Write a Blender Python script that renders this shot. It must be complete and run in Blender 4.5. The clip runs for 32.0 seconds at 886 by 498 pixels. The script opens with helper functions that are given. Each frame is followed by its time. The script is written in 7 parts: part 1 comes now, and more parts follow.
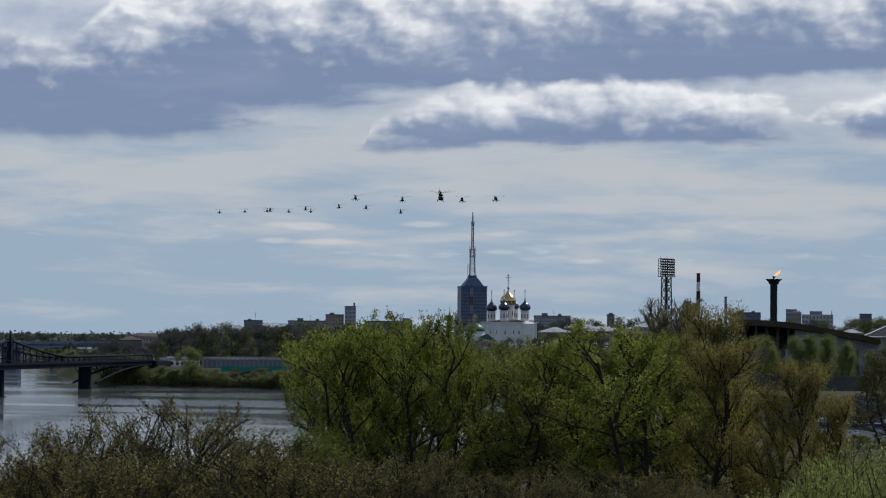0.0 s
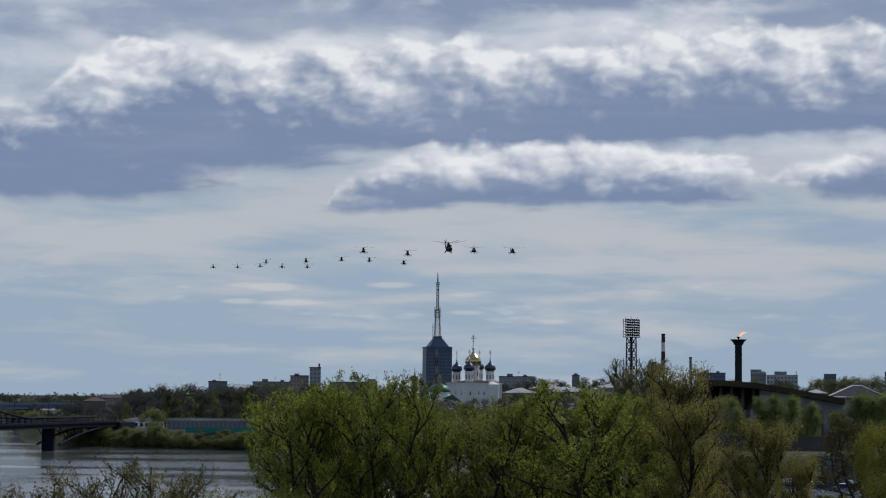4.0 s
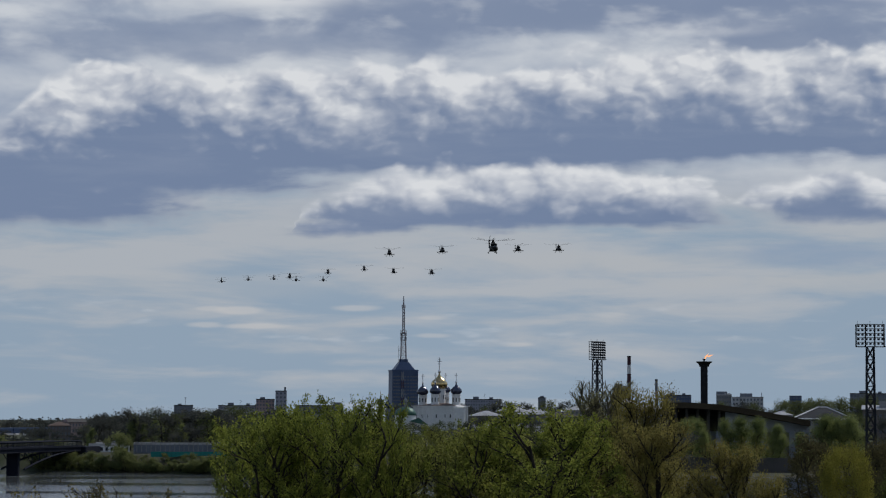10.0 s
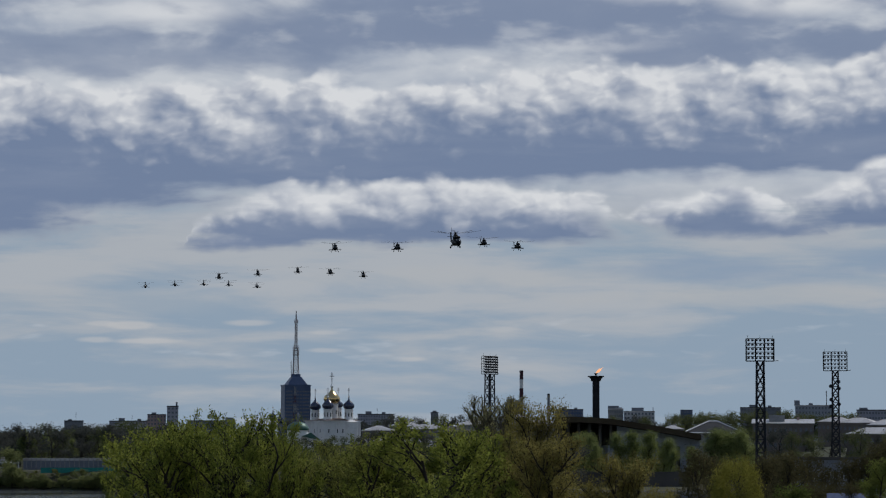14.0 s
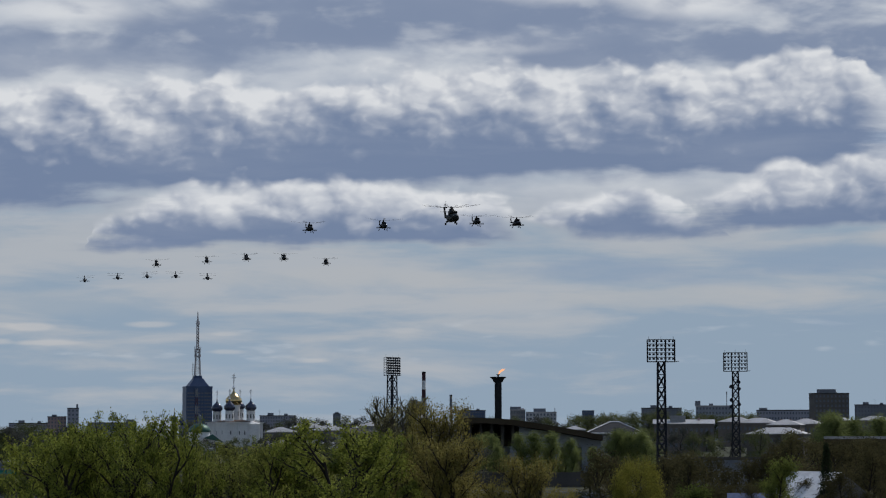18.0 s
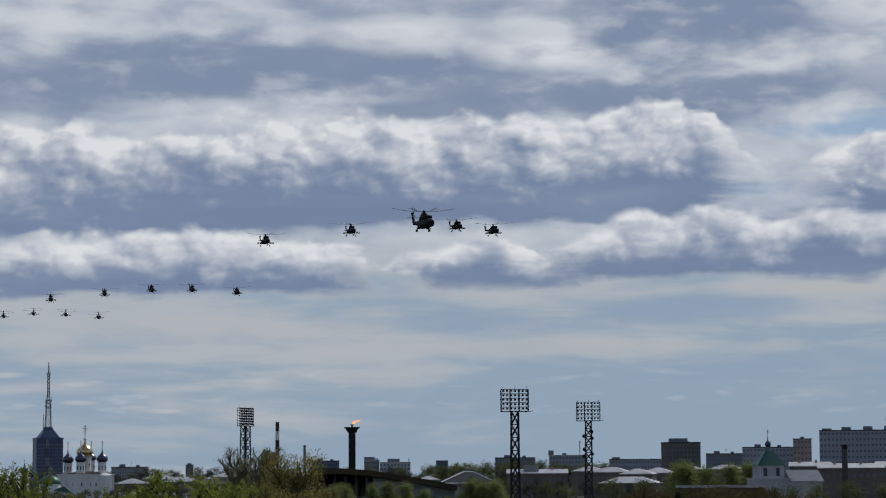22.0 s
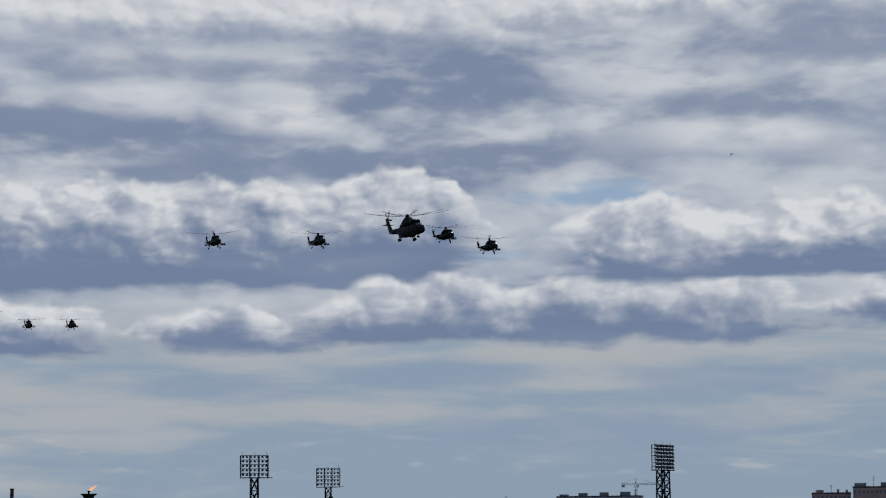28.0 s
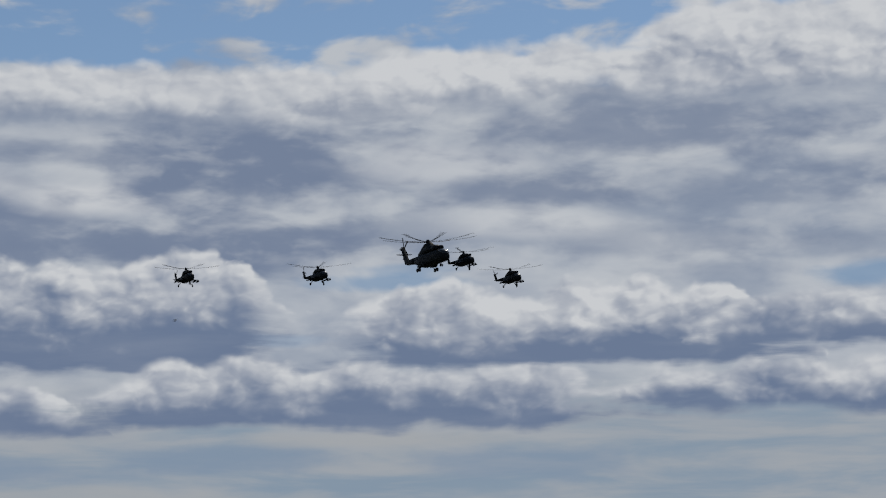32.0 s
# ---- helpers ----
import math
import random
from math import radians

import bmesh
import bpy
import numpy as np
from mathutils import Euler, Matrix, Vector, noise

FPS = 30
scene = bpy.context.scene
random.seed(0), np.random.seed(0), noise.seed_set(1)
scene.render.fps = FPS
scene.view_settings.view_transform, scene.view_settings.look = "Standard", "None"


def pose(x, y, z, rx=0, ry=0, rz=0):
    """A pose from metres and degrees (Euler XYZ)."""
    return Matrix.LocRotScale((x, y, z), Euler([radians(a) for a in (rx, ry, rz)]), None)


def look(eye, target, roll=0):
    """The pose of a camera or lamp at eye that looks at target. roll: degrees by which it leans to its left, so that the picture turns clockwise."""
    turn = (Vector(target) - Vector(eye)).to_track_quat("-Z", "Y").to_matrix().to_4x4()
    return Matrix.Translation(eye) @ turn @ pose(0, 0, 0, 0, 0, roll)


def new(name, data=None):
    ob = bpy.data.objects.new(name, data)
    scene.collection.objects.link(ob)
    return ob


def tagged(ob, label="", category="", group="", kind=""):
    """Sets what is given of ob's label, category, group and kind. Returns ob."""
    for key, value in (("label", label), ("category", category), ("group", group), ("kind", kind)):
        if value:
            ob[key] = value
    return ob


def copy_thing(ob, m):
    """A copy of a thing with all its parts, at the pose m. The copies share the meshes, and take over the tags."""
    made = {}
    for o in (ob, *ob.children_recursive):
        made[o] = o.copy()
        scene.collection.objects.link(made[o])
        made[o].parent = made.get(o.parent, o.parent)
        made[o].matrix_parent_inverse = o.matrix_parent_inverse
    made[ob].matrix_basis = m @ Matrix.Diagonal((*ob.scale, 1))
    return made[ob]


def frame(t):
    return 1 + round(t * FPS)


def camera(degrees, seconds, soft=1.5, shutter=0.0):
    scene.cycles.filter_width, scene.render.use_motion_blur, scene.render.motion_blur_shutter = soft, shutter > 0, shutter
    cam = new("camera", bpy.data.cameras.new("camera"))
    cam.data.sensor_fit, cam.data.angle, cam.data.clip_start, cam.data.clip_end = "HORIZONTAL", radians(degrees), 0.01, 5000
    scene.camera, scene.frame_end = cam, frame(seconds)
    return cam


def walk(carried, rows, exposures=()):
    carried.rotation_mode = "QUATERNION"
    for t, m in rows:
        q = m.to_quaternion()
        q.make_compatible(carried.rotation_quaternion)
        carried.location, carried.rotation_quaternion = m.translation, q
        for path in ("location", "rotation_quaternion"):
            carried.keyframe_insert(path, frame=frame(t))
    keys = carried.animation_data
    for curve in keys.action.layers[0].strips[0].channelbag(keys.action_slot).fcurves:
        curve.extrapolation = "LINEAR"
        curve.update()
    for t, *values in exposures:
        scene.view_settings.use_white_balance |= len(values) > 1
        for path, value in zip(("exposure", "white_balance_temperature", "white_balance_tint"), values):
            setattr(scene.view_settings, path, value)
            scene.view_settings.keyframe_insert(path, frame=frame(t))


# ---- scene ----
def aim(yaw, pitch, roll):
    """Turns the standing camera to a bearing and a height, in degrees."""
    a, e = radians(yaw), radians(pitch)
    way = Vector((math.sin(a) * math.cos(e), math.cos(a) * math.cos(e), math.sin(e)))
    return look(EYE, EYE + 100 * way, roll)


EYE = Vector((0, 0, 28))
cam = camera(22.0, 32.0, soft=1.15, shutter=0.32)
walk(cam, [
    (0, aim(-8.247, 1.822, 0.52)), (0.5, aim(-7.931, 1.924, 0.60)), (1, aim(-7.815, 2.136, 0.51)), (1.5, aim(-7.671, 2.419, 0.48)),
    (2, aim(-7.579, 2.740, 0.52)), (2.5, aim(-7.478, 3.094, 0.47)), (3, aim(-7.416, 3.204, 0.44)), (3.5, aim(-7.382, 3.291, 0.43)),
    (5.5, aim(-7.391, 3.399, 0.47)), (6, aim(-7.389, 3.382, 0.42)), (6.5, aim(-7.391, 3.355, 0.48)), (7, aim(-7.389, 3.397, 0.50)),
    (7.5, aim(-7.323, 3.653, 0.41)), (8, aim(-7.063, 3.917, 0.25)), (8.5, aim(-6.844, 4.134, 0.25)), (9, aim(-6.719, 4.135, 0.26)),
    (9.5, aim(-6.620, 4.036, 0.20)), (10, aim(-6.520, 3.936, 0.24)), (10.5, aim(-6.320, 3.948, 0.18)), (11, aim(-5.748, 3.955, 0.16)),
    (11.5, aim(-5.151, 3.988, 0.15)), (12, aim(-4.784, 4.048, 0.16)), (12.5, aim(-4.600, 4.117, 0.12)), (13, aim(-4.429, 4.182, 0.11)),
    (13.5, aim(-4.135, 4.246, 0.07)), (14, aim(-3.819, 4.313, 0.10)), (14.5, aim(-3.346, 4.381, 0.13)), (15, aim(-2.894, 4.469, 0.17)),
    (15.5, aim(-2.661, 4.525, 0.24)), (17.5, aim(-1.609, 4.407, -0.03)), (18, aim(-1.359, 4.344, -0.07)), (18.5, aim(-1.163, 4.274, -0.12)),
    (19, aim(-0.817, 4.237, -0.13)), (19.5, aim(-0.342, 4.228, -0.19)), (20, aim(-0.002, 4.267, -0.25)), (20.5, aim(0.355, 4.502, -0.37)),
    (21, aim(0.949, 5.111, -0.31)), (21.5, aim(1.704, 5.394, -0.34)), (22, aim(2.325, 5.588, -0.33)), (22.5, aim(2.824, 5.781, -0.16)),
    (23, aim(3.544, 5.996, -0.04)), (23.5, aim(5.285, 6.376, -0.20)), (24, aim(6.147, 6.945, -0.17)), (24.5, aim(6.853, 7.194, -0.17)),
    (25, aim(7.469, 7.331, -0.12)), (25.5, aim(7.943, 7.427, -0.04)), (27.5, aim(8.454, 7.018, -0.29)), (28, aim(8.861, 7.194, -0.51)),
    (28.5, aim(9.734, 7.608, -0.71)), (29, aim(10.177, 7.947, -0.49)), (29.5, aim(10.643, 8.277, -0.85)), (30, aim(11.178, 8.490, -0.72)),
    (30.5, aim(11.840, 8.587, -0.65)), (31, aim(12.548, 8.720, -0.62)), (31.5, aim(13.175, 8.897, -0.55)), (32, aim(14.114, 9.275, -0.62)),
], exposures=[(0, 0.19), (3, 0.14), (8, 0.12), (10, -0.06), (12, -0.16), (13, -0.10), (15, -0.10), (18, -0.04), (20, -0.08), (22, -0.02), (23, -0.14), (24, -0.16), (28, -0.10), (31, -0.12), (32, -0.28)])

# ---- sky and sun ----
SUN_BEARING, SUN_HEIGHT = 38.0, 47.0


def lin(r, g, b, a=1.0):
    """Linear values of a display colour."""
    f = lambda c: c / 12.92 if c <= 0.04045 else ((c + 0.055) / 1.055) ** 2.4
    return f(r), f(g), f(b), a


class Tree:
    """Short calls for the nodes of one node tree."""

    def __init__(self, tree):
        self.t = tree

    def put(self, kind, operation="", group=None):
        n = self.t.nodes.new(kind)
        if operation:
            n.operation = operation
        if group:
            n.node_tree = group
        return n

    def wire(self, socket, v):
        if isinstance(v, bpy.types.NodeSocket):
            self.t.links.new(v, socket)
        elif v is not None:
            socket.default_value = v

    def m(self, op, a, b=None, c=None):
        n = self.put("ShaderNodeMath", operation=op)
        for s, v in zip(n.inputs, (a, b, c)):
            self.wire(s, v)
        return n.outputs[0]

    def ease(self, x, a, b, lo=0.0, hi=1.0):
        n = self.put("ShaderNodeMapRange")
        n.interpolation_type = "SMOOTHSTEP"
        for s, v in zip(n.inputs, (x, a, b, lo, hi)):
            self.wire(s, v)
        return n.outputs[0]

    def mix(self, f, a, b):
        n = self.put("ShaderNodeMix")
        n.data_type = "RGBA"
        self.wire(n.inputs[0], f), self.wire(n.inputs[6], a), self.wire(n.inputs[7], b)
        return n.outputs[2]

    def vec(self, x, y, z=0.0):
        n = self.put("ShaderNodeCombineXYZ")
        for s, v in zip(n.inputs, (x, y, z)):
            self.wire(s, v)
        return n.outputs[0]

    def cloud(self, v, scale, detail=4.0, rough=0.5, warp=0.0):
        n = self.put("ShaderNodeTexNoise")
        self.wire(n.inputs["Vector"], v)
        n.inputs["Scale"].default_value, n.inputs["Detail"].default_value = scale, detail
        n.inputs["Roughness"].default_value, n.inputs["Distortion"].default_value = rough, warp
        return n.outputs["Fac"]


def bank_group():
    """One bank of cumulus by bearing and height in degrees: a flat grey base under a bright heaped top."""
    g = bpy.data.node_groups.new("cloud_bank", "ShaderNodeTree")
    for name in BANK_IN:
        g.interface.new_socket(name, in_out="INPUT", socket_type="NodeSocketFloat")
    for name in ("Cover", "Shade"):
        g.interface.new_socket(name, in_out="OUTPUT", socket_type="NodeSocketFloat")
    n = Tree(g)
    i = n.put("NodeGroupInput").outputs
    o = n.put("NodeGroupOutput").inputs
    lump = n.m("SUBTRACT", i["Lump"], 0.5)
    broad = n.m("SUBTRACT", i["Broad"], 0.5)
    drag = n.m("SUBTRACT", i["Wisp"], 0.5)
    floor = n.m("MULTIPLY_ADD", broad, 0.45, n.m("MULTIPLY_ADD", n.m("SUBTRACT", i["Az"], i["West"]), i["Tilt"], i["Base"]))
    thick = n.m("SUBTRACT", i["Top"], i["Base"])
    az = n.m("MULTIPLY_ADD", lump, 1.4, i["Az"])
    inside = n.m("MINIMUM", n.m("SUBTRACT", az, i["West"]), n.m("SUBTRACT", i["East"], az))
    ends = n.m("POWER", n.m("MINIMUM", n.m("MAXIMUM", n.m("DIVIDE", inside, 2.4), 0.0), 1.0), 0.5)
    high = n.m("MULTIPLY_ADD", n.m("MULTIPLY", thick, ends), n.m("MULTIPLY_ADD", broad, 0.45, 1.0), floor)
    heap = n.m("MULTIPLY_ADD", lump, n.m("MULTIPLY_ADD", thick, 0.16, 0.2), i["El"])
    up = n.ease(heap, n.m("ADD", high, i["Soft"]), n.m("SUBTRACT", high, i["Soft"]))
    low = n.m("MULTIPLY_ADD", drag, 0.9, n.m("MULTIPLY_ADD", lump, 0.25, i["El"]))
    down = n.ease(low, n.m("SUBTRACT", floor, i["Fade"]), n.m("ADD", floor, i["Fade"]))
    cover = n.m("MULTIPLY", n.m("MULTIPLY", up, down), n.ease(n.m("MULTIPLY_ADD", drag, 9.0, inside), -0.4, 2.2))
    s = n.m("DIVIDE", n.m("SUBTRACT", i["El"], floor), n.m("MAXIMUM", n.m("SUBTRACT", high, floor), 0.2))
    q = n.m("MULTIPLY_ADD", broad, -0.58, n.m("MULTIPLY_ADD", lump, -0.24, n.m("MULTIPLY_ADD", i["Relief"], 0.45, s)))
    q = n.m("SUBTRACT", q, i["Mid"])
    shade = n.m("MULTIPLY", n.ease(q, -0.34, 0.54), n.m("MULTIPLY_ADD", i["Relief"], 0.75, i["Light"]))
    shade = n.m("MULTIPLY_ADD", drag, 0.3, shade)
    n.wire(o["Cover"], cover), n.wire(o["Shade"], n.m("MAXIMUM", n.m("MINIMUM", shade, 1.0), 0.0))
    return g


def patch_group():
    """One soft patch of a cloud sheet: an oval by bearing and height, with torn edges."""
    g = bpy.data.node_groups.new("cloud_patch", "ShaderNodeTree")
    for name in PATCH_IN:
        g.interface.new_socket(name, in_out="INPUT", socket_type="NodeSocketFloat")
    g.interface.new_socket("Cover", in_out="OUTPUT", socket_type="NodeSocketFloat")
    n = Tree(g)
    i = n.put("NodeGroupInput").outputs
    o = n.put("NodeGroupOutput").inputs
    x = n.m("DIVIDE", n.m("SUBTRACT", i["Az"], i["X"]), i["Width"])
    y = n.m("DIVIDE", n.m("SUBTRACT", i["El"], i["Y"]), i["Height"])
    r = n.m("SQRT", n.m("ADD", n.m("MULTIPLY", x, x), n.m("MULTIPLY", y, y)))
    r = n.m("MULTIPLY_ADD", i["Tear"], 1.5, r)
    n.wire(o["Cover"], n.m("MULTIPLY", n.ease(r, 1.5, 0.5), i["Amount"]))
    return g


BANK_IN = ("Az", "El", "Lump", "Broad", "Relief", "Wisp", "West", "East", "Base", "Top", "Tilt", "Mid", "Light", "Soft", "Fade")
PATCH_IN = ("Az", "El", "Tear", "X", "Y", "Width", "Height", "Amount")


def make_sky():
    world = bpy.data.worlds.new("sky")
    scene.world = world
    world.use_nodes = True
    n = Tree(world.node_tree)
    n.t.nodes.clear()
    blue = n.put("ShaderNodeTexSky")
    blue.sky_type, blue.sun_disc, blue.dust_density, blue.ozone_density = "NISHITA", False, 0.1, 3.0
    blue.sun_elevation, blue.sun_rotation = radians(SUN_HEIGHT), radians(SUN_BEARING)
    way = n.put("ShaderNodeSeparateXYZ")
    n.wire(way.inputs[0], n.put("ShaderNodeTexCoord").outputs["Generated"])
    az = n.m("MULTIPLY", n.m("ARCTAN2", way.outputs[0], way.outputs[1]), 57.2958)
    el = n.m("MULTIPLY", n.m("ARCSINE", way.outputs[2]), 57.2958)

    # shared fields: slow drift, heaped lumps, their lit sides, flat streaks
    stir = n.m("SUBTRACT", n.cloud(n.vec(az, n.m("MULTIPLY", el, 1.4), 2.0), 0.9, 3.0, 0.55), 0.5)
    curl = n.m("SUBTRACT", n.cloud(n.vec(az, n.m("MULTIPLY", el, 1.4), 17.0), 1.1, 3.0, 0.55), 0.5)
    wx, wy = n.m("MULTIPLY_ADD", stir, 0.8, n.m("MULTIPLY", az, 0.85)), n.m("MULTIPLY_ADD", curl, 0.5, n.m("MULTIPLY", el, 1.4))

    def heaps(dx, dy):
        v = n.put("ShaderNodeTexVoronoi")
        v.voronoi_dimensions, v.feature, v.normalize = "2D", "SMOOTH_F1", True
        n.wire(v.inputs["Vector"], n.vec(n.m("ADD", wx, dx), n.m("ADD", wy, dy)))
        v.inputs["Scale"].default_value, v.inputs["Detail"].default_value = 0.85, 2.5
        v.inputs["Roughness"].default_value, v.inputs["Lacunarity"].default_value = 0.45, 2.3
        v.inputs["Smoothness"].default_value, v.inputs["Randomness"].default_value = 0.75, 1.0
        return v.outputs["Distance"]
    lump = n.m("MULTIPLY_ADD", heaps(0, 0), 1.5, 0.02)
    relief = n.m("MULTIPLY", n.m("SUBTRACT", heaps(0.16, 0.20), heaps(0, 0)), 1.5)
    broad = n.cloud(n.vec(n.m("MULTIPLY", az, 0.8), n.m("MULTIPLY", el, 0.9), 9.0), 0.85, 2.5, 0.5)
    wisp = n.cloud(n.vec(n.m("MULTIPLY", az, 0.16), el, 1.0), 1.25, 6.0, 0.55, 0.3)
    veil = n.cloud(n.vec(n.m("MULTIPLY", az, 0.26), el, 5.0), 0.75, 3.0, 0.45, 0.4)
    soft = n.cloud(n.vec(n.m("MULTIPLY", az, 0.45), el, 8.0), 1.1, 4.5, 0.5, 0.3)

    clear = n.put("ShaderNodeVectorMath", operation="SCALE")
    n.wire(clear.inputs[0], blue.outputs[0])
    clear.inputs["Scale"].default_value = 0.082
    haze, pale = lin(0.565, 0.638, 0.712), lin(0.678, 0.702, 0.732)
    dark, grey, white = lin(0.455, 0.520, 0.634), lin(0.495, 0.552, 0.655), lin(0.86, 0.87, 0.885)

    # thin veils low down, pale sheets above, blue gaps over them
    streak = n.ease(n.m("MULTIPLY_ADD", n.ease(el, 0.6, 4.0), 0.16, n.m("MULTIPLY_ADD", n.m("MULTIPLY", n.ease(az, -5.0, 6.0), n.ease(el, 5.2, 3.2)), -0.15, n.m("MULTIPLY_ADD", n.m("MULTIPLY", n.ease(az, -6.0, -12.0), n.ease(el, 3.8, 2.6)), -0.06, wisp))), 0.42, 0.70)
    col = n.mix(streak, haze, pale)
    flat = n.cloud(n.vec(n.m("MULTIPLY", az, 0.75), n.m("MULTIPLY", el, 3.6), 6.0), 1.1, 3.0, 0.45)
    small = n.m("MULTIPLY", n.ease(flat, 0.58, 0.80), n.m("MULTIPLY", n.ease(el, 1.2, 1.7), n.ease(el, 2.9, 2.2)))
    col = n.mix(n.m("MULTIPLY", small, 0.22), col, white)
    sheet = n.mix(n.ease(n.m("MULTIPLY_ADD", soft, 0.5, n.m("MULTIPLY", veil, 0.6)), 0.36, 0.70), lin(0.60, 0.648, 0.725), lin(0.785, 0.806, 0.835))
    col = n.mix(n.ease(n.m("MULTIPLY_ADD", wisp, 2.0, el), 5.4, 7.6), col, sheet)
    gap = n.ease(n.m("MULTIPLY_ADD", lump, 0.7, n.m("MULTIPLY_ADD", broad, 1.6, el)), 14.55, 15.0)
    holes = n.m("MULTIPLY", gap, n.ease(n.m("MULTIPLY_ADD", soft, 0.9, n.m("MULTIPLY", wisp, 0.4)), 0.84, 0.64))
    col = n.mix(holes, col, clear.outputs[0])

    shred = n.m("SUBTRACT", n.cloud(n.vec(n.m("MULTIPLY", az, 0.34), el, 14.0), 1.7, 4.5, 0.49, 0.2), 0.5)
    tear = n.m("ADD", n.m("MULTIPLY_ADD", shred, 0.7, n.m("SUBTRACT", soft, 0.5)), n.m("MULTIPLY_ADD", lump, 0.24, -0.12))
    patches = [  # bearing, height, half width, half height, amount: grey sheets, lit sheets
        (-13.0, 9.05, 6.5, 0.5, 0.62, grey), (-6.0, 9.95, 4.8, 0.55, 0.7, grey), (-10.9, 10.2, 1.6, 0.3, 0.7, white),
        (-5.5, 9.75, 3.6, 0.45, 0.8, grey), (2.1, 9.15, 2.6, 0.42, 0.9, grey), (8.6, 9.35, 3.3, 0.62, 0.95, grey),
        (0.4, 9.5, 1.8, 0.24, 0.55, white), (-1.0, 10.25, 4.4, 0.60, 0.95, grey), (2.4, 9.75, 3.2, 0.55, 0.8, grey),
        (1.3, 10.95, 1.7, 0.40, 0.6, white), (5.3, 10.55, 1.7, 0.42, 0.75, white), (1.2, 11.7, 2.8, 0.35, 0.5, grey),
        (9.2, 11.35, 3.4, 1.05, 1.0, grey), (5.2, 11.6, 2.0, 0.3, 0.45, grey), (14.2, 11.4, 2.2, 0.5, 0.55, white),
        (16.8, 10.75, 2.8, 0.42, 0.85, grey), (19.2, 12.25, 4.2, 0.66, 0.8, grey), (22.0, 10.6, 2.6, 0.4, 0.4, grey),
        (13.0, 9.7, 2.2, 0.4, 0.5, grey), (20.0, 9.4, 3.0, 0.4, 0.35, grey), (16.0, 9.9, 2.4, 0.35, 0.4, white),
        (-20.0, 10.5, 6.0, 0.7, 0.6, grey), (29.0, 11.0, 5.0, 0.8, 0.7, grey),
    ]
    ovals = patch_group()
    for *values, tone in patches:
        b = n.put("ShaderNodeGroup", group=ovals)
        for name, v in zip(PATCH_IN, (az, el, tear, *values)):
            n.wire(b.inputs[name], v)
        col = n.mix(b.outputs["Cover"], col, tone)
    # torn light and grey shreds in the upper sheets
    aloft = n.m("MULTIPLY", n.ease(el, 8.0, 9.2), n.ease(el, 13.2, 12.2))
    col = n.mix(n.m("MULTIPLY", n.m("MULTIPLY", n.ease(n.m("MULTIPLY_ADD", relief, 0.4, shred), 0.0, 0.30), 0.36), aloft), col, lin(0.80, 0.818, 0.842))
    col = n.mix(n.m("MULTIPLY", n.m("MULTIPLY", n.ease(shred, 0.02, -0.28), 0.42), aloft), col, grey)
    # flat blue and buff bands low over the town
    cool, buff = lin(0.545, 0.618, 0.708), lin(0.70, 0.712, 0.725)
    for *values, tone in ((3.3, 3.75, 2.6, 0.3, 0.7, cool), (8.7, 4.05, 3.2, 0.36, 0.7, cool), (16.0, 3.9, 2.8, 0.36, 0.6, cool), (13.0, 2.6, 4.5, 0.4, 0.5, cool),
                          (4.5, 3.1, 5.0, 0.24, 0.6, buff), (12.0, 4.5, 3.0, 0.2, 0.6, buff), (-3.0, 3.6, 4.0, 0.25, 0.4, buff), (-12.0, 3.0, 4.0, 0.3, 0.25, buff)):
        b = n.put("ShaderNodeGroup", group=ovals)
        for name, v in zip(PATCH_IN, (az, el, tear, *values)):
            n.wire(b.inputs[name], v)
        col = n.mix(b.outputs["Cover"], col, tone)
    # small flat puffs near the skyline
    for values in ((-11.66, 2.36, 0.5, 0.08, 0.65), (-12.35, 2.4, 0.3, 0.06, 0.45), (-8.74, 2.44, 0.45, 0.07, 0.5), (-11.2, 1.97, 0.75, 0.06, 0.6), (-12.5, 2.0, 0.4, 0.07, 0.5),
                   (-6.87, 2.2, 0.36, 0.06, 0.45), (-6.8, 1.76, 0.42, 0.06, 0.45), (-4.6, 1.54, 0.4, 0.06, 0.5), (-2.3, 2.3, 0.4, 0.07, 0.35)):
        b = n.put("ShaderNodeGroup", group=ovals)
        for name, v in zip(PATCH_IN, (az, el, tear, *values)):
            n.wire(b.inputs[name], v)
        col = n.mix(b.outputs["Cover"], col, lin(0.76, 0.76, 0.765))
    # thin blue openings over the heaped banks
    for values in ((12.8, 8.45, 1.7, 0.22, 0.75), (25.0, 8.45, 1.4, 0.3, 0.8), (13.2, 8.75, 1.3, 0.15, 0.5), (9.5, 7.0, 1.2, 0.15, 0.4)):
        b = n.put("ShaderNodeGroup", group=ovals)
        for name, v in zip(PATCH_IN, (az, el, tear, *values)):
            n.wire(b.inputs[name], v)
        col = n.mix(b.outputs["Cover"], col, lin(0.52, 0.64, 0.77))

    group = bank_group()
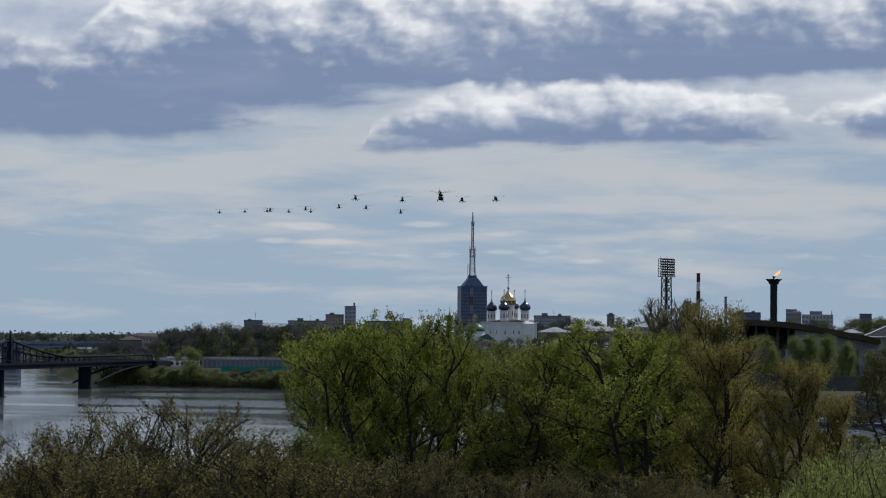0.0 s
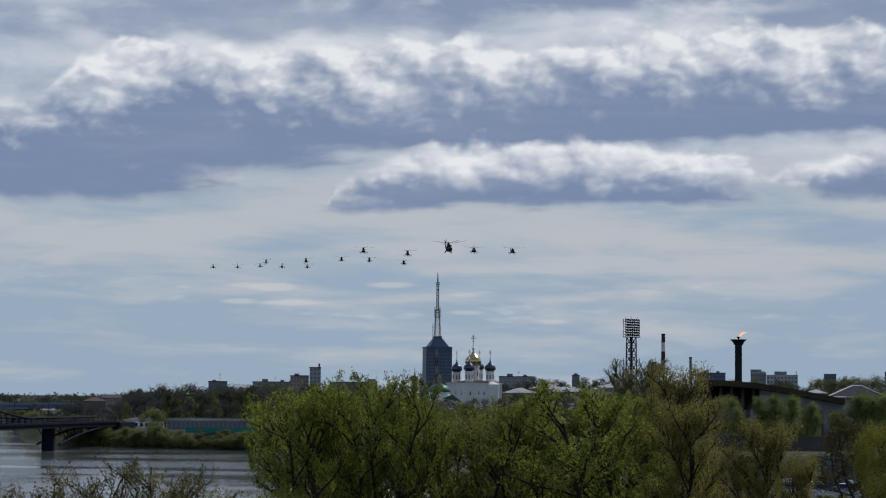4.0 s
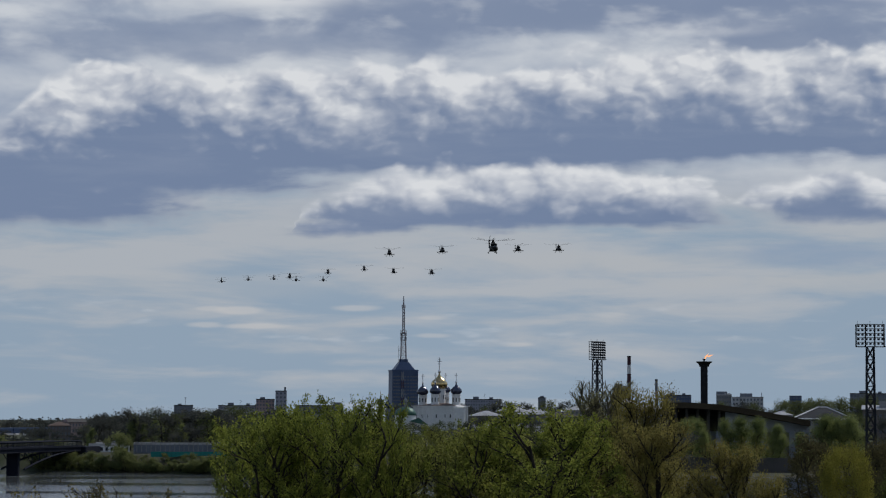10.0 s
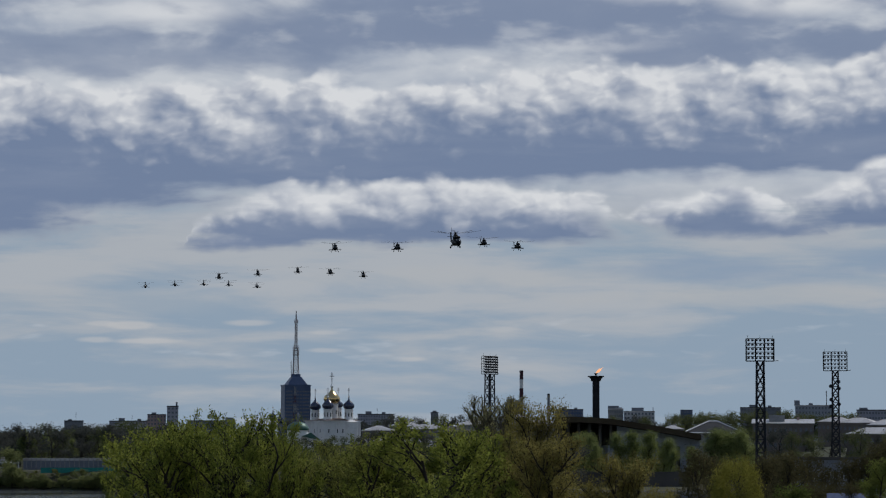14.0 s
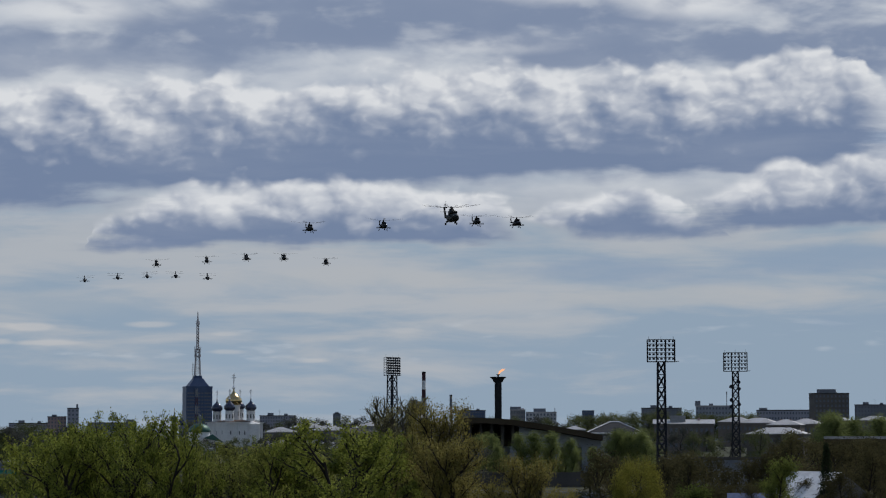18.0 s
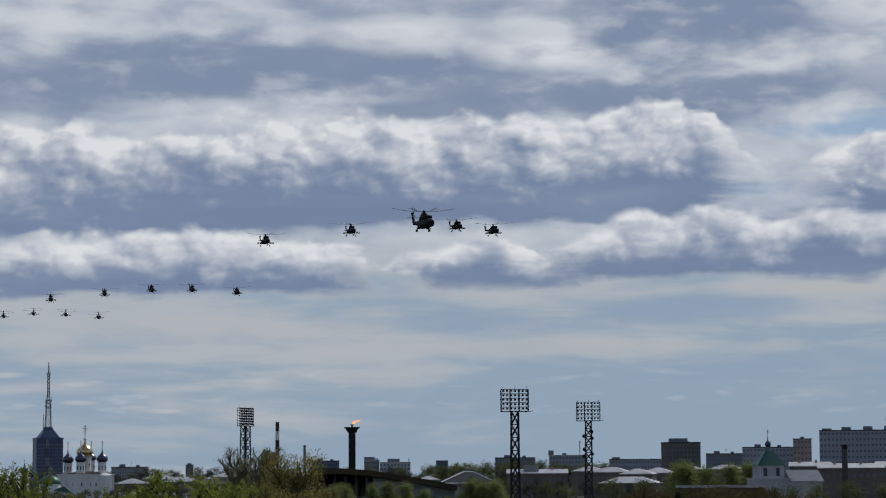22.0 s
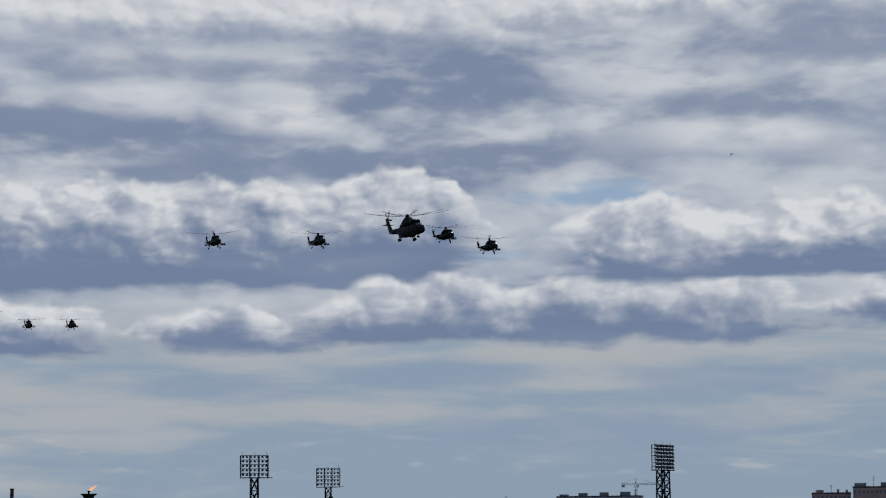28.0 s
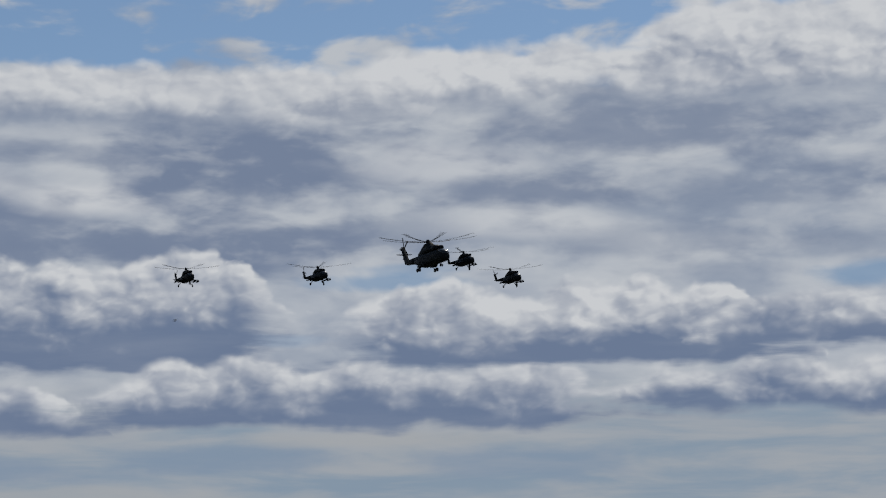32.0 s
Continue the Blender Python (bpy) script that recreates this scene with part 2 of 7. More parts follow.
    banks = [  # west, east, base, top, tilt, mid, light, softness of the top and of the base
        (-44.0, -12.2, 4.45, 5.6, 0.00, 1.15, 0.55, 0.30, 0.22),
        (-44.0, -8.6, 5.25, 6.95, 0.00, 0.78, 0.62, 0.22, 0.20),
        (-18.3, 10.8, 5.45, 8.15, 0.032, 0.65, 1.04, 0.18, 0.20),
        (-10.3, 1.4, 4.42, 5.95, 0.00, 0.56, 0.92, 0.15, 0.15),
        (0.4, 6.0, 4.65, 5.80, 0.00, 0.50, 0.90, 0.14, 0.18),
        (4.4, 19.0, 4.85, 6.35, 0.00, 0.55, 0.84, 0.18, 0.16),
        (17.2, 34.0, 5.05, 6.25, 0.00, 0.55, 0.84, 0.18, 0.16),
        (10.2, 23.6, 6.30, 8.25, 0.00, 0.54, 1.02, 0.14, 0.15),
        (20.0, 38.0, 6.70, 7.90, 0.00, 0.50, 0.84, 0.16, 0.18),
        (-5.0, 13.6, 12.6, 13.75, 0.00, -0.10, 0.86, 0.20, 0.80),
        (10.5, 32.0, 13.0, 14.2, 0.01, 0.00, 0.94, 0.16, 0.55),
        (18.3, 34.0, 13.7, 15.3, 0.00, 0.00, 0.90, 0.18, 0.50),
    ]
    for values in banks:
        b = n.put("ShaderNodeGroup", group=group)
        for name, v in zip(BANK_IN, (az, el, lump, broad, relief, wisp, *values)):
            n.wire(b.inputs[name], v)
        col = n.mix(b.outputs["Cover"], col, n.mix(b.outputs["Shade"], dark, white))
    out = n.put("ShaderNodeBackground")
    n.wire(out.inputs[0], col)
    out.inputs[1].default_value = 1.0
    n.wire(n.put("ShaderNodeOutputWorld").inputs[0], out.outputs[0])


make_sky()
sun = new("sun", bpy.data.lights.new("sun", "SUN"))
sun.data.energy, sun.data.angle, sun.data.color = 2.4, radians(1.5), (1.0, 0.95, 0.87)
_b, _h = radians(SUN_BEARING), radians(SUN_HEIGHT)
sun.matrix_world = look((0, 0, 400), Vector((0, 0, 400)) - Vector((math.sin(_b) * math.cos(_h), math.cos(_b) * math.cos(_h), math.sin(_h))))

# ---- materials ----
def material(name, base, other=None, scale=1.0, rough=0.8, metal=0.0, bump=0.0, fine=8.0, per="", spread=0.25, spec=0.2):
    """A surface with stains at one scale and grain at another."""
    mat = bpy.data.materials.new(name)
    mat.use_nodes = True
    n = Tree(mat.node_tree)
    p = n.t.nodes["Principled BSDF"]
    where = n.put("ShaderNodeTexCoord").outputs["Object"]
    coarse, grain = n.cloud(where, scale, 4, 0.55), n.cloud(where, scale * fine, 5, 0.6)
    other = other or tuple(c * 0.7 for c in base)
    both = n.m("MULTIPLY_ADD", grain, 0.45, n.m("MULTIPLY", coarse, 0.75))
    col = n.mix(n.ease(both, 0.42, 0.78), (*base, 1), (*other, 1))
    if per:
        if per == "island":
            r = n.put("ShaderNodeNewGeometry").outputs["Random Per Island"]
        else:
            r = n.put("ShaderNodeObjectInfo").outputs["Random"]
        hsv = n.put("ShaderNodeHueSaturation")
        n.wire(hsv.inputs["Value"], n.m("MULTIPLY_ADD", r, 2 * spread, 1 - spread))
        n.wire(hsv.inputs["Hue"], n.m("MULTIPLY_ADD", r, 0.04, 0.48))
        n.wire(hsv.inputs["Color"], col)
        col = hsv.outputs[0]
    n.wire(p.inputs["Base Color"], col)
    n.wire(p.inputs["Roughness"], n.ease(grain, 0.2, 0.8, max(rough - 0.12, 0.03), min(rough + 0.1, 1.0)))
    p.inputs["Metallic"].default_value = metal
    p.inputs["Specular IOR Level"].default_value = spec
    if bump:
        b = n.put("ShaderNodeBump")
        b.inputs["Strength"].default_value, b.inputs["Distance"].default_value = 0.6, bump
        n.wire(b.inputs["Height"], both)
        n.wire(p.inputs["Normal"], b.outputs[0])
    return mat


def leaf_material(name, a, b, glow=0.45):
    """Young leaves that let the light through."""
    mat = bpy.data.materials.new(name)
    mat.use_nodes = True
    n = Tree(mat.node_tree)
    n.t.nodes.remove(n.t.nodes["Principled BSDF"])
    r = n.put("ShaderNodeNewGeometry").outputs["Random Per Island"]
    big = n.cloud(n.put("ShaderNodeTexCoord").outputs["Object"], 0.35, 3, 0.5)
    tree = n.put("ShaderNodeObjectInfo").outputs["Random"]
    f = n.m("ADD", n.m("MULTIPLY", r, 0.5), n.m("MULTIPLY_ADD", n.m("SUBTRACT", big, 0.5), 1.4, n.m("MULTIPLY", tree, 0.5)))
    col = n.mix(n.ease(f, 0.05, 0.95), (*a, 1), (*b, 1))
    d, t = n.put("ShaderNodeBsdfDiffuse"), n.put("ShaderNodeBsdfTranslucent")
    mixed = n.put("ShaderNodeMixShader")
    n.wire(d.inputs[0], col), n.wire(t.inputs[0], col), n.wire(mixed.inputs[0], glow)
    n.wire(mixed.inputs[1], d.outputs[0]), n.wire(mixed.inputs[2], t.outputs[0])
    n.wire(n.t.nodes["Material Output"].inputs[0], mixed.outputs[0])
    return mat


def water_material():
    mat = bpy.data.materials.new("river_water")
    mat.use_nodes = True
    n = Tree(mat.node_tree)
    p = n.t.nodes["Principled BSDF"]
    where = n.put("ShaderNodeSeparateXYZ")
    n.wire(where.inputs[0], n.put("ShaderNodeTexCoord").outputs["Object"])
    v = n.vec(where.outputs[0], n.m("MULTIPLY", where.outputs[1], 0.35))
    wind = n.ease(n.cloud(n.vec(where.outputs[0], n.m("MULTIPLY", where.outputs[1], 3.0)), 0.006, 4, 0.55, 0.4), 0.42, 0.6)
    wave = n.m("ADD", n.m("MULTIPLY", n.cloud(v, 0.5, 4, 0.6), n.m("MULTIPLY_ADD", wind, 0.9, 0.15)), n.m("MULTIPLY", n.cloud(v, 0.06, 2, 0.5), 0.6))
    b = n.put("ShaderNodeBump")
    b.inputs["Strength"].default_value, b.inputs["Distance"].default_value = 0.02, 0.4
    n.wire(b.inputs["Height"], wave), n.wire(p.inputs["Normal"], b.outputs[0])
    p.inputs["Base Color"].default_value = (0.085, 0.096, 0.10, 1)
    n.wire(p.inputs["Roughness"], n.m("MULTIPLY_ADD", wind, 0.10, 0.07))
    p.inputs["IOR"].default_value = 1.33
    return mat


def glow_material(name, colour, power):
    mat = bpy.data.materials.new(name)
    mat.use_nodes = True
    n = Tree(mat.node_tree)
    p = n.t.nodes["Principled BSDF"]
    g = n.cloud(n.put("ShaderNodeTexCoord").outputs["Object"], 0.8, 3)
    n.wire(p.inputs["Emission Color"], n.mix(g, (*colour, 1), (colour[0], colour[1] * 1.6, colour[2] * 1.5, 1)))
    p.inputs["Emission Strength"].default_value = power
    p.inputs["Base Color"].default_value = (0, 0, 0, 1)
    return mat


MAT = dict(
    ground=material("ground_grass", (0.03, 0.042, 0.014), (0.06, 0.052, 0.035), 0.02, 0.95, fine=40, bump=0.1),
    water=water_material(),
    bark=material("bark", (0.02, 0.0165, 0.013), (0.036, 0.03, 0.024), 2.0, 0.95),
    twig=material("olive_twigs", (0.028, 0.024, 0.018), (0.048, 0.041, 0.03), 2.0, 0.95),
    leaf_pale=leaf_material("poplar_leaves", (0.148, 0.18, 0.068), (0.24, 0.275, 0.105), 0.55),
    leaf_dull=leaf_material("dull_green_leaves", (0.085, 0.10, 0.045), (0.145, 0.16, 0.075), 0.45),
    leaf_spruce=leaf_material("spruce_needles", (0.02, 0.03, 0.016), (0.04, 0.052, 0.026), 0.2),
    leaf_bank=leaf_material("bank_leaves", (0.115, 0.136, 0.055), (0.205, 0.225, 0.092), 0.52),
    leaf=leaf_material("spring_leaves", (0.128, 0.157, 0.034), (0.258, 0.288, 0.059), 0.62),
    leaf_mid=leaf_material("olive_spring_leaves", (0.165, 0.178, 0.05), (0.305, 0.312, 0.082), 0.62),
    leaf_twiggy=leaf_material("pale_olive_buds", (0.17, 0.165, 0.085), (0.26, 0.25, 0.125), 0.6),
    pale_twig=material("pale_olive_twigs", (0.085, 0.075, 0.055), (0.12, 0.105, 0.075), 2.0, 0.95),
    leaf_deep=leaf_material("green_leaves", (0.08, 0.108, 0.028), (0.155, 0.18, 0.048), 0.5),
    # fresh green, with the leaves' bright glints painted in by the paler tone
    leaf_fresh=leaf_material("fresh_leaves_with_glints", (0.12, 0.15, 0.04), (0.33, 0.355, 0.115), 0.5),
    leaf_bush=leaf_material("bush_leaves", (0.08, 0.098, 0.026), (0.15, 0.17, 0.045), 0.5),
    leaf_brown=leaf_material("budding_leaves", (0.165, 0.145, 0.049), (0.275, 0.242, 0.075), 0.62),
    leaf_olive=leaf_material("olive_buds", (0.08, 0.07, 0.029), (0.2, 0.178, 0.071), 0.58),
    leaf_dun=leaf_material("dun_buds", (0.055, 0.051, 0.027), (0.1, 0.091, 0.043), 0.45),
    leaf_gold=leaf_material("golden_leaves", (0.17, 0.165, 0.034), (0.30, 0.28, 0.06), 0.5),
    # far bank leaves, paled and cooled in the colour to give aerial haze
    leaf_far=leaf_material("hazed_distant_leaves", (0.064, 0.07, 0.064), (0.118, 0.122, 0.104), 0.42),
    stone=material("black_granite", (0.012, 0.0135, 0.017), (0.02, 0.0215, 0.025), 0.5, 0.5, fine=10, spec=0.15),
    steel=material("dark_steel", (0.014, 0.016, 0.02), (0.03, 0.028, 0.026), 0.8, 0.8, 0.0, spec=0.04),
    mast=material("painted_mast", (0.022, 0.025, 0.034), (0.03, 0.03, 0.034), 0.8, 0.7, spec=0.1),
    aerial=material("weathered_aerial_paint", (0.40, 0.39, 0.40), (0.30, 0.26, 0.26), 0.3, 0.6),
    silver=material("silvered_cross", (0.72, 0.73, 0.75), (0.6, 0.61, 0.63), 0.6, 0.3, 0.9),
    palepanel=material("pale_hall_panels", (0.29, 0.325, 0.38), (0.235, 0.26, 0.30), 0.08, 0.8, fine=12, bump=0.02),
    umber=material("umber_panels", (0.14, 0.13, 0.12), (0.105, 0.098, 0.092), 0.1, 0.9, fine=12),
    lamp=material("lamp_glass", (0.05, 0.052, 0.055), (0.03, 0.03, 0.032), 2, 0.35),
    white=material("white_plaster", (0.78, 0.78, 0.77), (0.62, 0.62, 0.61), 0.08, 0.85, fine=12, bump=0.02),
    # white plaster greyed in the base to stand for a wall's shadow side
    limewash=material("shaded_white_plaster", (0.46, 0.47, 0.49), (0.33, 0.34, 0.36), 0.15, 0.9, fine=12, bump=0.02),
    concrete=material("grey_concrete", (0.30, 0.30, 0.30), (0.2, 0.2, 0.2), 0.1, 0.9, fine=12, bump=0.02),
    # lightened and blued in the base to carry haze on distant blocks
    slate=material("dark_concrete", (0.19, 0.21, 0.245), (0.145, 0.16, 0.185), 0.1, 0.85, fine=12),
    blueglass=material("blue_cladding", (0.06, 0.094, 0.18), (0.044, 0.07, 0.138), 0.12, 0.45, fine=10, spec=0.35),
    # brick paled towards pink, again haze held in the base colour
    brick=material("red_brick_wall", (0.40, 0.30, 0.29), (0.32, 0.24, 0.23), 0.15, 0.9, fine=14, bump=0.02),
    brown=material("brown_wall", (0.17, 0.15, 0.135), (0.125, 0.112, 0.10), 0.1, 0.9, fine=12),
    # panel colour with the blue haze of the skyline painted in
    mauve=material("hazed_mauve_panels", (0.33, 0.34, 0.40), (0.27, 0.28, 0.33), 0.1, 0.8, fine=12),
    tin=material("pale_tin_roof", (0.46, 0.46, 0.47), (0.28, 0.27, 0.26), 0.12, 0.45, 0.35, fine=10, bump=0.02),
    newtin=material("new_zinc_sheet", (0.82, 0.83, 0.84), (0.6, 0.61, 0.63), 0.5, 0.4, 0.1, fine=8, bump=0.03),
    darkroof=material("dark_roof_felt", (0.06, 0.058, 0.056), (0.09, 0.085, 0.08), 0.1, 0.85, fine=14),
    hallroof=material("brown_hall_roof", (0.052, 0.04, 0.026), (0.07, 0.056, 0.036), 0.06, 0.8, fine=16, spec=0.06),
    rustroof=material("rust_red_roof", (0.11, 0.075, 0.06), (0.085, 0.062, 0.052), 0.12, 0.7, fine=12),
    greenroof=material("green_tin_roof", (0.05, 0.13, 0.10), (0.04, 0.10, 0.08), 0.2, 0.45, 0.2, fine=10),
    teal=material("teal_fence_sheet", (0.02, 0.22, 0.19), (0.02, 0.17, 0.15), 0.2, 0.6, fine=10),
    blueroof=material("blue_tin_roof", (0.022, 0.042, 0.13), (0.018, 0.033, 0.09), 0.2, 0.5, 0.1),
    gold=material("gilded_dome", (0.66, 0.50, 0.25), (0.52, 0.37, 0.16), 0.6, 0.16, 1.0),
    navy=material("dark_blue_dome", (0.012, 0.018, 0.05), (0.02, 0.03, 0.07), 0.6, 0.14, 0.0, spec=0.9),
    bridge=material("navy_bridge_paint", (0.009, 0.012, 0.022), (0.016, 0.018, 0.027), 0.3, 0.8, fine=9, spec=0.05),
    # horizon leaves: distance haze is mixed into this greyish green
    leaf_hazed=leaf_material("hazed_horizon_woods", (0.08, 0.09, 0.088), (0.13, 0.14, 0.125), 0.4),
    glass=material("window_glass", (0.02, 0.024, 0.03), (0.03, 0.035, 0.04), 1.0, 0.12, 0.0, spec=0.6),
    # panes of far buildings: haze painted in as a paler glass colour
    curtained=material("hazed_windows", (0.085, 0.1, 0.13), (0.15, 0.165, 0.19), 0.4, 0.3, spec=0.5),
    redpaint=material("red_paint", (0.078, 0.034, 0.044), (0.06, 0.03, 0.038), 0.3, 0.7),
    # darker than the real paint: the backlit bodies' shade is in both bases
    olive=material("backlit_helicopter_olive", (0.012, 0.0135, 0.013), (0.008, 0.009, 0.010), 0.25, 0.65, fine=6, spec=0.08),
    greyheli=material("backlit_helicopter_grey", (0.014, 0.016, 0.019), (0.010, 0.011, 0.013), 0.25, 0.65, fine=6, spec=0.08),
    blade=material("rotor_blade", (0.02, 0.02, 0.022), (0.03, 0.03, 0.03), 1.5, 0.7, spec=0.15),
    tyre=material("tyre_rubber", (0.015, 0.015, 0.015), (0.025, 0.025, 0.025), 3, 0.9),
    canopy=material("cockpit_glass", (0.016, 0.02, 0.026), (0.024, 0.03, 0.034), 1, 0.3, spec=0.25),
    asphalt=material("asphalt", (0.05, 0.05, 0.052), (0.07, 0.068, 0.065), 0.1, 0.9, fine=20),
    flame=glow_material("flame", (1.0, 0.36, 0.17), 1.15),
    feather=material("bird_feather", (0.05, 0.05, 0.05), (0.09, 0.09, 0.09), 6, 0.8),
)


# ---- plan helpers ----
def spot(az, d, z=0.0):
    """The place at a bearing (degrees) and a distance from the camera's stand."""
    a = radians(az)
    return Vector((d * math.sin(a), d * math.cos(a), z))


def rise(el, d):
    """The height above the river of what stands el degrees above the horizon at distance d."""
    return EYE.z + d * math.tan(radians(el))


def curve(x, pts):
    return float(np.interp(x, [p[0] for p in pts], [p[1] for p in pts]))


FAR_SHORE = [(-60, 4200), (-24, 3300), (-20.5, 2400), (-18.6, 1500), (-17.2, 985), (-14.5, 950), (-12.2, 925), (-8, 850), (-3, 740), (0, 672), (1, 662), (3.6, 655), (5.0, 600), (60, 600)]
NEAR_SHORE = [(-60, 330), (-10, 330), (-4, 420), (-1, 545), (1, 572), (3.6, 580), (5.0, 600), (60, 600)]


def town_rise(az, d):
    """The old town stands on higher ground behind the hall."""
    u, v = min(1.0, max(0.0, (d - 740) / 160)), min(1.0, max(0.0, (az + 9.0) / 4.0))
    return 8.0 * u * u * (3 - 2 * u) * v * v * (3 - 2 * v) * max(0.0, 1 - max(0.0, d - 1400) / 1500)


def land(az, d):
    """The ground's height."""
    near, far = curve(az, NEAR_SHORE), curve(az, FAR_SHORE)
    if near + 1 < far and near < d < far:
        depth = min(d - near, far - d)
        return max(-4.0, -0.35 * depth)
    out = (near - d) if d <= near else (d - far)
    if near + 1 >= far:
        out = 300.0
    bank = min(1.0, out / 16.0)
    if d <= near and az > -3:
        # low meadow before the small river
        low = min(1.0, (az + 3) / 2) * min(1.0, max(0.0, (d - 300) / 60)) * min(1.0, max(0.0, (6.5 - az) / 1.5))
        bank *= 1 - 0.75 * low
    return 7.0 * bank * bank * (3 - 2 * bank) - max(0.0, d - 1500) * 0.004 + town_rise(az, d) + 1.2 * min(1, out / 300) + (0.6 * noise.noise((d * 0.004, az * 0.2, 0)) if out > 30 else 0)


def part(name, bm, mat, parent=None, label="", smooth=False):
    """Links a bmesh as one mesh object under a thing."""
    me = bpy.data.meshes.new(name)
    bmesh.ops.recalc_face_normals(bm, faces=bm.faces)
    bm.to_mesh(me)
    bm.free()
    for one in (mat if isinstance(mat, (list, tuple)) else [mat]):
        me.materials.append(MAT[one])
    if smooth:
        me.polygons.foreach_set("use_smooth", [True] * len(me.polygons))
    ob = new(name, me)
    if parent:
        ob.parent = parent
    if label:
        tagged(ob, label)
    return ob


def raw(name, verts, faces, mat, parent=None, smooth=False):
    me = bpy.data.meshes.new(name)
    me.from_pydata(verts, [], faces)
    me.materials.append(MAT[mat])
    if smooth:
        me.polygons.foreach_set("use_smooth", [True] * len(me.polygons))
    ob = new(name, me)
    if parent:
        ob.parent = parent
    return ob


def again(name, me, parent, m):
    """One more object on a mesh that alike pieces share."""
    ob = new(name, me)
    ob.parent = parent
    ob.matrix_basis = m
    return ob


def box(bm, x0, x1, y0, y1, z0, z1, bevel=0.0, mi=0):
    made = bmesh.ops.create_cube(bm, size=1.0, matrix=Matrix.Translation(((x0 + x1) / 2, (y0 + y1) / 2, (z0 + z1) / 2)) @ Matrix.Diagonal((x1 - x0, y1 - y0, z1 - z0, 1)))
    faces = {f for v in made["verts"] for f in v.link_faces}
    for f in faces:
        f.material_index = mi
    if bevel:
        bmesh.ops.bevel(bm, geom=list({e for f in faces for e in f.edges}), offset=bevel, segments=1, affect="EDGES")
    return bm


def rod(bm, a, b, r, r2=None, n=6):
    """A tapered bar from a to b."""
    a, b = Vector(a), Vector(b)
    m = Matrix.Translation((a + b) / 2) @ (b - a).to_track_quat("Z", "Y").to_matrix().to_4x4()
    bmesh.ops.create_cone(bm, cap_ends=True, segments=n, radius1=r, radius2=r if r2 is None else r2, depth=(b - a).length, matrix=m)
    return bm


def turned(bm, profile, n=20, m=None, mi=0):
    """A body of revolution about z from (radius, height) pairs."""
    rings = []
    for r, z in profile:
        ring = []
        for i in range(n):
            a = 2 * math.pi * i / n
            v = Vector((r * math.cos(a), r * math.sin(a), z))
            ring.append(bm.verts.new(m @ v if m else v))
        rings.append(ring)
    for lo, hi in zip(rings, rings[1:]):
        for i in range(n):
            bm.faces.new((lo[i], lo[(i + 1) % n], hi[(i + 1) % n], hi[i])).material_index = mi
    bm.faces.new(list(reversed(rings[0]))).material_index = mi
    bm.faces.new(rings[-1]).material_index = mi
    return bm


def loft(bm, sections, n=14, power=2.4):
    """A body along x from (x, z, half width, half height)."""
    rings = []
    for x, z, w, h in sections:
        ring = []
        for i in range(n):
            a = 2 * math.pi * i / n
            c, s = math.cos(a), math.sin(a)
            ring.append(bm.verts.new((x, w * math.copysign(abs(c) ** (2 / power), c), z + h * math.copysign(abs(s) ** (2 / power), s))))
        rings.append(ring)
    for lo, hi in zip(rings, rings[1:]):
        for i in range(n):
            bm.faces.new((lo[i], lo[(i + 1) % n], hi[(i + 1) % n], hi[i]))
    bm.faces.new(rings[0]), bm.faces.new(rings[-1])
    return bm


def thing(name, m, label, category, group="", kind=""):
    ob = new(name)
    ob.empty_display_size = 0.5
    ob.matrix_basis = m
    return tagged(ob, label, category, group, kind)


def facing(az, d, z, turn=0.0):
    """A pose on the ground whose -y side looks back at the camera's stand."""
    p = spot(az, d, z)
    return pose(p.x, p.y, p.z, 0, 0, -az + turn)


# ---- ground and water ----
def make_ground():
    ring = [-180, -150, -120, -90, -70, -50] + [-40 + 1.0 * i for i in range(16)] + [-24 + 0.5 * i for i in range(94)] + [24, 30, 40, 50, 70, 90, 120, 150]
    far = [6, 60, 140, 220, 300]
    d = 320.0
    while d < 4700:
        far.append(d)
        d += max(5.0, d * 0.009) if d < 1100 else d * 0.05
    far.append(4900)
    verts, faces = [], []
    for a in ring:
        for d in far:
            verts.append(spot(a, d, land(a, d)))
    k = len(far)
    for i in range(len(ring)):
        j = (i + 1) % len(ring)
        for q in range(k - 1):
            faces.append((i * k + q, j * k + q, j * k + q + 1, i * k + q + 1))
    faces.append([i * k for i in reversed(range(len(ring)))])
    ob = raw("ground", verts, faces, "ground", smooth=True)
    tagged(ob, "grassy and earthen river plain with a wide channel", "ground", kind="structure")
    bm = bmesh.new()
    pts = [spot(a, curve(a, NEAR_SHORE) - 14) for a in np.linspace(-58, 5.2, 60)]
    pts += [spot(a, curve(a, FAR_SHORE) + 6) for a in np.linspace(5.2, -58, 60)]
    bm.faces.new([bm.verts.new((p.x, p.y, 0.0)) for p in pts])
    bmesh.ops.triangulate(bm, faces=bm.faces)
    tagged(part("water", bm, "water"), "grey river water with wind-ruffled bands", "river", kind="structure")


make_ground()

# ---- buildings ----
WINDOW = {}


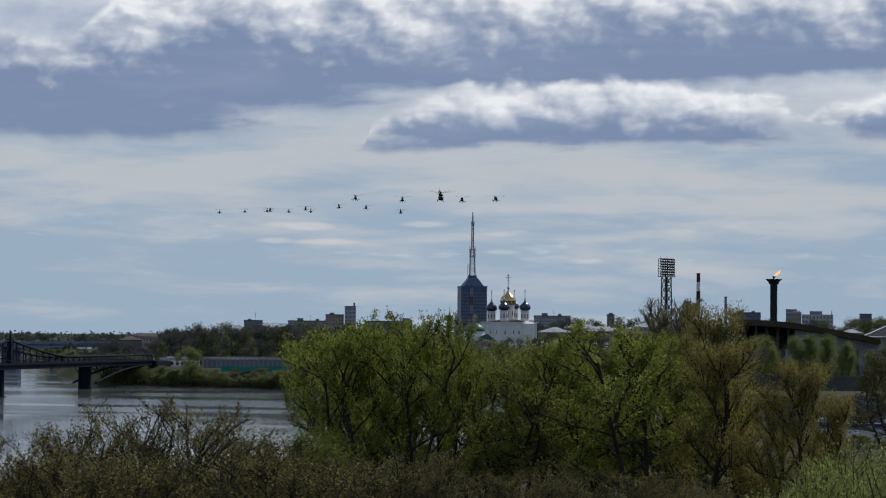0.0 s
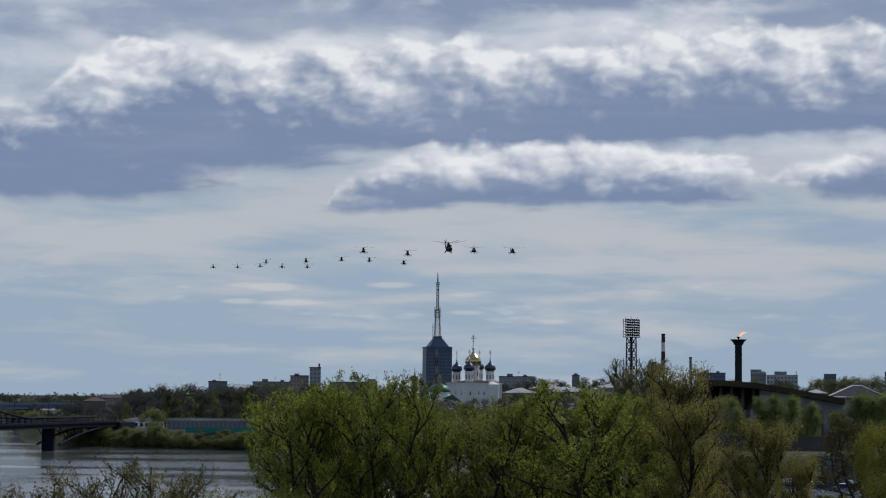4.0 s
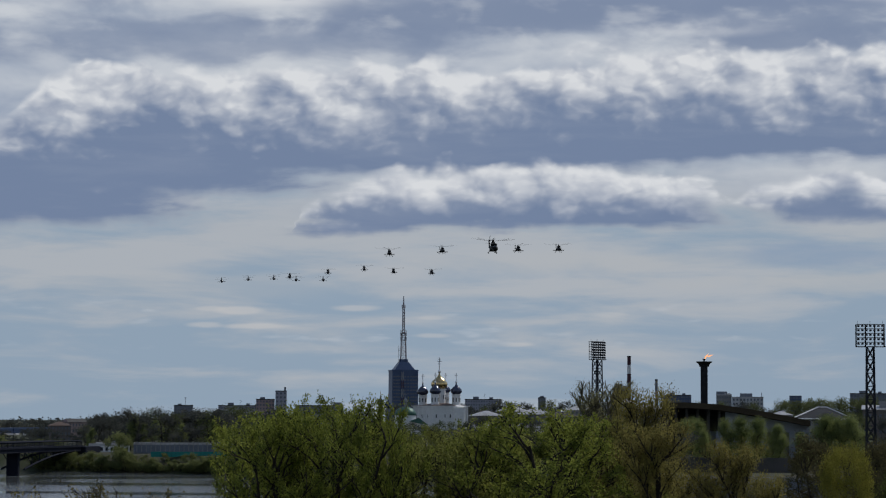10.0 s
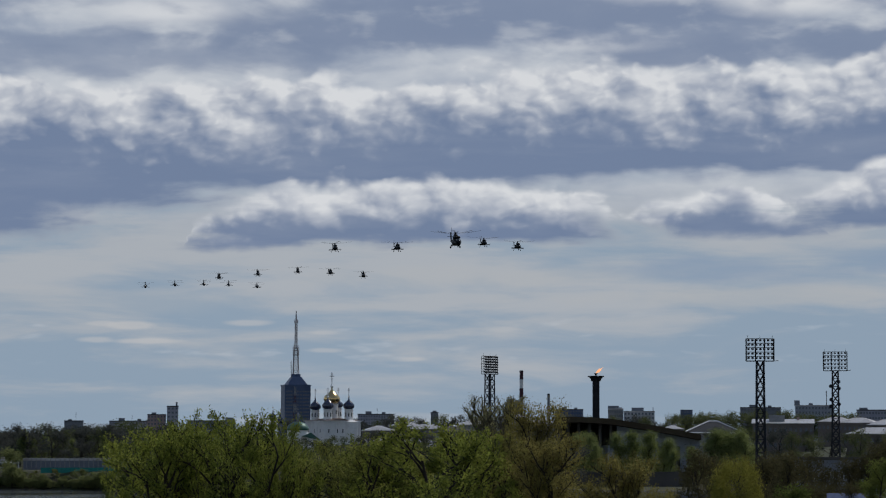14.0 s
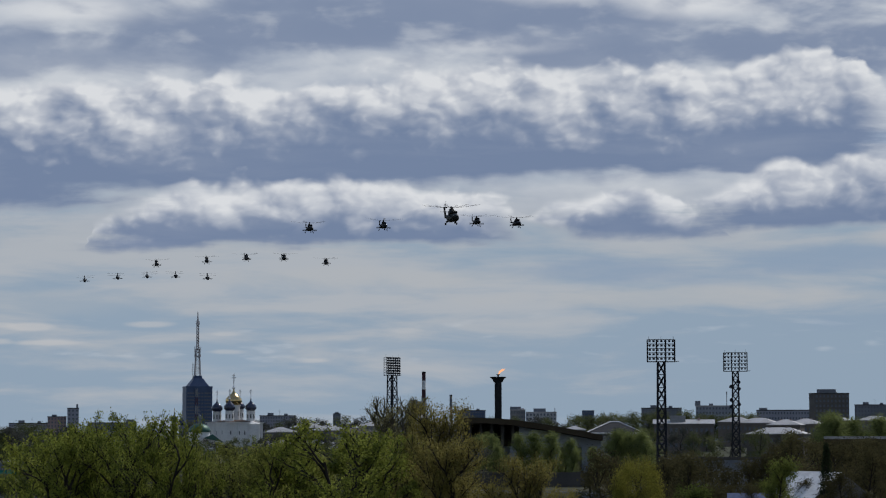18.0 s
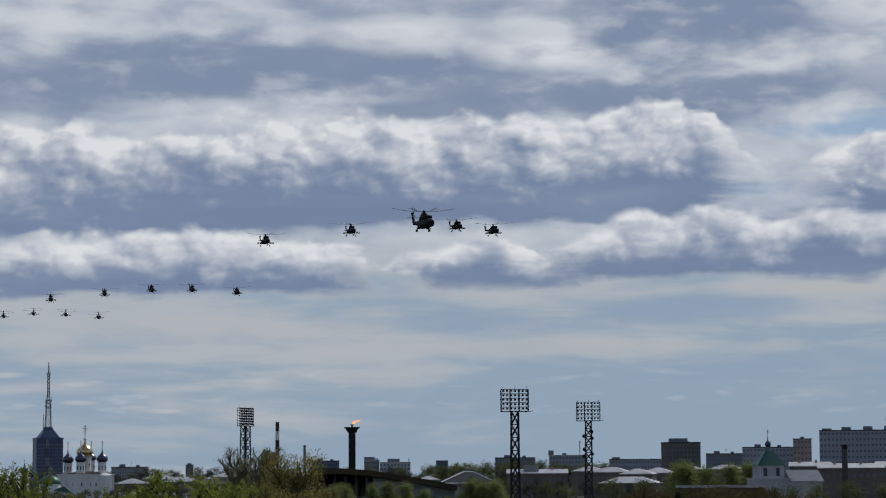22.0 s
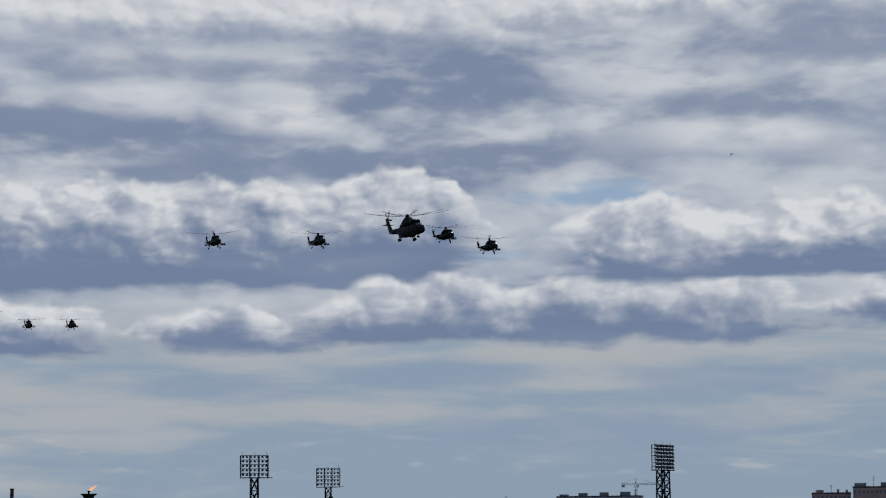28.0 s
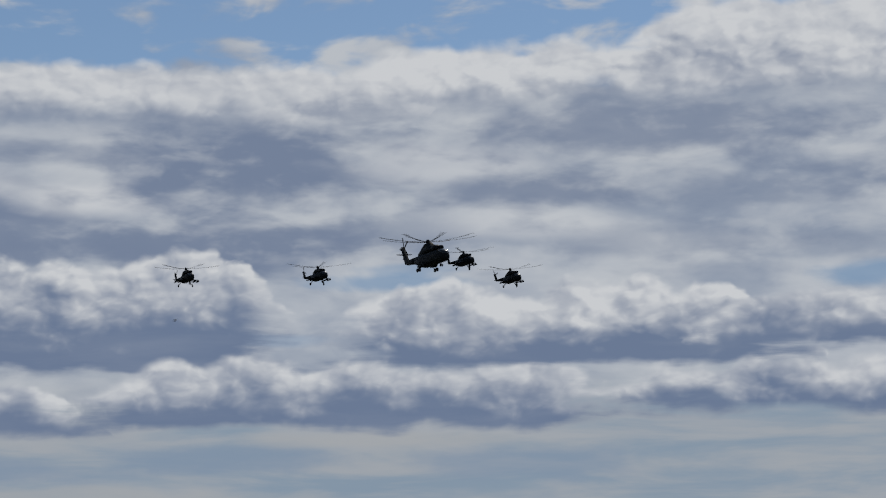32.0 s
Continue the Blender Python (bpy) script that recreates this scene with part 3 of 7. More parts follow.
def window_mesh(w, h, frame_mat="white"):
    key = (round(w, 1), round(h, 1), frame_mat)
    if key not in WINDOW:
        bm = bmesh.new()
        box(bm, -w / 2, w / 2, -0.10, 0.02, -h / 2, h / 2)
        front = [f for f in bm.faces if f.normal.y < -0.9]
        bmesh.ops.inset_region(bm, faces=front, thickness=0.1, depth=-0.06)
        for f in front:
            f.material_index = 1
        me = bpy.data.meshes.new("window")
        bm.to_mesh(me)
        bm.free()
        me.materials.append(MAT[frame_mat]), me.materials.append(MAT["glass" if frame_mat == "white" else "curtained"])
        WINDOW[key] = me
    return WINDOW[key]


def building(name, label, az0, az1, d, el, wall="concrete", roof="darkroof", shape="flat", floors=4, bays=8, depth=14.0, turn=0.0, base=None, pitch=0.35, extras=(), category="building", over=0.4, panes=True, ridges=""):
    """A block with its storeys, windows and roof; its camera side spans az0 to az1 and its top stands el above the horizon."""
    az = (az0 + az1) / 2
    w = 2 * d * math.tan(radians((az1 - az0) / 2)) / math.cos(radians(turn))
    z0 = land(az, d) - 0.5 if base is None else base
    top = rise(el, d) - z0
    ob = thing(name, facing(az, d, z0, turn), label, category)
    ridge = min(w, depth) / 2 * pitch if shape in ("hip", "gable") else 0.0
    eave = top - ridge
    bm = bmesh.new()
    box(bm, -w / 2, w / 2, 0, depth, 0, eave)
    part("wall", bm, wall, ob)
    bm = bmesh.new()
    if shape == "flat":
        box(bm, -w / 2 - 0.15, w / 2 + 0.15, -0.15, depth + 0.15, eave, eave + 0.25)
        for y0, y1, x0, x1 in ((-0.15, 0.15, -w / 2 - 0.15, w / 2 + 0.15), (depth - 0.15, depth + 0.15, -w / 2 - 0.15, w / 2 + 0.15), (0.15, depth - 0.15, -w / 2 - 0.15, -w / 2 + 0.15), (0.15, depth - 0.15, w / 2 - 0.15, w / 2 + 0.15)):
            box(bm, x0, x1, y0, y1, eave + 0.25, eave + 0.8)
    else:
        inset = depth / 2 if shape == "hip" and w > depth else (w / 2 - 0.05 if shape == "hip" else 0.0)
        a = [bm.verts.new((x, y, eave + 0.01)) for x, y in ((-w / 2 - over, -over), (w / 2 + over, -over), (w / 2 + over, depth + over), (-w / 2 - over, depth + over))]
        c = [bm.verts.new((x, y, eave - 0.25)) for x, y in ((-w / 2 - over, -over), (w / 2 + over, -over), (w / 2 + over, depth + over), (-w / 2 - over, depth + over))]
        r = [bm.verts.new((-w / 2 - over + inset, depth / 2, top)), bm.verts.new((w / 2 + over - inset, depth / 2, top))]
        for f in ((a[0], a[1], r[1], r[0]), (a[2], a[3], r[0], r[1]), (a[1], a[2], r[1]), (a[3], a[0], r[0]), tuple(reversed(c))):
            face = bm.faces.new(f)
            face.material_index = int(shape == "gable" and len(f) == 3)
        for i in range(4):
            bm.faces.new((c[i], c[(i + 1) % 4], a[(i + 1) % 4], a[i]))
    cover = part("roof", bm, roof, ob)
    cover.data.materials.append(MAT[wall])
    if ridges:
        x, y0, y1, e = w / 2 + over, -over, depth + over, eave + 0.05
        tips = ((-x + inset, depth / 2, top + 0.05), (x - inset, depth / 2, top + 0.05))
        for p, q in ((tips[0], tips[1]), (tips[0], (-x, y0, e)), (tips[0], (-x, y1, e)), (tips[1], (x, y0, e)), (tips[1], (x, y1, e)), ((-x, y0, e), (x, y0, e))):
            part("ridge_cap", rod(bmesh.new(), p, q, 0.28, n=4), ridges, cover, "pale metal ridge cap")
    for x, y, sx, sy, h, what, mat in extras:
        bm = bmesh.new()
        x, sx = x * w / 2, sx
        z = eave + 0.25 if shape == "flat" else top - ridge * 0.7
        box(bm, x - sx / 2, x + sx / 2, y * depth - sy / 2, y * depth + sy / 2, z, z + h, 0.08)
        if what == "antenna":
            for k in range(3):
                rod(bm, (x - 0.9 + 0.1 * k, y * depth, z + h - 0.6 - k * 0.7), (x + 0.9 - 0.1 * k, y * depth, z + h - 0.6 - k * 0.7), 0.05)
        part(what, bm, mat, cover)
    if panes and floors:
        fh = eave / floors
        sx = w / bays
        me = window_mesh(min(1.9, sx * 0.55), min(1.7, fh * 0.55), wall if d > 700 else "white")
        for i in range(floors):
            for j in range(bays):
                again("window", me, ob, pose(-w / 2 + (j + 0.5) * sx, -0.02, (i + 0.55) * fh))
    return ob


def town():
    pent = ((-0.4, 0.5, 5, 4, 2.6, "stair_house", "slate"), (0.45, 0.5, 3, 3, 2.0, "vent", "slate"), (0.1, 0.5, 0.12, 0.12, 5, "antenna", "steel"))
    B = building
    B("riverside_house", "brown plaster riverside house with a dark roof", -16.3, -15.75, 1250, -0.43, "brown", "rustroof", "hip", 3, 7, 14)
    B("riverside_house", "brown house with a dark gable roof by the river", -15.8, -15.35, 1290, -0.36, "brick", "darkroof", "gable", 3, 6, 14, turn=14)
    for i, (a, dd, w) in enumerate(((-17.35, 1500, 0.34), (-16.9, 1450, 0.2), (-16.55, 1420, 0.28), (-17.9, 1700, 0.3), (-15.1, 1400, 0.4), (-18.6, 1900, 0.4))):
        B("small_house", "small white house with a pale tin roof", a, a + w, dd, -0.72 + 0.03 * (i % 3), "white", "tin", "gable", 2, 3, 9)
    B("apartment_block", "dark flat-roofed block with a rooftop aerial", -13.22, -12.75, 1800, -0.03, "slate", "darkroof", "flat", 9, 6, 14, extras=((0.2, 0.5, 0.2, 0.2, 7, "antenna", "steel"), (-0.4, 0.5, 3, 3, 1.5, "vent", "slate")))
    B("long_block", "long brownish-grey block with flat roof", -12.12, -11.1, 1900, -0.03, "mauve", "darkroof", "flat", 8, 16, 14, extras=pent)
    B("brick_works", "red brick works building with flat roof", -11.18, -10.72, 1880, 0.13, "brick", "darkroof", "flat", 9, 6, 16, extras=((-0.3, 0.5, 4, 4, 2.0, "vent", "slate"),))
    B("brick_tower", "grey and pink stair tower of the brick works", -10.70, -10.42, 1870, 0.34, "mauve", "darkroof", "flat", 10, 3, 12, extras=((0.7, 0.3, 1.5, 1.5, 3.5, "vent", "slate"),))
    B("slab_block", "low blue-grey slab block behind the trees", -10.2, -9.0, 1950, -0.02, "slate", "darkroof", "flat", 8, 16, 14, extras=((0.75, 0.5, 7, 5, 3.0, "stair_house", "slate"),))
    B("slab_block", "dark long slab block with a slanted roof edge", -5.95, -5.05, 1900, 0.15, "mauve", "darkroof", "flat", 8, 14, 14, extras=pent)
    for a0, a1, dd, e, rf in ((-5.75, -5.0, 1150, -0.12, "tin"), (-5.1, -4.3, 1250, -0.02, "tin"), (-4.6, -3.7, 1180, -0.08, "tin"), (-5.9, -4.9, 1000, -0.42, "tin"), (-4.9, -4.0, 960, -0.38, "tin"), (-3.9, -3.0, 1080, -0.14, "darkroof"), (-4.2, -3.3, 900, -0.5, "tin")):
        B("old_town_house", "pale old town house with a tin hip roof", a0, a1, dd, e, "brown" if rf == "tin" else "slate", rf, "hip", 3, 9, 14, turn=8, extras=((0.2, 0.5, 0.9, 0.9, 1.6, "chimney", "brick"), (-0.35, 0.5, 0.9, 0.9, 1.6, "chimney", "brick")))
    for a0, a1, dd, e, rf in ((-3.4, -2.6, 1250, 0.02, "tin"), (-2.35, -1.7, 1200, 0.22, "tin"), (-1.75, -0.9, 1240, 0.04, "tin"), (1.7, 2.2, 1300, -0.1, "tin")):
        B("town_house", "low town house with a weathered hip roof", a0, a1, dd, e, "concrete", rf, "hip", 3, 8, 14, turn=6, extras=((0.25, 0.5, 0.9, 0.9, 1.6, "chimney", "brick"),))
    B("small_tower_block", "far dark tower block", -4.12, -3.93, 2300, 0.2, "slate", "darkroof", "flat", 9, 3, 12, extras=((0, 0.5, 4, 4, 2, "stair_house", "slate"),))
    B("plant_hall", "blue-grey boiler hall beside the striped chimney", -2.25, -1.86, 2600, 0.45, "blueglass", "darkroof", "flat", 6, 6, 24, extras=((-0.3, 0.5, 8, 8, 5, "stair_house", "blueglass"), (0.5, 0.5, 5, 8, 3, "vent", "slate")))
    B("slab_block", "dark blue slab block on the skyline", -0.98, -0.3, 2200, 0.28, "blueglass", "darkroof", "flat", 9, 10, 14, extras=pent)
    B("white_block", "white concrete block with stepped roof houses", 0.32, 0.70, 1700, 0.29, "concrete", "tin", "flat", 7, 9, 14, extras=((-0.3, 0.5, 8, 5, 2.6, "stair_house", "slate"), (0.4, 0.5, 5, 5, 1.6, "vent", "white")))
    B("white_block", "white concrete block with a dark roof house", 0.71, 1.48, 1690, 0.23, "limewash", "tin", "flat", 7, 9, 14, extras=((-0.1, 0.5, 9, 5, 3.0, "stair_house", "slate"), (0.9, 0.5, 0.5, 0.5, 3.5, "vent", "slate")))
    B("small_tower_block", "far small blue tower block", 2.12, 2.42, 2500, 0.27, "blueglass", "darkroof", "flat", 9, 4, 12)
    B("manor_house", "wide house with a dark hip roof and pale ridges", 2.2, 3.65, 900, 0.0, "concrete", "stone", "hip", 2, 9, 20, pitch=0.45, ridges="white", extras=((0.4, 0.5, 0.9, 0.9, 1.4, "chimney", "brick"),))
    B("slab_block", "dark flat-roofed block among trees", 3.6, 4.6, 1900, 0.33, "slate", "darkroof", "flat", 8, 12, 14, extras=pent)
    B("market_hall", "brown brick hall with a pale metal roof", 3.9, 5.4, 900, 0.06, "brown", "tin", "gable", 2, 12, 18, pitch=0.18, extras=((-0.2, 0.3, 6, 4, 2.6, "roof_house", "concrete"), (0.5, 0.4, 1.0, 1.0, 1.8, "chimney", "brick")))
    B("office_block", "white and grey office block with roof machinery", 4.95, 5.9, 1700, 0.38, "palepanel", "tin", "flat", 8, 12, 16, extras=((-0.9, 0.5, 4, 5, 4, "stair_house", "slate"), (-0.2, 0.5, 3, 3, 2.0, "vent", "slate"), (0.62, 0.4, 0.5, 0.5, 11, "antenna", "steel")))
    B("long_block", "long low grey-brown block with a flat roof", 6.45, 7.75, 1700, 0.27, "mauve", "darkroof", "flat", 6, 18, 14, extras=((-0.75, 0.5, 6, 5, 2.0, "stair_house", "slate"),))
    for a0, a1, dd, e in ((6.0, 6.9, 1050, 0.1), (6.7, 7.5, 980, 0.06), (7.2, 8.0, 1000, 0.08), (6.2, 7.6, 840, -0.14), (5.5, 6.3, 1100, 0.12), (8.0, 8.7, 1200, 0.14), (8.9, 9.7, 1250, 0.14), (9.6, 10.1, 1000, 0.05)):
        B("old_town_house", "old town house with a pale tin hip roof", a0, a1, dd, e, "brown", "tin", "hip", 2, 8, 13, turn=-10, extras=((0.3, 0.5, 0.9, 0.9, 1.6, "chimney", "brick"), (-0.3, 0.5, 0.9, 0.9, 1.6, "chimney", "brick")))
    B("tower_block", "brown multi-storey block with roof houses", 7.88, 8.72, 1500, 0.68, "umber", "darkroof", "flat", 10, 9, 18, turn=12, extras=((-0.15, 0.5, 11, 8, 3.0, "stair_house", "slate"), (0.25, 0.4, 4, 4, 1.2, "vent", "tin"), (-0.5, 0.4, 0.3, 0.3, 3.0, "antenna", "steel")))
    B("slab_block", "blue-grey slab block on the skyline", 8.85, 9.75, 2000, 0.4, "slate", "darkroof", "flat", 9, 12, 14, extras=pent)
    B("brick_block", "mauve-grey panel block stepping up at one end", 9.75, 11.0, 1800, 0.55, "mauve", "darkroof", "flat", 8, 14, 14, extras=pent)
    B("brick_block", "taller end of the reddish brick block", 11.0, 11.45, 1795, 0.75, "brick", "darkroof", "flat", 9, 5, 14, extras=((0, 0.5, 3, 3, 2, "vent", "slate"),))
    B("long_apartment_block", "long blue-grey apartment block with many bays", 11.64, 13.75, 1600, 0.95, "mauve", "darkroof", "flat", 10, 22, 16, turn=-6, extras=((-0.85, 0.5, 6, 6, 1.8, "stair_house", "slate"), (-0.4, 0.5, 6, 6, 2.6, "stair_house", "slate"), (0.1, 0.5, 6, 6, 3.0, "stair_house", "slate"), (0.6, 0.5, 7, 6, 3.2, "stair_house", "slate"), (0.85, 0.3, 0.3, 0.3, 5, "antenna", "steel")))
    for a0, a1, dd, e in ((10.9, 11.9, 950, 0.2), (11.6, 13.2, 900, 0.16), (13.0, 14.4, 930, 0.2), (14.4, 15.6, 1000, 0.2), (15.8, 17.0, 1100, 0.2)):
        B("market_hall", "long low hall with a pale metal roof", a0, a1, dd, e, "brown", "tin", "gable", 2, 10, 16, pitch=0.22, extras=((0.3, 0.4, 1, 1, 2, "chimney", "brick"), (-0.5, 0.4, 1, 1, 2, "chimney", "brick")))
    B("rooftop_block", "dark brick block crowded with chimneys and aerials", 17.95, 18.9, 1200, 0.96, "brick", "darkroof", "flat", 8, 9, 16, extras=((-0.6, 0.5, 4, 4, 2.0, "stair_house", "brick"), (0.0, 0.4, 0.2, 0.2, 5, "antenna", "steel"), (0.35, 0.5, 1.2, 1.2, 2.4, "chimney", "brick"), (0.8, 0.5, 1.2, 1.2, 2.0, "chimney", "brick")))
    B("rooftop_block", "dark brick block with stepped roof and aerials", 18.95, 20.4, 1190, 1.1, "brick", "darkroof", "flat", 8, 14, 16, extras=((-0.75, 0.5, 6, 5, 2.4, "stair_house", "slate"), (-0.3, 0.4, 0.2, 0.2, 6, "antenna", "steel"), (0.1, 0.5, 5, 4, 2.6, "stair_house", "slate"), (0.6, 0.4, 0.2, 0.2, 5, "antenna", "steel"), (0.85, 0.5, 1.2, 1.2, 2.2, "chimney", "brick")))
    store = B("riverside_store", "long low grey riverside store with ribbed wall", -14.2, -11.6, 985, -1.0, "slate", "tin", "flat", 1, 24, 14, panes=False)
    bm = bmesh.new()
    box(bm, -0.18, 0.18, -0.25, 0, 0, 4.6)
    post = part("post", bm, "concrete", store, "pale wall post")
    post.matrix_basis = pose(-21.0, 0, 1.0)
    for i in range(1, 22):
        again("post", post.data, store, pose(-21.0 + 2.0 * i, 0, 1.0))
    B("white_shed", "white flat sheds near the bridge ramp", -15.3, -14.3, 1010, -1.02, "white", "tin", "flat", 1, 8, 9, extras=((-0.5, 0.5, 3, 3, 1.2, "vent", "tin"), (0.2, 0.5, 2, 2, 1.5, "vent", "tin")))
    B("metal_barn", "barn with a bright sheet-metal gable roof and dark end wall", 6.627, 7.773, 450, -1.24, "umber", "newtin", "gable", 1, 4, 15, turn=-50, pitch=0.76, panes=False)
    B("blue_shed", "low shed with a blue metal roof", 5.75, 6.7, 430, -1.78, "white", "blueroof", "gable", 1, 4, 9, pitch=0.35, panes=False)
    B("garage_row", "long row of grey garages behind the trees", 8.1, 10.3, 700, -0.43, "hallroof", "tin", "flat", 1, 14, 4)
    B("garage_row", "long dark row of garages on the embankment", 4.9, 7.4, 640, -0.95, "slate", "darkroof", "flat", 1, 16, 8)
    B("quay_store", "long dark store on the quay", -0.9, 2.3, 735, -1.33, "darkroof", "darkroof", "flat", 1, 20, 8, panes=False)
    fence = thing("teal_fence", facing(-12.55, 950, land(-12.55, 950) - 0.9), "teal sheet-metal site fence on the river bank", "fence")
    bm = bmesh.new()
    box(bm, -0.83, 0.83, -0.05, 0.01, 0.0, 2.2, 0.01)
    panel = part("panel", bm, "teal", fence)
    bm = bmesh.new()
    rod(bm, (0, 0.08, -0.3), (0, 0.08, 2.3), 0.06)
    post = part("post", bm, "steel", fence)
    for i in range(24):
        m = pose(-19.5 + 1.7 * i, 0, 0.25 + 0.05 * math.sin(i))
        if i:
            again("panel", panel.data, fence, m), again("post", post.data, fence, m @ pose(0.85, 0, 0))
        else:
            panel.matrix_basis, post.matrix_basis = m, m @ pose(0.85, 0, 0)


town()


def landmark_tower():
    """The blue-grey office tower with its tall red and white aerial mast."""
    d, az = 2000, -7.45
    z0 = land(az, d) - 0.3
    ob = thing("office_tower", facing(az, d, z0, 9), "blue-grey glazed office tower with chamfered roof and tall aerial mast", "tower")
    w = 10.4
    sh, top = rise(0.9, d) - z0, rise(1.1, d) - z0
    bm = bmesh.new()
    for x0, x1, y0 in ((-w - 1, -4.2, 0.7), (-4.2, 4.2, 0.0), (4.2, w + 1, 0.7)):
        box(bm, x0, x1, y0, 24 - y0, 0, sh)
    part("body", bm, "blueglass", ob)
    bm = bmesh.new()
    lo = [bm.verts.new(p) for p in ((-w + 1.6, 1.7, sh), (w - 1.6, 1.7, sh), (w - 1.6, 22.3, sh), (-w + 1.6, 22.3, sh))]
    hi = [bm.verts.new(p) for p in ((-3.9, 6, top), (3.9, 6, top), (3.9, 18, top), (-3.9, 18, top))]
    for i in range(4):
        bm.faces.new((lo[i], lo[(i + 1) % 4], hi[(i + 1) % 4], hi[i]))
    bm.faces.new(hi), bm.faces.new(list(reversed(lo)))
    box(bm, -w - 1.3, w + 1.3, 0.4, 23.6, sh - 1.2, sh - 0.2)
    box(bm, -3.6, 3.6, 8.5, 15.5, top, top + 2.4)
    roof = part("roof", bm, "blueglass", ob)
    me = window_mesh(1.8, 1.5, "blueglass")
    for i in range(15):
        for x in (-9.6, -7.5, -5.4, -2.6, 0, 2.6, 5.4, 7.5, 9.6):
            again("window", me, ob, pose(x, -0.02 if abs(x) < 4 else 0.68, 4 + i * (sh - 7) / 15))
    tip = rise(2.77, d) - z0
    z1 = top + 2.4
    bm = bmesh.new()
    up = tip - z1
    stages = ((0.0, 0.40, 2.4, 1.7, 7), (0.40, 0.81, 0.95, 0.8, 9))
    for u0, u1, r0, r1, steps in stages:
        for i in range(steps):
            ra, rb = r0 + (r1 - r0) * i / steps, r0 + (r1 - r0) * (i + 1) / steps
            za, zb = z1 + up * (u0 + (u1 - u0) * i / steps), z1 + up * (u0 + (u1 - u0) * (i + 1) / steps)
            for sx, sy in ((1, 1), (1, -1), (-1, -1), (-1, 1)):
                rod(bm, (sx * ra, 12 + sy * ra, za), (sx * rb, 12 + sy * rb, zb), 0.3)
                nx, ny = -sy, sx
                rod(bm, (sx * ra, 12 + sy * ra, za), (nx * rb, 12 + ny * rb, zb), 0.2)
                rod(bm, (sx * rb, 12 + sy * rb, zb), (nx * rb, 12 + ny * rb, zb), 0.14)
    mast = part("mast", bm, "aerial", ob, "pale lattice aerial mast")
    for u, rr in ((0.30, 2.9), (0.37, 3.0), (0.41, 3.0), (0.81, 1.7)):
        bm = bmesh.new()
        turned(bm, [(rr, z1 + up * u - 0.25), (rr, z1 + up * u + 0.35)], 10, Matrix.Translation((0, 12, 0)))
        for k in range(6):
            a = 2 * math.pi * k / 6
            x, y = 0.9 * rr * math.cos(a), 12 + 0.9 * rr * math.sin(a)
            rod(bm, (x, y, z1 + up * u), (x, y, z1 + up * u + 2.6), 0.18, n=4)
        part("platform", bm, "aerial", mast)
    bm = bmesh.new()
    rod(bm, (0, 12, z1 + up * 0.81), (0, 12, z1 + up * 0.9), 0.75, 0.65, 8)
    rod(bm, (0, 12, z1 + up * 0.9), (0, 12, tip), 0.6, 0.35, 8)
    part("aerial", bm, "aerial", mast)
    bm = bmesh.new()
    rod(bm, (-4.4, 10, top - 2), (-4.4, 10, top + 14), 0.3, 0.15)
    for k in range(4):
        rod(bm, (-5.4, 10, top + 6 + 2 * k), (-3.4, 10, top + 6 + 2 * k), 0.1)
    part("side_aerial", bm, "mast", roof)
    # slim red and white mast in front of the tower
    d2 = 1650
    ob = thing("striped_mast", facing(-7.52, d2, land(-7.52, d2) - 0.2), "slim red and white striped lattice mast", "mast")
    h = rise(0.85, d2) - land(-7.52, d2) + 0.2
    for i in range(7):
        bm = bmesh.new()
        a, b = h * i / 7, h * (i + 1) / 7
        for s in ((1, 1), (1, -1), (-1, 1), (-1, -1)):
            ra, rb = 1.3 - 0.1 * i, 1.2 - 0.1 * i
            rod(bm, (s[0] * ra, s[1] * ra, a), (s[0] * rb, s[1] * rb, b), 0.2)
            rod(bm, (s[0] * ra, s[1] * ra, a), (-s[0] * rb, s[1] * rb, b), 0.12)
        part("section", bm, "redpaint" if i % 2 else "concrete", ob)


def onion(bm, r, z, n=20, tall=1.0):
    h = r * tall
    turned(bm, [(r * 0.62, z), (r * 0.66, z + 0.1 * h), (r * 0.92, z + 0.35 * h), (r, z + 0.72 * h), (r * 0.93, z + 1.1 * h), (r * 0.62, z + 1.5 * h), (r * 0.3, z + 1.85 * h), (r * 0.12, z + 2.2 * h), (r * 0.07, z + 2.6 * h)], n)
    return bm


def cross(bm, z, h):
    t = h * 0.034
    box(bm, -t, t, -t, t, z, z + h)
    box(bm, -h * 0.15, h * 0.15, -t, t, z + h * 0.72, z + h * 0.78)
    box(bm, -h * 0.09, h * 0.09, -t, t, z + h * 0.86, z + h * 0.91)
    box(bm, -h * 0.07, h * 0.07, -t, t, z + h * 0.56, z + h * 0.60)
    turned(bm, [(t, z), (t * 3, z + t * 2), (t * 3, z + t * 4), (t, z + t * 6)], 8)
    return bm


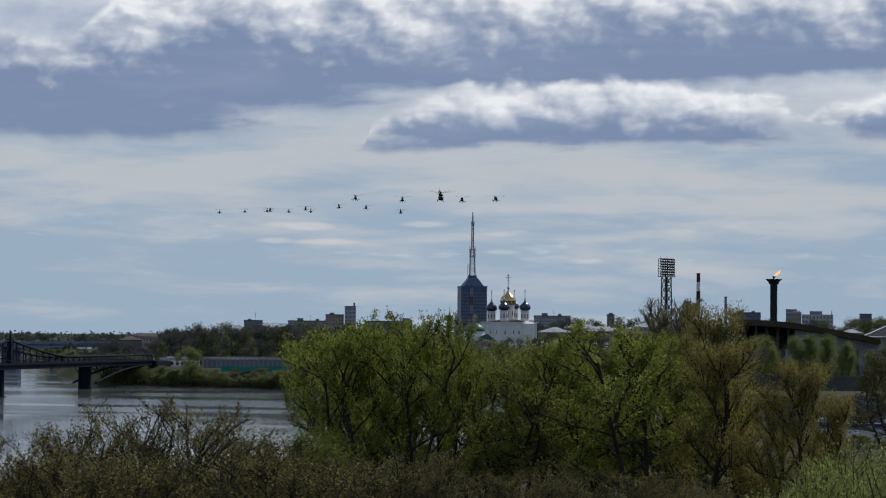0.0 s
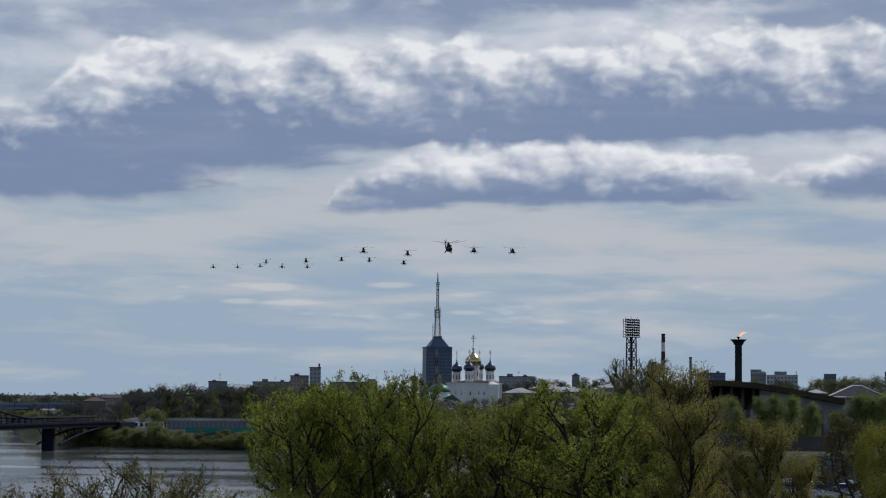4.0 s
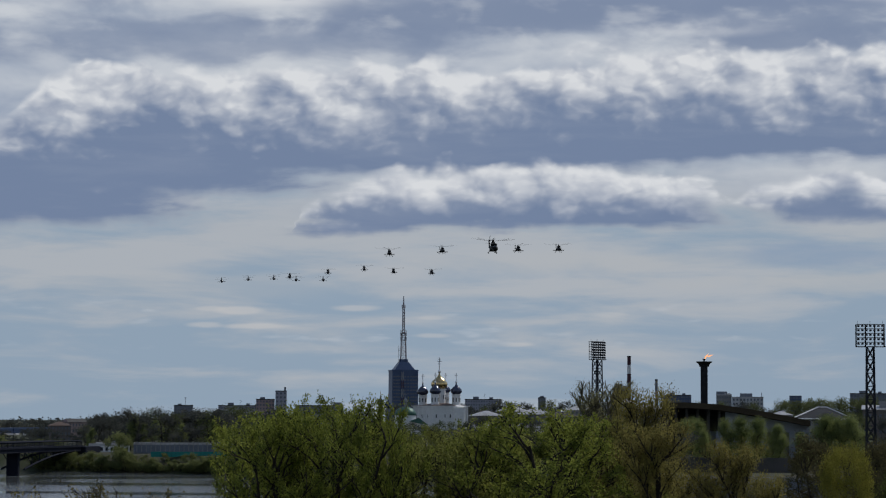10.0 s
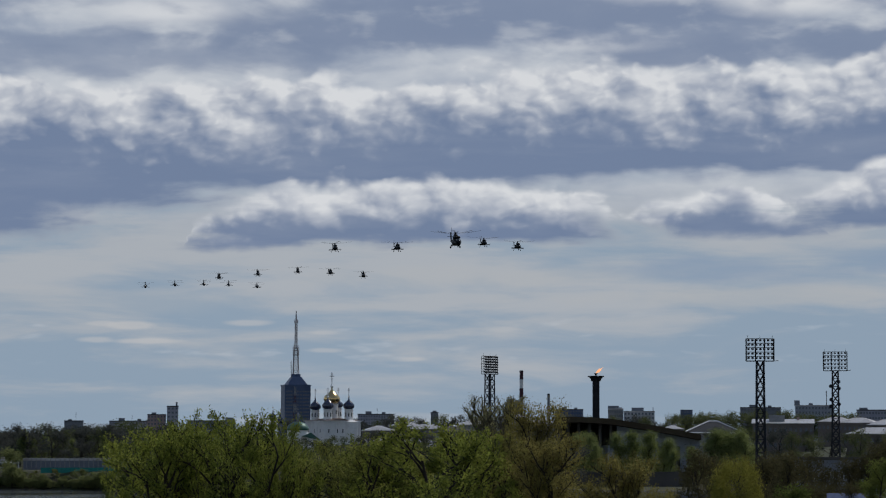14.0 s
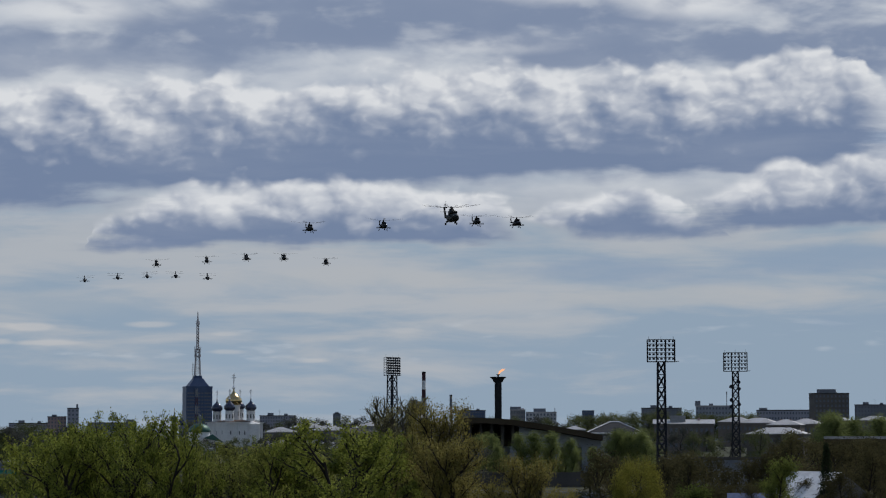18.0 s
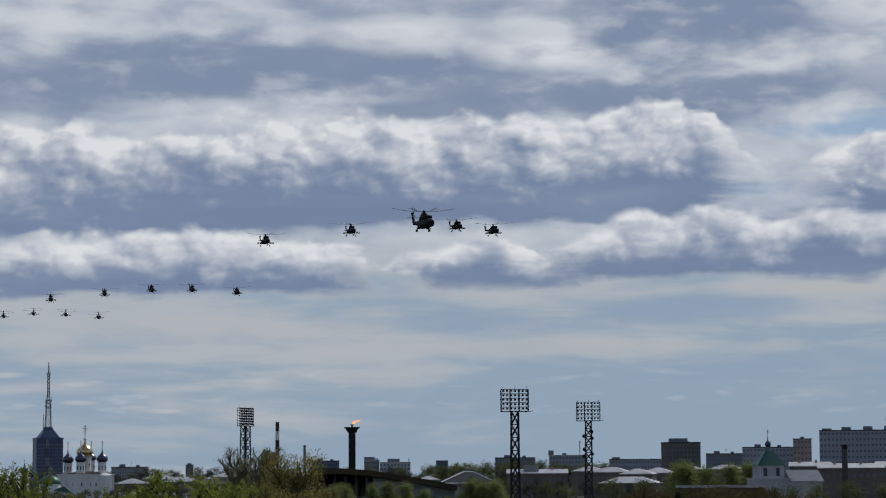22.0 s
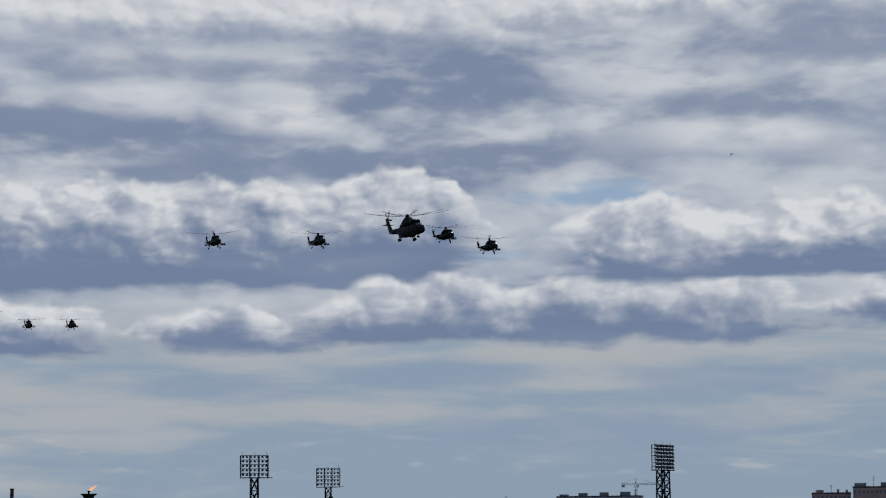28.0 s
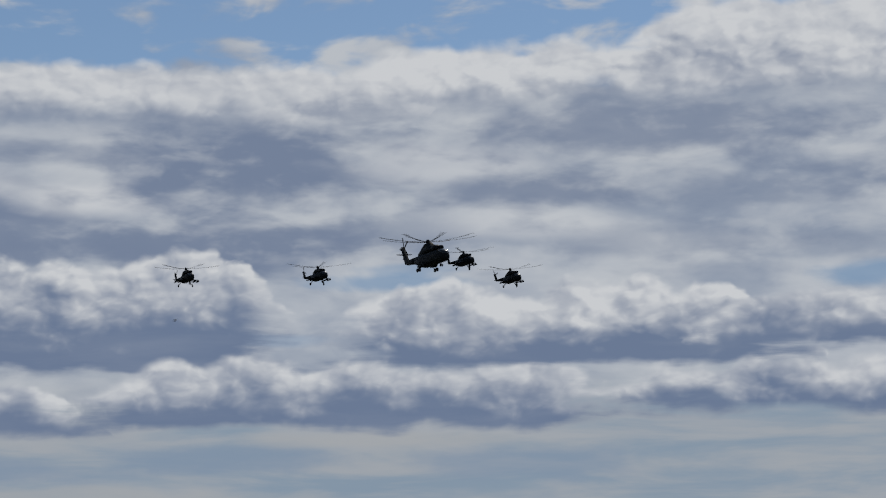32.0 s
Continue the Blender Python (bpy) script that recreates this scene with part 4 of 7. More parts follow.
def cathedral():
    d, az = 1300, -6.53
    z0 = land(az, d) - 0.3
    ob = thing("cathedral", facing(az, d, z0, 0), "white cathedral with four dark blue domes and a gilded one", "church")
    wall = rise(-0.02, d) - z0
    long, deep = 23.2, 25.3
    turn = Matrix.Translation((-6.1, 0, 0)) @ Matrix.Rotation(radians(25), 4, "Z")
    bm = bmesh.new()
    box(bm, 0, long, 0, deep, 0, wall)
    part("wall", bm, "white", ob).matrix_basis = turn
    bm = bmesh.new()
    box(bm, 0, 0.9, -0.3, 0, 0, wall - 1.0)
    pilaster = part("pilaster", bm, "white", ob)
    pilaster.matrix_basis = turn
    for x in (7.4, 14.9, long - 0.9):
        again("pilaster", pilaster.data, ob, turn @ pose(x, 0, 0))
    for y in (0.9, 9.0, 17.1, deep):
        again("pilaster", pilaster.data, ob, turn @ pose(0, y, 0, 0, 0, -90))
    bm = bmesh.new()
    box(bm, -0.7, long + 0.7, -0.7, deep + 0.7, wall, wall + 0.45)
    part("cornice", bm, "white", ob).matrix_basis = turn
    bm = bmesh.new()
    lo = [bm.verts.new(p) for p in ((-0.5, -0.5, wall + 0.46), (long + 0.5, -0.5, wall + 0.46), (long + 0.5, deep + 0.5, wall + 0.46), (-0.5, deep + 0.5, wall + 0.46))]
    top = bm.verts.new((long / 2, deep / 2, wall + 2.4))
    for i in range(4):
        bm.faces.new((lo[i], lo[(i + 1) % 4], top))
    bm.faces.new(list(reversed(lo)))
    part("roof", bm, "rustroof", ob, "rust-brown sheet roof").matrix_basis = turn
    me = window_mesh(0.8, 2.2)
    for x in (3.2, 8.6, 12.0, 17.5, 20.6):
        again("window", me, ob, turn @ pose(x, -0.02, wall * 0.62))
    for y in (4.5, 12.5, 20.5):
        again("window", me, ob, turn @ pose(-0.02, y, wall * 0.62, 0, 0, -90))
    # low apse with its own pale roof on the sunny side
    bm = bmesh.new()
    turned(bm, [(4.6, 0), (4.6, wall - 0.6), (4.9, wall - 0.4), (3.0, wall + 0.5), (0.3, wall + 1.1)], 18, Matrix.Translation((long - 5.5, 2.0, 0)))
    part("apse", bm, "white", ob).matrix_basis = turn
    sp = d * math.tan(radians(1))
    for bearing, y, rr, el0, gold in ((-7.02, 19, 3.3, 0.27, 0), (-6.70, 8.2, 3.3, 0.29, 0), (-6.17, 12.5, 3.3, 0.29, 0), (-6.44, 24, 2.9, 0.33, 0), (-6.60, 16, 4.9, 0.43, 1)):
        x = (bearing - az) * sp
        zd = rise(el0, d) - z0
        r = rr * (0.72 if not gold else 0.74)
        bm = bmesh.new()
        turned(bm, [(r, wall + 0.4), (r, zd - 0.5), (r * 1.12, zd - 0.4), (r * 1.12, zd)], 18, Matrix.Translation((x, y, 0)))
        drum = part("drum", bm, "white", ob, smooth=False)
        bm = bmesh.new()
        onion(bm, rr * (0.98 if gold else 1.0), 0, 20, 0.76 if gold else 0.8)
        dome = part("dome", bm, "gold" if gold else "navy", ob, "gilded onion dome" if gold else "dark blue onion dome", True)
        dome.matrix_basis = pose(x, y, zd)
        bm = bmesh.new()
        cross(bm, rr * (1.85 if gold else 1.95), 5.9 if not gold else 9.0)
        part("cross", bm, "silver", dome)
        for k in range(8):
            a = 2 * math.pi * k / 8
            bm = bmesh.new()
            box(bm, -0.3, 0.3, -0.06, 0.06, -1.2, 1.2)
            slot = part("window", bm, "glass", drum)
            slot.matrix_basis = Matrix.Translation((x, y, (wall + zd) / 2 + 0.4)) @ Matrix.Rotation(a, 4, "Z") @ Matrix.Translation((0, -r, 0))
    # green-domed chapel before it
    d2 = 1220
    z1 = land(-7.42, d2) - 0.3
    ch = thing("chapel", facing(-7.42, d2, z1), "pale chapel with a green dome and gabled porch", "church")
    top = rise(-0.24, d2) - z1
    bm = bmesh.new()
    box(bm, -6.5, 6.5, 0, 12, 0, top - 2.5)
    part("wall", bm, "white", ch)
    bm = bmesh.new()
    turned(bm, [(5.6, top - 2.6), (5.6, top)], 18, Matrix.Translation((-0.5, 6, 0)))
    part("drum", bm, "white", ch)
    bm = bmesh.new()
    turned(bm, [(6.0, top), (5.8, top + 1.2), (5.0, top + 2.6), (3.6, top + 3.7), (1.8, top + 4.4), (0.9, top + 4.6)], 20, Matrix.Translation((-0.5, 6, 0)))
    dm = part("dome", bm, "greenroof", ch, "green tin dome", True)
    bm = bmesh.new()
    turned(bm, [(0.8, top + 4.5), (0.8, top + 6.4), (1.3, top + 7.2), (0.9, top + 8.4), (0.1, top + 9.4)], 12, Matrix.Translation((-0.5, 6, 0)))
    rod(bm, (-0.5, 6, top + 9.3), (-0.5, 6, top + 12), 0.12)
    rod(bm, (-1.2, 6, top + 11), (0.2, 6, top + 11), 0.1)
    part("lantern", bm, "slate", dm)
    bm = bmesh.new()
    for s in (0, 1):
        v = [bm.verts.new(p) for p in ((1.5, -2 + 4 * s, top - 3.2), (12, -2 + 4 * s, top - 5.4), (6.5, -2 + 4 * s, top - 1.2))]
        bm.faces.new(v)
    bm.verts.ensure_lookup_table()
    for a, b in ((0, 1), (1, 2), (2, 0)):
        bm.faces.new((bm.verts[a], bm.verts[b], bm.verts[b + 3], bm.verts[a + 3]))
    part("porch_roof", bm, "greenroof", ch)
    bm = bmesh.new()
    box(bm, 2.2, 11.2, -1.6, 1.6, 0, top - 5.5)
    part("porch", bm, "white", ch)
    # two small domes behind the trees
    for az2, el2 in ((-8.07, 0.0), (-7.88, -0.07)):
        zb = land(az2, 1400) - 0.2
        t = thing("small_church_dome", facing(az2, 1400, zb), "small dark church turret with a gilt cross", "church")
        h = rise(el2, 1400) - zb
        bm = bmesh.new()
        turned(bm, [(1.5, 0), (1.4, h)], 12)
        part("drum", bm, "slate", t)
        bm = bmesh.new()
        onion(bm, 2.3, h, 14)
        dm = part("dome", bm, "navy", t, smooth=True)
        bm = bmesh.new()
        cross(bm, h + 5.7, 3.2)
        part("cross", bm, "gold", dm)


def belfry():
    d, az = 720, 10.49
    z0 = land(az, d) - 0.3
    ob = thing("belfry", facing(az, d, z0, 15), "white church belfry toned for shade, with green tent roof and small dome", "church")
    e = rise(0.12, d) - z0
    bm = bmesh.new()
    box(bm, -5.5, 5.5, 0, 11, 0, e - 4.2)
    box(bm, -4.0, 4.0, 1.5, 9.5, e - 4.2, e)
    box(bm, -5.8, 5.8, -0.3, 11.3, e - 4.5, e - 4.1)
    part("wall", bm, "limewash", ob)
    bm = bmesh.new()
    lo = [bm.verts.new(p) for p in ((-4.5, 1.0, e), (4.5, 1.0, e), (4.5, 10.0, e), (-4.5, 10.0, e))]
    hi = [bm.verts.new(p) for p in ((-1.2, 4.3, e + 4.4), (1.2, 4.3, e + 4.4), (1.2, 6.7, e + 4.4), (-1.2, 6.7, e + 4.4))]
    for i in range(4):
        bm.faces.new((lo[i], lo[(i + 1) % 4], hi[(i + 1) % 4], hi[i]))
    bm.faces.new(hi), bm.faces.new(list(reversed(lo)))
    roof = part("roof", bm, "greenroof", ob)
    bm = bmesh.new()
    turned(bm, [(1.0, e + 4.4), (0.9, e + 5.6), (1.1, e + 5.8)], 10, Matrix.Translation((0, 5.5, 0)))
    part("lantern", bm, "slate", roof)
    bm = bmesh.new()
    onion(bm, 1.0, 0, 14)
    dm = part("dome", bm, "navy", roof, smooth=True)
    dm.matrix_basis = pose(0, 5.5, e + 5.8)
    bm = bmesh.new()
    cross(bm, 2.5, 3.0)
    part("cross", bm, "silver", ob).matrix_basis = pose(0, 5.5, e + 5.8)
    bm = bmesh.new()
    v = [bm.verts.new(p) for p in ((5.4, -1, e - 5), (16, -1, e - 5), (16, 12, e - 5), (5.4, 12, e - 5), (5.4, 5.5, e - 1.5), (16, 5.5, e - 1.5))]
    for f in ((0, 1, 5, 4), (2, 3, 4, 5), (0, 4, 3), (1, 2, 5), (3, 2, 1, 0)):
        bm.faces.new([v[i] for i in f])
    part("nave_roof", bm, "slate", ob)
    bm = bmesh.new()
    box(bm, 5.5, 15.6, -0.4, 11.4, 0, e - 5)
    part("nave_wall", bm, "limewash", ob)
    for x in (-2, 2):
        bm = bmesh.new()
        box(bm, x - 0.6, x + 0.6, 1.4, 1.52, e - 3.4, e - 0.8)
        part("bell_opening", bm, "glass", ob)


def obelisk():
    d = 1100
    z0 = land(0.0, d) - 0.2
    ob = thing("victory_column", facing(0.02, d, z0), "tall dark granite column with a flaring fire bowl on top", "column")
    top = rise(1.13, d) - z0
    bm = bmesh.new()
    for x in (-1.12, 0.0, 1.12):
        box(bm, x - 0.56, x + 0.56, -2.0 + 0.25 * abs(x), 2.0 - 0.25 * abs(x), 0, top - 2.0)
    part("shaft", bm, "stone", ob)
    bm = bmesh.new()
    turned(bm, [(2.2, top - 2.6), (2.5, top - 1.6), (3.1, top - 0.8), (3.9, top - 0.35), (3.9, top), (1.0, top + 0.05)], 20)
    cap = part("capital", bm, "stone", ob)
    bm = bmesh.new()
    turned(bm, [(0.3, top), (0.35, top + 0.5), (0.9, top + 1.2), (0.85, top + 1.3), (0.2, top + 0.9)], 14)
    part("fire_bowl", bm, "steel", cap)
    bm = bmesh.new()
    box(bm, -6, 6, -6, 6, 0, 1.2, 0.1)
    box(bm, -4, 4, -4, 4, 1.2, 2.2, 0.1)
    part("plinth", bm, "stone", ob)
    made = []
    for k, (lx, lz, s, lean) in enumerate(((0.1, 0.1, 0.6, 38), (0.7, 0.7, 0.75, 50), (1.7, 1.4, 0.55, 60))):
        fl = thing("flame", facing(0.02, d, z0 + top + 1.1), "orange gas flame blown aside by the wind", "flame", "flames on the column")
        bm = bmesh.new()
        turned(bm, [(0.1, 0), (0.55 * s, 0.5), (0.6 * s, 1.1), (0.3 * s, 2.0), (0.04, 2.8)], 10)
        part("tongue", bm, "flame", fl, smooth=True).matrix_basis = pose(lx, 0, lz, 0, lean, 0)
        made.append(fl)
    return made


def chimney(name, label, az, d, el, r, bands):
    z0 = land(az, d) - 0.3
    ob = thing(name, facing(az, d, z0), label, "chimney")
    h = rise(el, d) - z0
    n = len(bands)
    for i, mat in enumerate(bands):
        a, b = h * i / n, h * (i + 1) / n
        bm = bmesh.new()
        turned(bm, [(r * (1.25 - 0.35 * i / n), a), (r * (1.25 - 0.35 * (i + 1) / n), b)], 16)
        part("section", bm, mat, ob, smooth=False)
    bm = bmesh.new()
    turned(bm, [(r * 1.02, h - 1.2), (r * 1.02, h + 0.2)], 16)
    part("rim", bm, "steel", ob)


def floodlight(az, d, el, turn, rows_, cols, w, label, z0=None, wide=1.7, dishes=False):
    """A lattice mast with its panel of lamps."""
    z0 = land(az, d) if z0 is None else z0
    ob = thing("floodlight_mast", facing(az, d, z0, turn), label, "floodlight", "stadium floodlight masts")
    top = rise(el, d) - z0
    ph = w * 0.80
    zb = top - ph
    bm = bmesh.new()
    n = 14
    zs = [zb * i / n for i in range(n + 1)]
    rad = lambda z: wide * (1.35 - 0.45 * z / zb) / 1.7
    for i in range(n):
        a, b = rad(zs[i]), rad(zs[i + 1])
        cs = ((1, 1), (1, -1), (-1, -1), (-1, 1))
        for k in range(4):
            p, q = cs[k], cs[(k + 1) % 4]
            rod(bm, (p[0] * a, p[1] * a, zs[i]), (p[0] * b, p[1] * b, zs[i + 1]), 0.2, n=4)
            rod(bm, (p[0] * a, p[1] * a, zs[i]), (q[0] * b, q[1] * b, zs[i + 1]), 0.115, n=4)
            rod(bm, (q[0] * a, q[1] * a, zs[i]), (p[0] * b, p[1] * b, zs[i + 1]), 0.115, n=4)
            rod(bm, (p[0] * b, p[1] * b, zs[i + 1]), (q[0] * b, q[1] * b, zs[i + 1]), 0.115, n=4)
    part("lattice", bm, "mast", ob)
    bm = bmesh.new()
    for i in range(rows_ + 1):
        z = zb + ph * i / rows_
        rod(bm, (-w / 2, -0.4, z), (w / 2, -0.4, z), 0.09, n=4)
        rod(bm, (-w / 2, 0.4, z), (w / 2, 0.4, z), 0.07, n=4)
    for j in range(4):
        x = -w / 2 + w * j / 3
        rod(bm, (x, -0.4, zb), (x, -0.4, top), 0.12, n=4)
        rod(bm, (x, 0.5, zb), (x, 0.5, top), 0.12, n=4)
    box(bm, -w / 2, w / 2, -0.7, 0.7, zb - 0.15, zb - 0.03)
    rod(bm, (w / 2, 0, zb), (w / 2 + 1.2, 0, zb + 0.1), 0.08, n=4)
    panel = part("panel_frame", bm, "steel", ob)
    bm = bmesh.new()
    box(bm, -0.3, 0.3, -0.34, 0.1, -0.24, 0.24, 0.06)
    me = bpy.data.meshes.new("lamp")
    bm.to_mesh(me)
    bm.free()
    me.materials.append(MAT["lamp"])
    for i in range(rows_):
        for j in range(cols):
            again("lamp", me, panel, pose(-w / 2 + (j + 0.5) * w / cols, -0.55, zb + ph * (i + 0.62) / rows_, -12))
    if dishes:
        for k, (x, z) in enumerate(((-1.3, 0.86), (1.3, 0.84), (-1.2, 0.74), (1.3, 0.70), (1.2, 0.9), (-1.3, 0.68))):
            bm = bmesh.new()
            turned(bm, [(0.05, 0), (0.6, 0.25), (0.62, 0.35), (0.1, 0.1)], 12)
            part("aerial_dish", bm, "mast", ob).matrix_basis = pose(x, -1.4, zb * z, 90, 0, 0)
    for k in (-1, 0, 1):
        bm = bmesh.new()
        rod(bm, (k * w * 0.45, 0, top), (k * w * 0.45, 0, top + 0.9), 0.04, n=4)
        part("lightning_rod", bm, "steel", panel)
    return ob


def curved_hall():
    """The long hall with its drooping curved roof."""
    d = 790
    az0, az1 = -0.95, 2.62
    z0 = 7.5
    ob = thing("sports_hall", facing(0.9, d, z0, 0), "sports hall with a sweeping brown curved roof on concrete piers", "hall")
    sp = d * math.tan(radians(1))
    xs = np.linspace((az0 - 0.9) * sp, (az1 - 0.9) * sp, 25)
    els = [(-1.6, 0.06), (-0.95, 0.10), (-0.3, 0.11), (0.4, 0.06), (1.2, -0.06), (2.0, -0.20), (2.5, -0.30), (3.2, -0.44)]
    under = [(-1.6, -0.42), (-0.7, -0.42), (0.0, -0.36), (0.5, -0.22), (1.0, -0.26), (2.0, -0.46), (3.2, -0.66)]
    bm = bmesh.new()
    rows_ = []
    for x in xs:
        a = 0.9 + x / sp
        t, u = rise(curve(a, els), d) - z0, rise(curve(a, els) - 0.14, d) - z0
        rows_.append([bm.verts.new(p) for p in ((x, -6, u), (x, -6, t), (x, 17, t - 0.4), (x, 40, t - 1.2), (x, 40, u - 0.6))])
    for p, q in zip(rows_, rows_[1:]):
        for k in range(5):
            bm.faces.new((p[k], q[k], q[(k + 1) % 5], p[(k + 1) % 5]))
    bm.faces.new(rows_[0]), bm.faces.new(rows_[-1])
    part("roof", bm, "hallroof", ob)
    bm = bmesh.new()
    rows_ = []
    lo = rise(-0.62, d) - z0
    for x in xs[10:]:
        h = rise(curve(0.9 + x / sp, els) - 0.16, d) - z0
        rows_.append([bm.verts.new(p) for p in ((x, 0, lo), (x, 0, max(h, lo + 0.3)), (x, 1, max(h, lo + 0.3)), (x, 1, lo))])
    for p, q in zip(rows_, rows_[1:]):
        for k in range(4):
            bm.faces.new((p[k], q[k], q[(k + 1) % 4], p[(k + 1) % 4]))
    bm.faces.new(rows_[0]), bm.faces.new(rows_[-1])
    part("fascia", bm, "palepanel", ob, "pale concrete fascia panels")
    bm = bmesh.new()
    box(bm, xs[0], xs[-1], 6, 30, 0, rise(-0.62, d) - z0)
    part("hall_wall", bm, "slate", ob)
    # added dark sheets that make the deep shade below the overhang
    bm = bmesh.new()
    for x0, x1, y0, y1 in ((xs[0] + 0.5, xs[12], 24, 25), (xs[0] + 0.5, xs[0] + 1.2, 8, 24)):
        box(bm, x0, x1, y0, y1, 0, rise(-0.06, d) - z0)
    part("rear_wall", bm, "darkroof", ob, "dark sheet standing in for the shade under the roof")
    for x in np.linspace(xs[11], xs[-1] - 5, 6):
        bm = bmesh.new()
        box(bm, x - 2.6, x + 2.6, 5.6, 5.95, 0.6, rise(-0.75, d) - z0, 0.05)
        part("wall_panel", bm, "concrete", ob, "pale concrete wall panel")
    for x in np.linspace(xs[9], xs[-1] - 1, 7):
        bm = bmesh.new()
        box(bm, x - 1.1, x + 1.1, -1, 2.5, 0, rise(-0.60, d) - z0, 0.1)
        part("pier", bm, "palepanel", ob)
    # columns in the dark felt colour too, as part of that painted shade
    for x in np.linspace(xs[0], xs[9], 6):
        bm = bmesh.new()
        box(bm, x - 0.5, x + 0.5, 0, 1.5, 0, rise(curve(0.9 + x / sp, els) - 0.14, d) - z0, 0.05)
        part("column", bm, "darkroof", ob)


def bridges():
    """The dark steel cantilever bridge and the one beyond it."""
    a, b = spot(-20.4, 775), spot(-15.75, 985)
    way = (b - a).normalized()
    L = (b - a).length
    ang = math.degrees(math.atan2(way.y, way.x))
    ob = thing("road_bridge", pose(a.x, a.y, 1.95, 0, 0.42, ang), "dark steel cantilever road bridge on stone piers", "bridge")
    deck = 10.2
    bm = bmesh.new()
    box(bm, 0, L, -5, 5, deck - 2.1, deck)
    box(bm, 0, L, -5.6, -5.0, deck - 0.6, deck + 0.2)
    box(bm, 0, L, 5.0, 5.6, deck - 0.6, deck + 0.2)
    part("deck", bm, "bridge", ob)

    def along(az):
        r = radians(az)
        n = Vector((math.cos(r), -math.sin(r), 0))
        return -a.dot(n) / way.dot(n)
    p1, p2 = along(-19.28), along(-17.14)
    for x in (p1, p2):
        bm = bmesh.new()
        box(bm, x - 1.2, x + 1.2, -2.4, 2.4, -9, deck - 2.1, 0.3)
        box(bm, x - 1.5, x + 1.5, -2.9, 2.9, -9, -1.0, 0.3)
        part("pier", bm, "bridge", ob)
    top = 18.4
    span = p2 - p1

    def chord(x):
        u = abs(x - p1) / span
        return deck + 2.0 + (top - deck - 2.0) * max(0.0, 1 - u * 1.6) ** 1.3 if x > p1 - 30 else deck + 2.0
    for y in (-4.6, 4.6):
        bm = bmesh.new()
        n = 14
        pts = [p1 + span * i / n for i in range(-3, n + 1)]
        for u, v in zip(pts, pts[1:]):
            rod(bm, (u, y, chord(u)), (v, y, chord(v)), 0.42, n=4)
            rod(bm, (v, y, deck), (v, y, chord(v)), 0.2, n=4)
            rod(bm, (u, y, deck), (v, y, chord(v)), 0.16, n=4)
        n = 12
        pts = [p2 + (L - p2) * i / n for i in range(n + 1)]
        for u, v in zip(pts, pts[1:]):
            rod(bm, (u, y, deck + 2.0), (v, y, deck + 2.0), 0.3, n=4)
            rod(bm, (v, y, deck), (v, y, deck + 2.0), 0.16, n=4)
            rod(bm, (u, y, deck), (v, y, deck + 2.0), 0.12, n=4)
        part("truss", bm, "bridge", ob)
        bm = bmesh.new()
        n = 8
        arch = lambda t: deck - 2.1 - 6.4 * (1 - t) ** 2
        steps = [(p2 + (L - p2) * i / n, arch(i / n)) for i in range(n + 1)]
        for (x0, z0), (x1, z1) in zip(steps, steps[1:]):
            rod(bm, (x0, y, z0), (x1, y, z1), 0.45, n=4)
        rib = part("arch_rib", bm, "bridge", ob)
        for (x0, z0), (x1, z1) in zip(steps[:-2], steps[1:]):
            part("strut", rod(bmesh.new(), (x1, y, z1), (x1, y, deck - 1), 0.22, n=4), "bridge", rib)
            part("strut", rod(bmesh.new(), (x0, y, deck - 1.6), (x1, y, z1), 0.2, n=4), "bridge", rib)
    for y in (-4.6, 4.6):
        bm = bmesh.new()
        box(bm, p1 - 1.0, p1 + 1.0, y - 0.8, y + 0.8, deck, top + 0.6, 0.1)
        rod(bm, (p1, y, top + 0.6), (p1, y, top + 3.6), 0.2)
        part("portal", bm, "bridge", ob)
    bm = bmesh.new()
    for i in range(60):
        x = L * (i + 0.5) / 60
        for y in (-5.4, 5.4):
            rod(bm, (x, y, deck), (x, y, deck + 1.2), 0.05, n=4)
    for y in (-5.4, 5.4):
        rod(bm, (0, y, deck + 1.2), (L, y, deck + 1.2), 0.07, n=4)
        rod(bm, (0, y, deck + 0.7), (L, y, deck + 0.7), 0.05, n=4)
    part("railing", bm, "bridge", ob)
    for i in range(5):
        x = L * (0.15 + 0.19 * i)
        bm = bmesh.new()
        rod(bm, (x, 5.2, deck), (x, 5.2, deck + 8), 0.1, 0.07)
        rod(bm, (x, 5.2, deck + 8), (x, 3.6, deck + 8.4), 0.06)
        part("lamp_post", bm, "bridge", ob)
    bm = bmesh.new()
    box(bm, L - 1, L + 22, -7, 7, -2, deck - 0.4, 0.3)
    part("abutment", bm, "bridge", ob)
    # the further bridge
    a2, b2 = spot(-21.5, 1180), spot(-15.8, 1330)
    w2 = (b2 - a2)
    ob = thing("far_bridge", pose(a2.x, a2.y, 0, 0, 0, math.degrees(math.atan2(w2.y, w2.x))), "long low girder bridge further upstream", "bridge")
    L2 = w2.length
    zd = rise(-0.62, 1280)
    # deck and piers borrow the blue cladding colour as painted distance haze
    bm = bmesh.new()
    box(bm, 0, L2, -7, 7, zd - 2.2, zd)
    box(bm, 0, L2, -7.3, -7.0, zd - 0.2, zd + 1.0)
    part("deck", bm, "blueglass", ob)
    for u in (0.16, 0.42, 0.63, 0.86):
        bm = bmesh.new()
        box(bm, L2 * u - 2, L2 * u + 2, -5.5, 5.5, -5, zd - 2.2, 0.3)
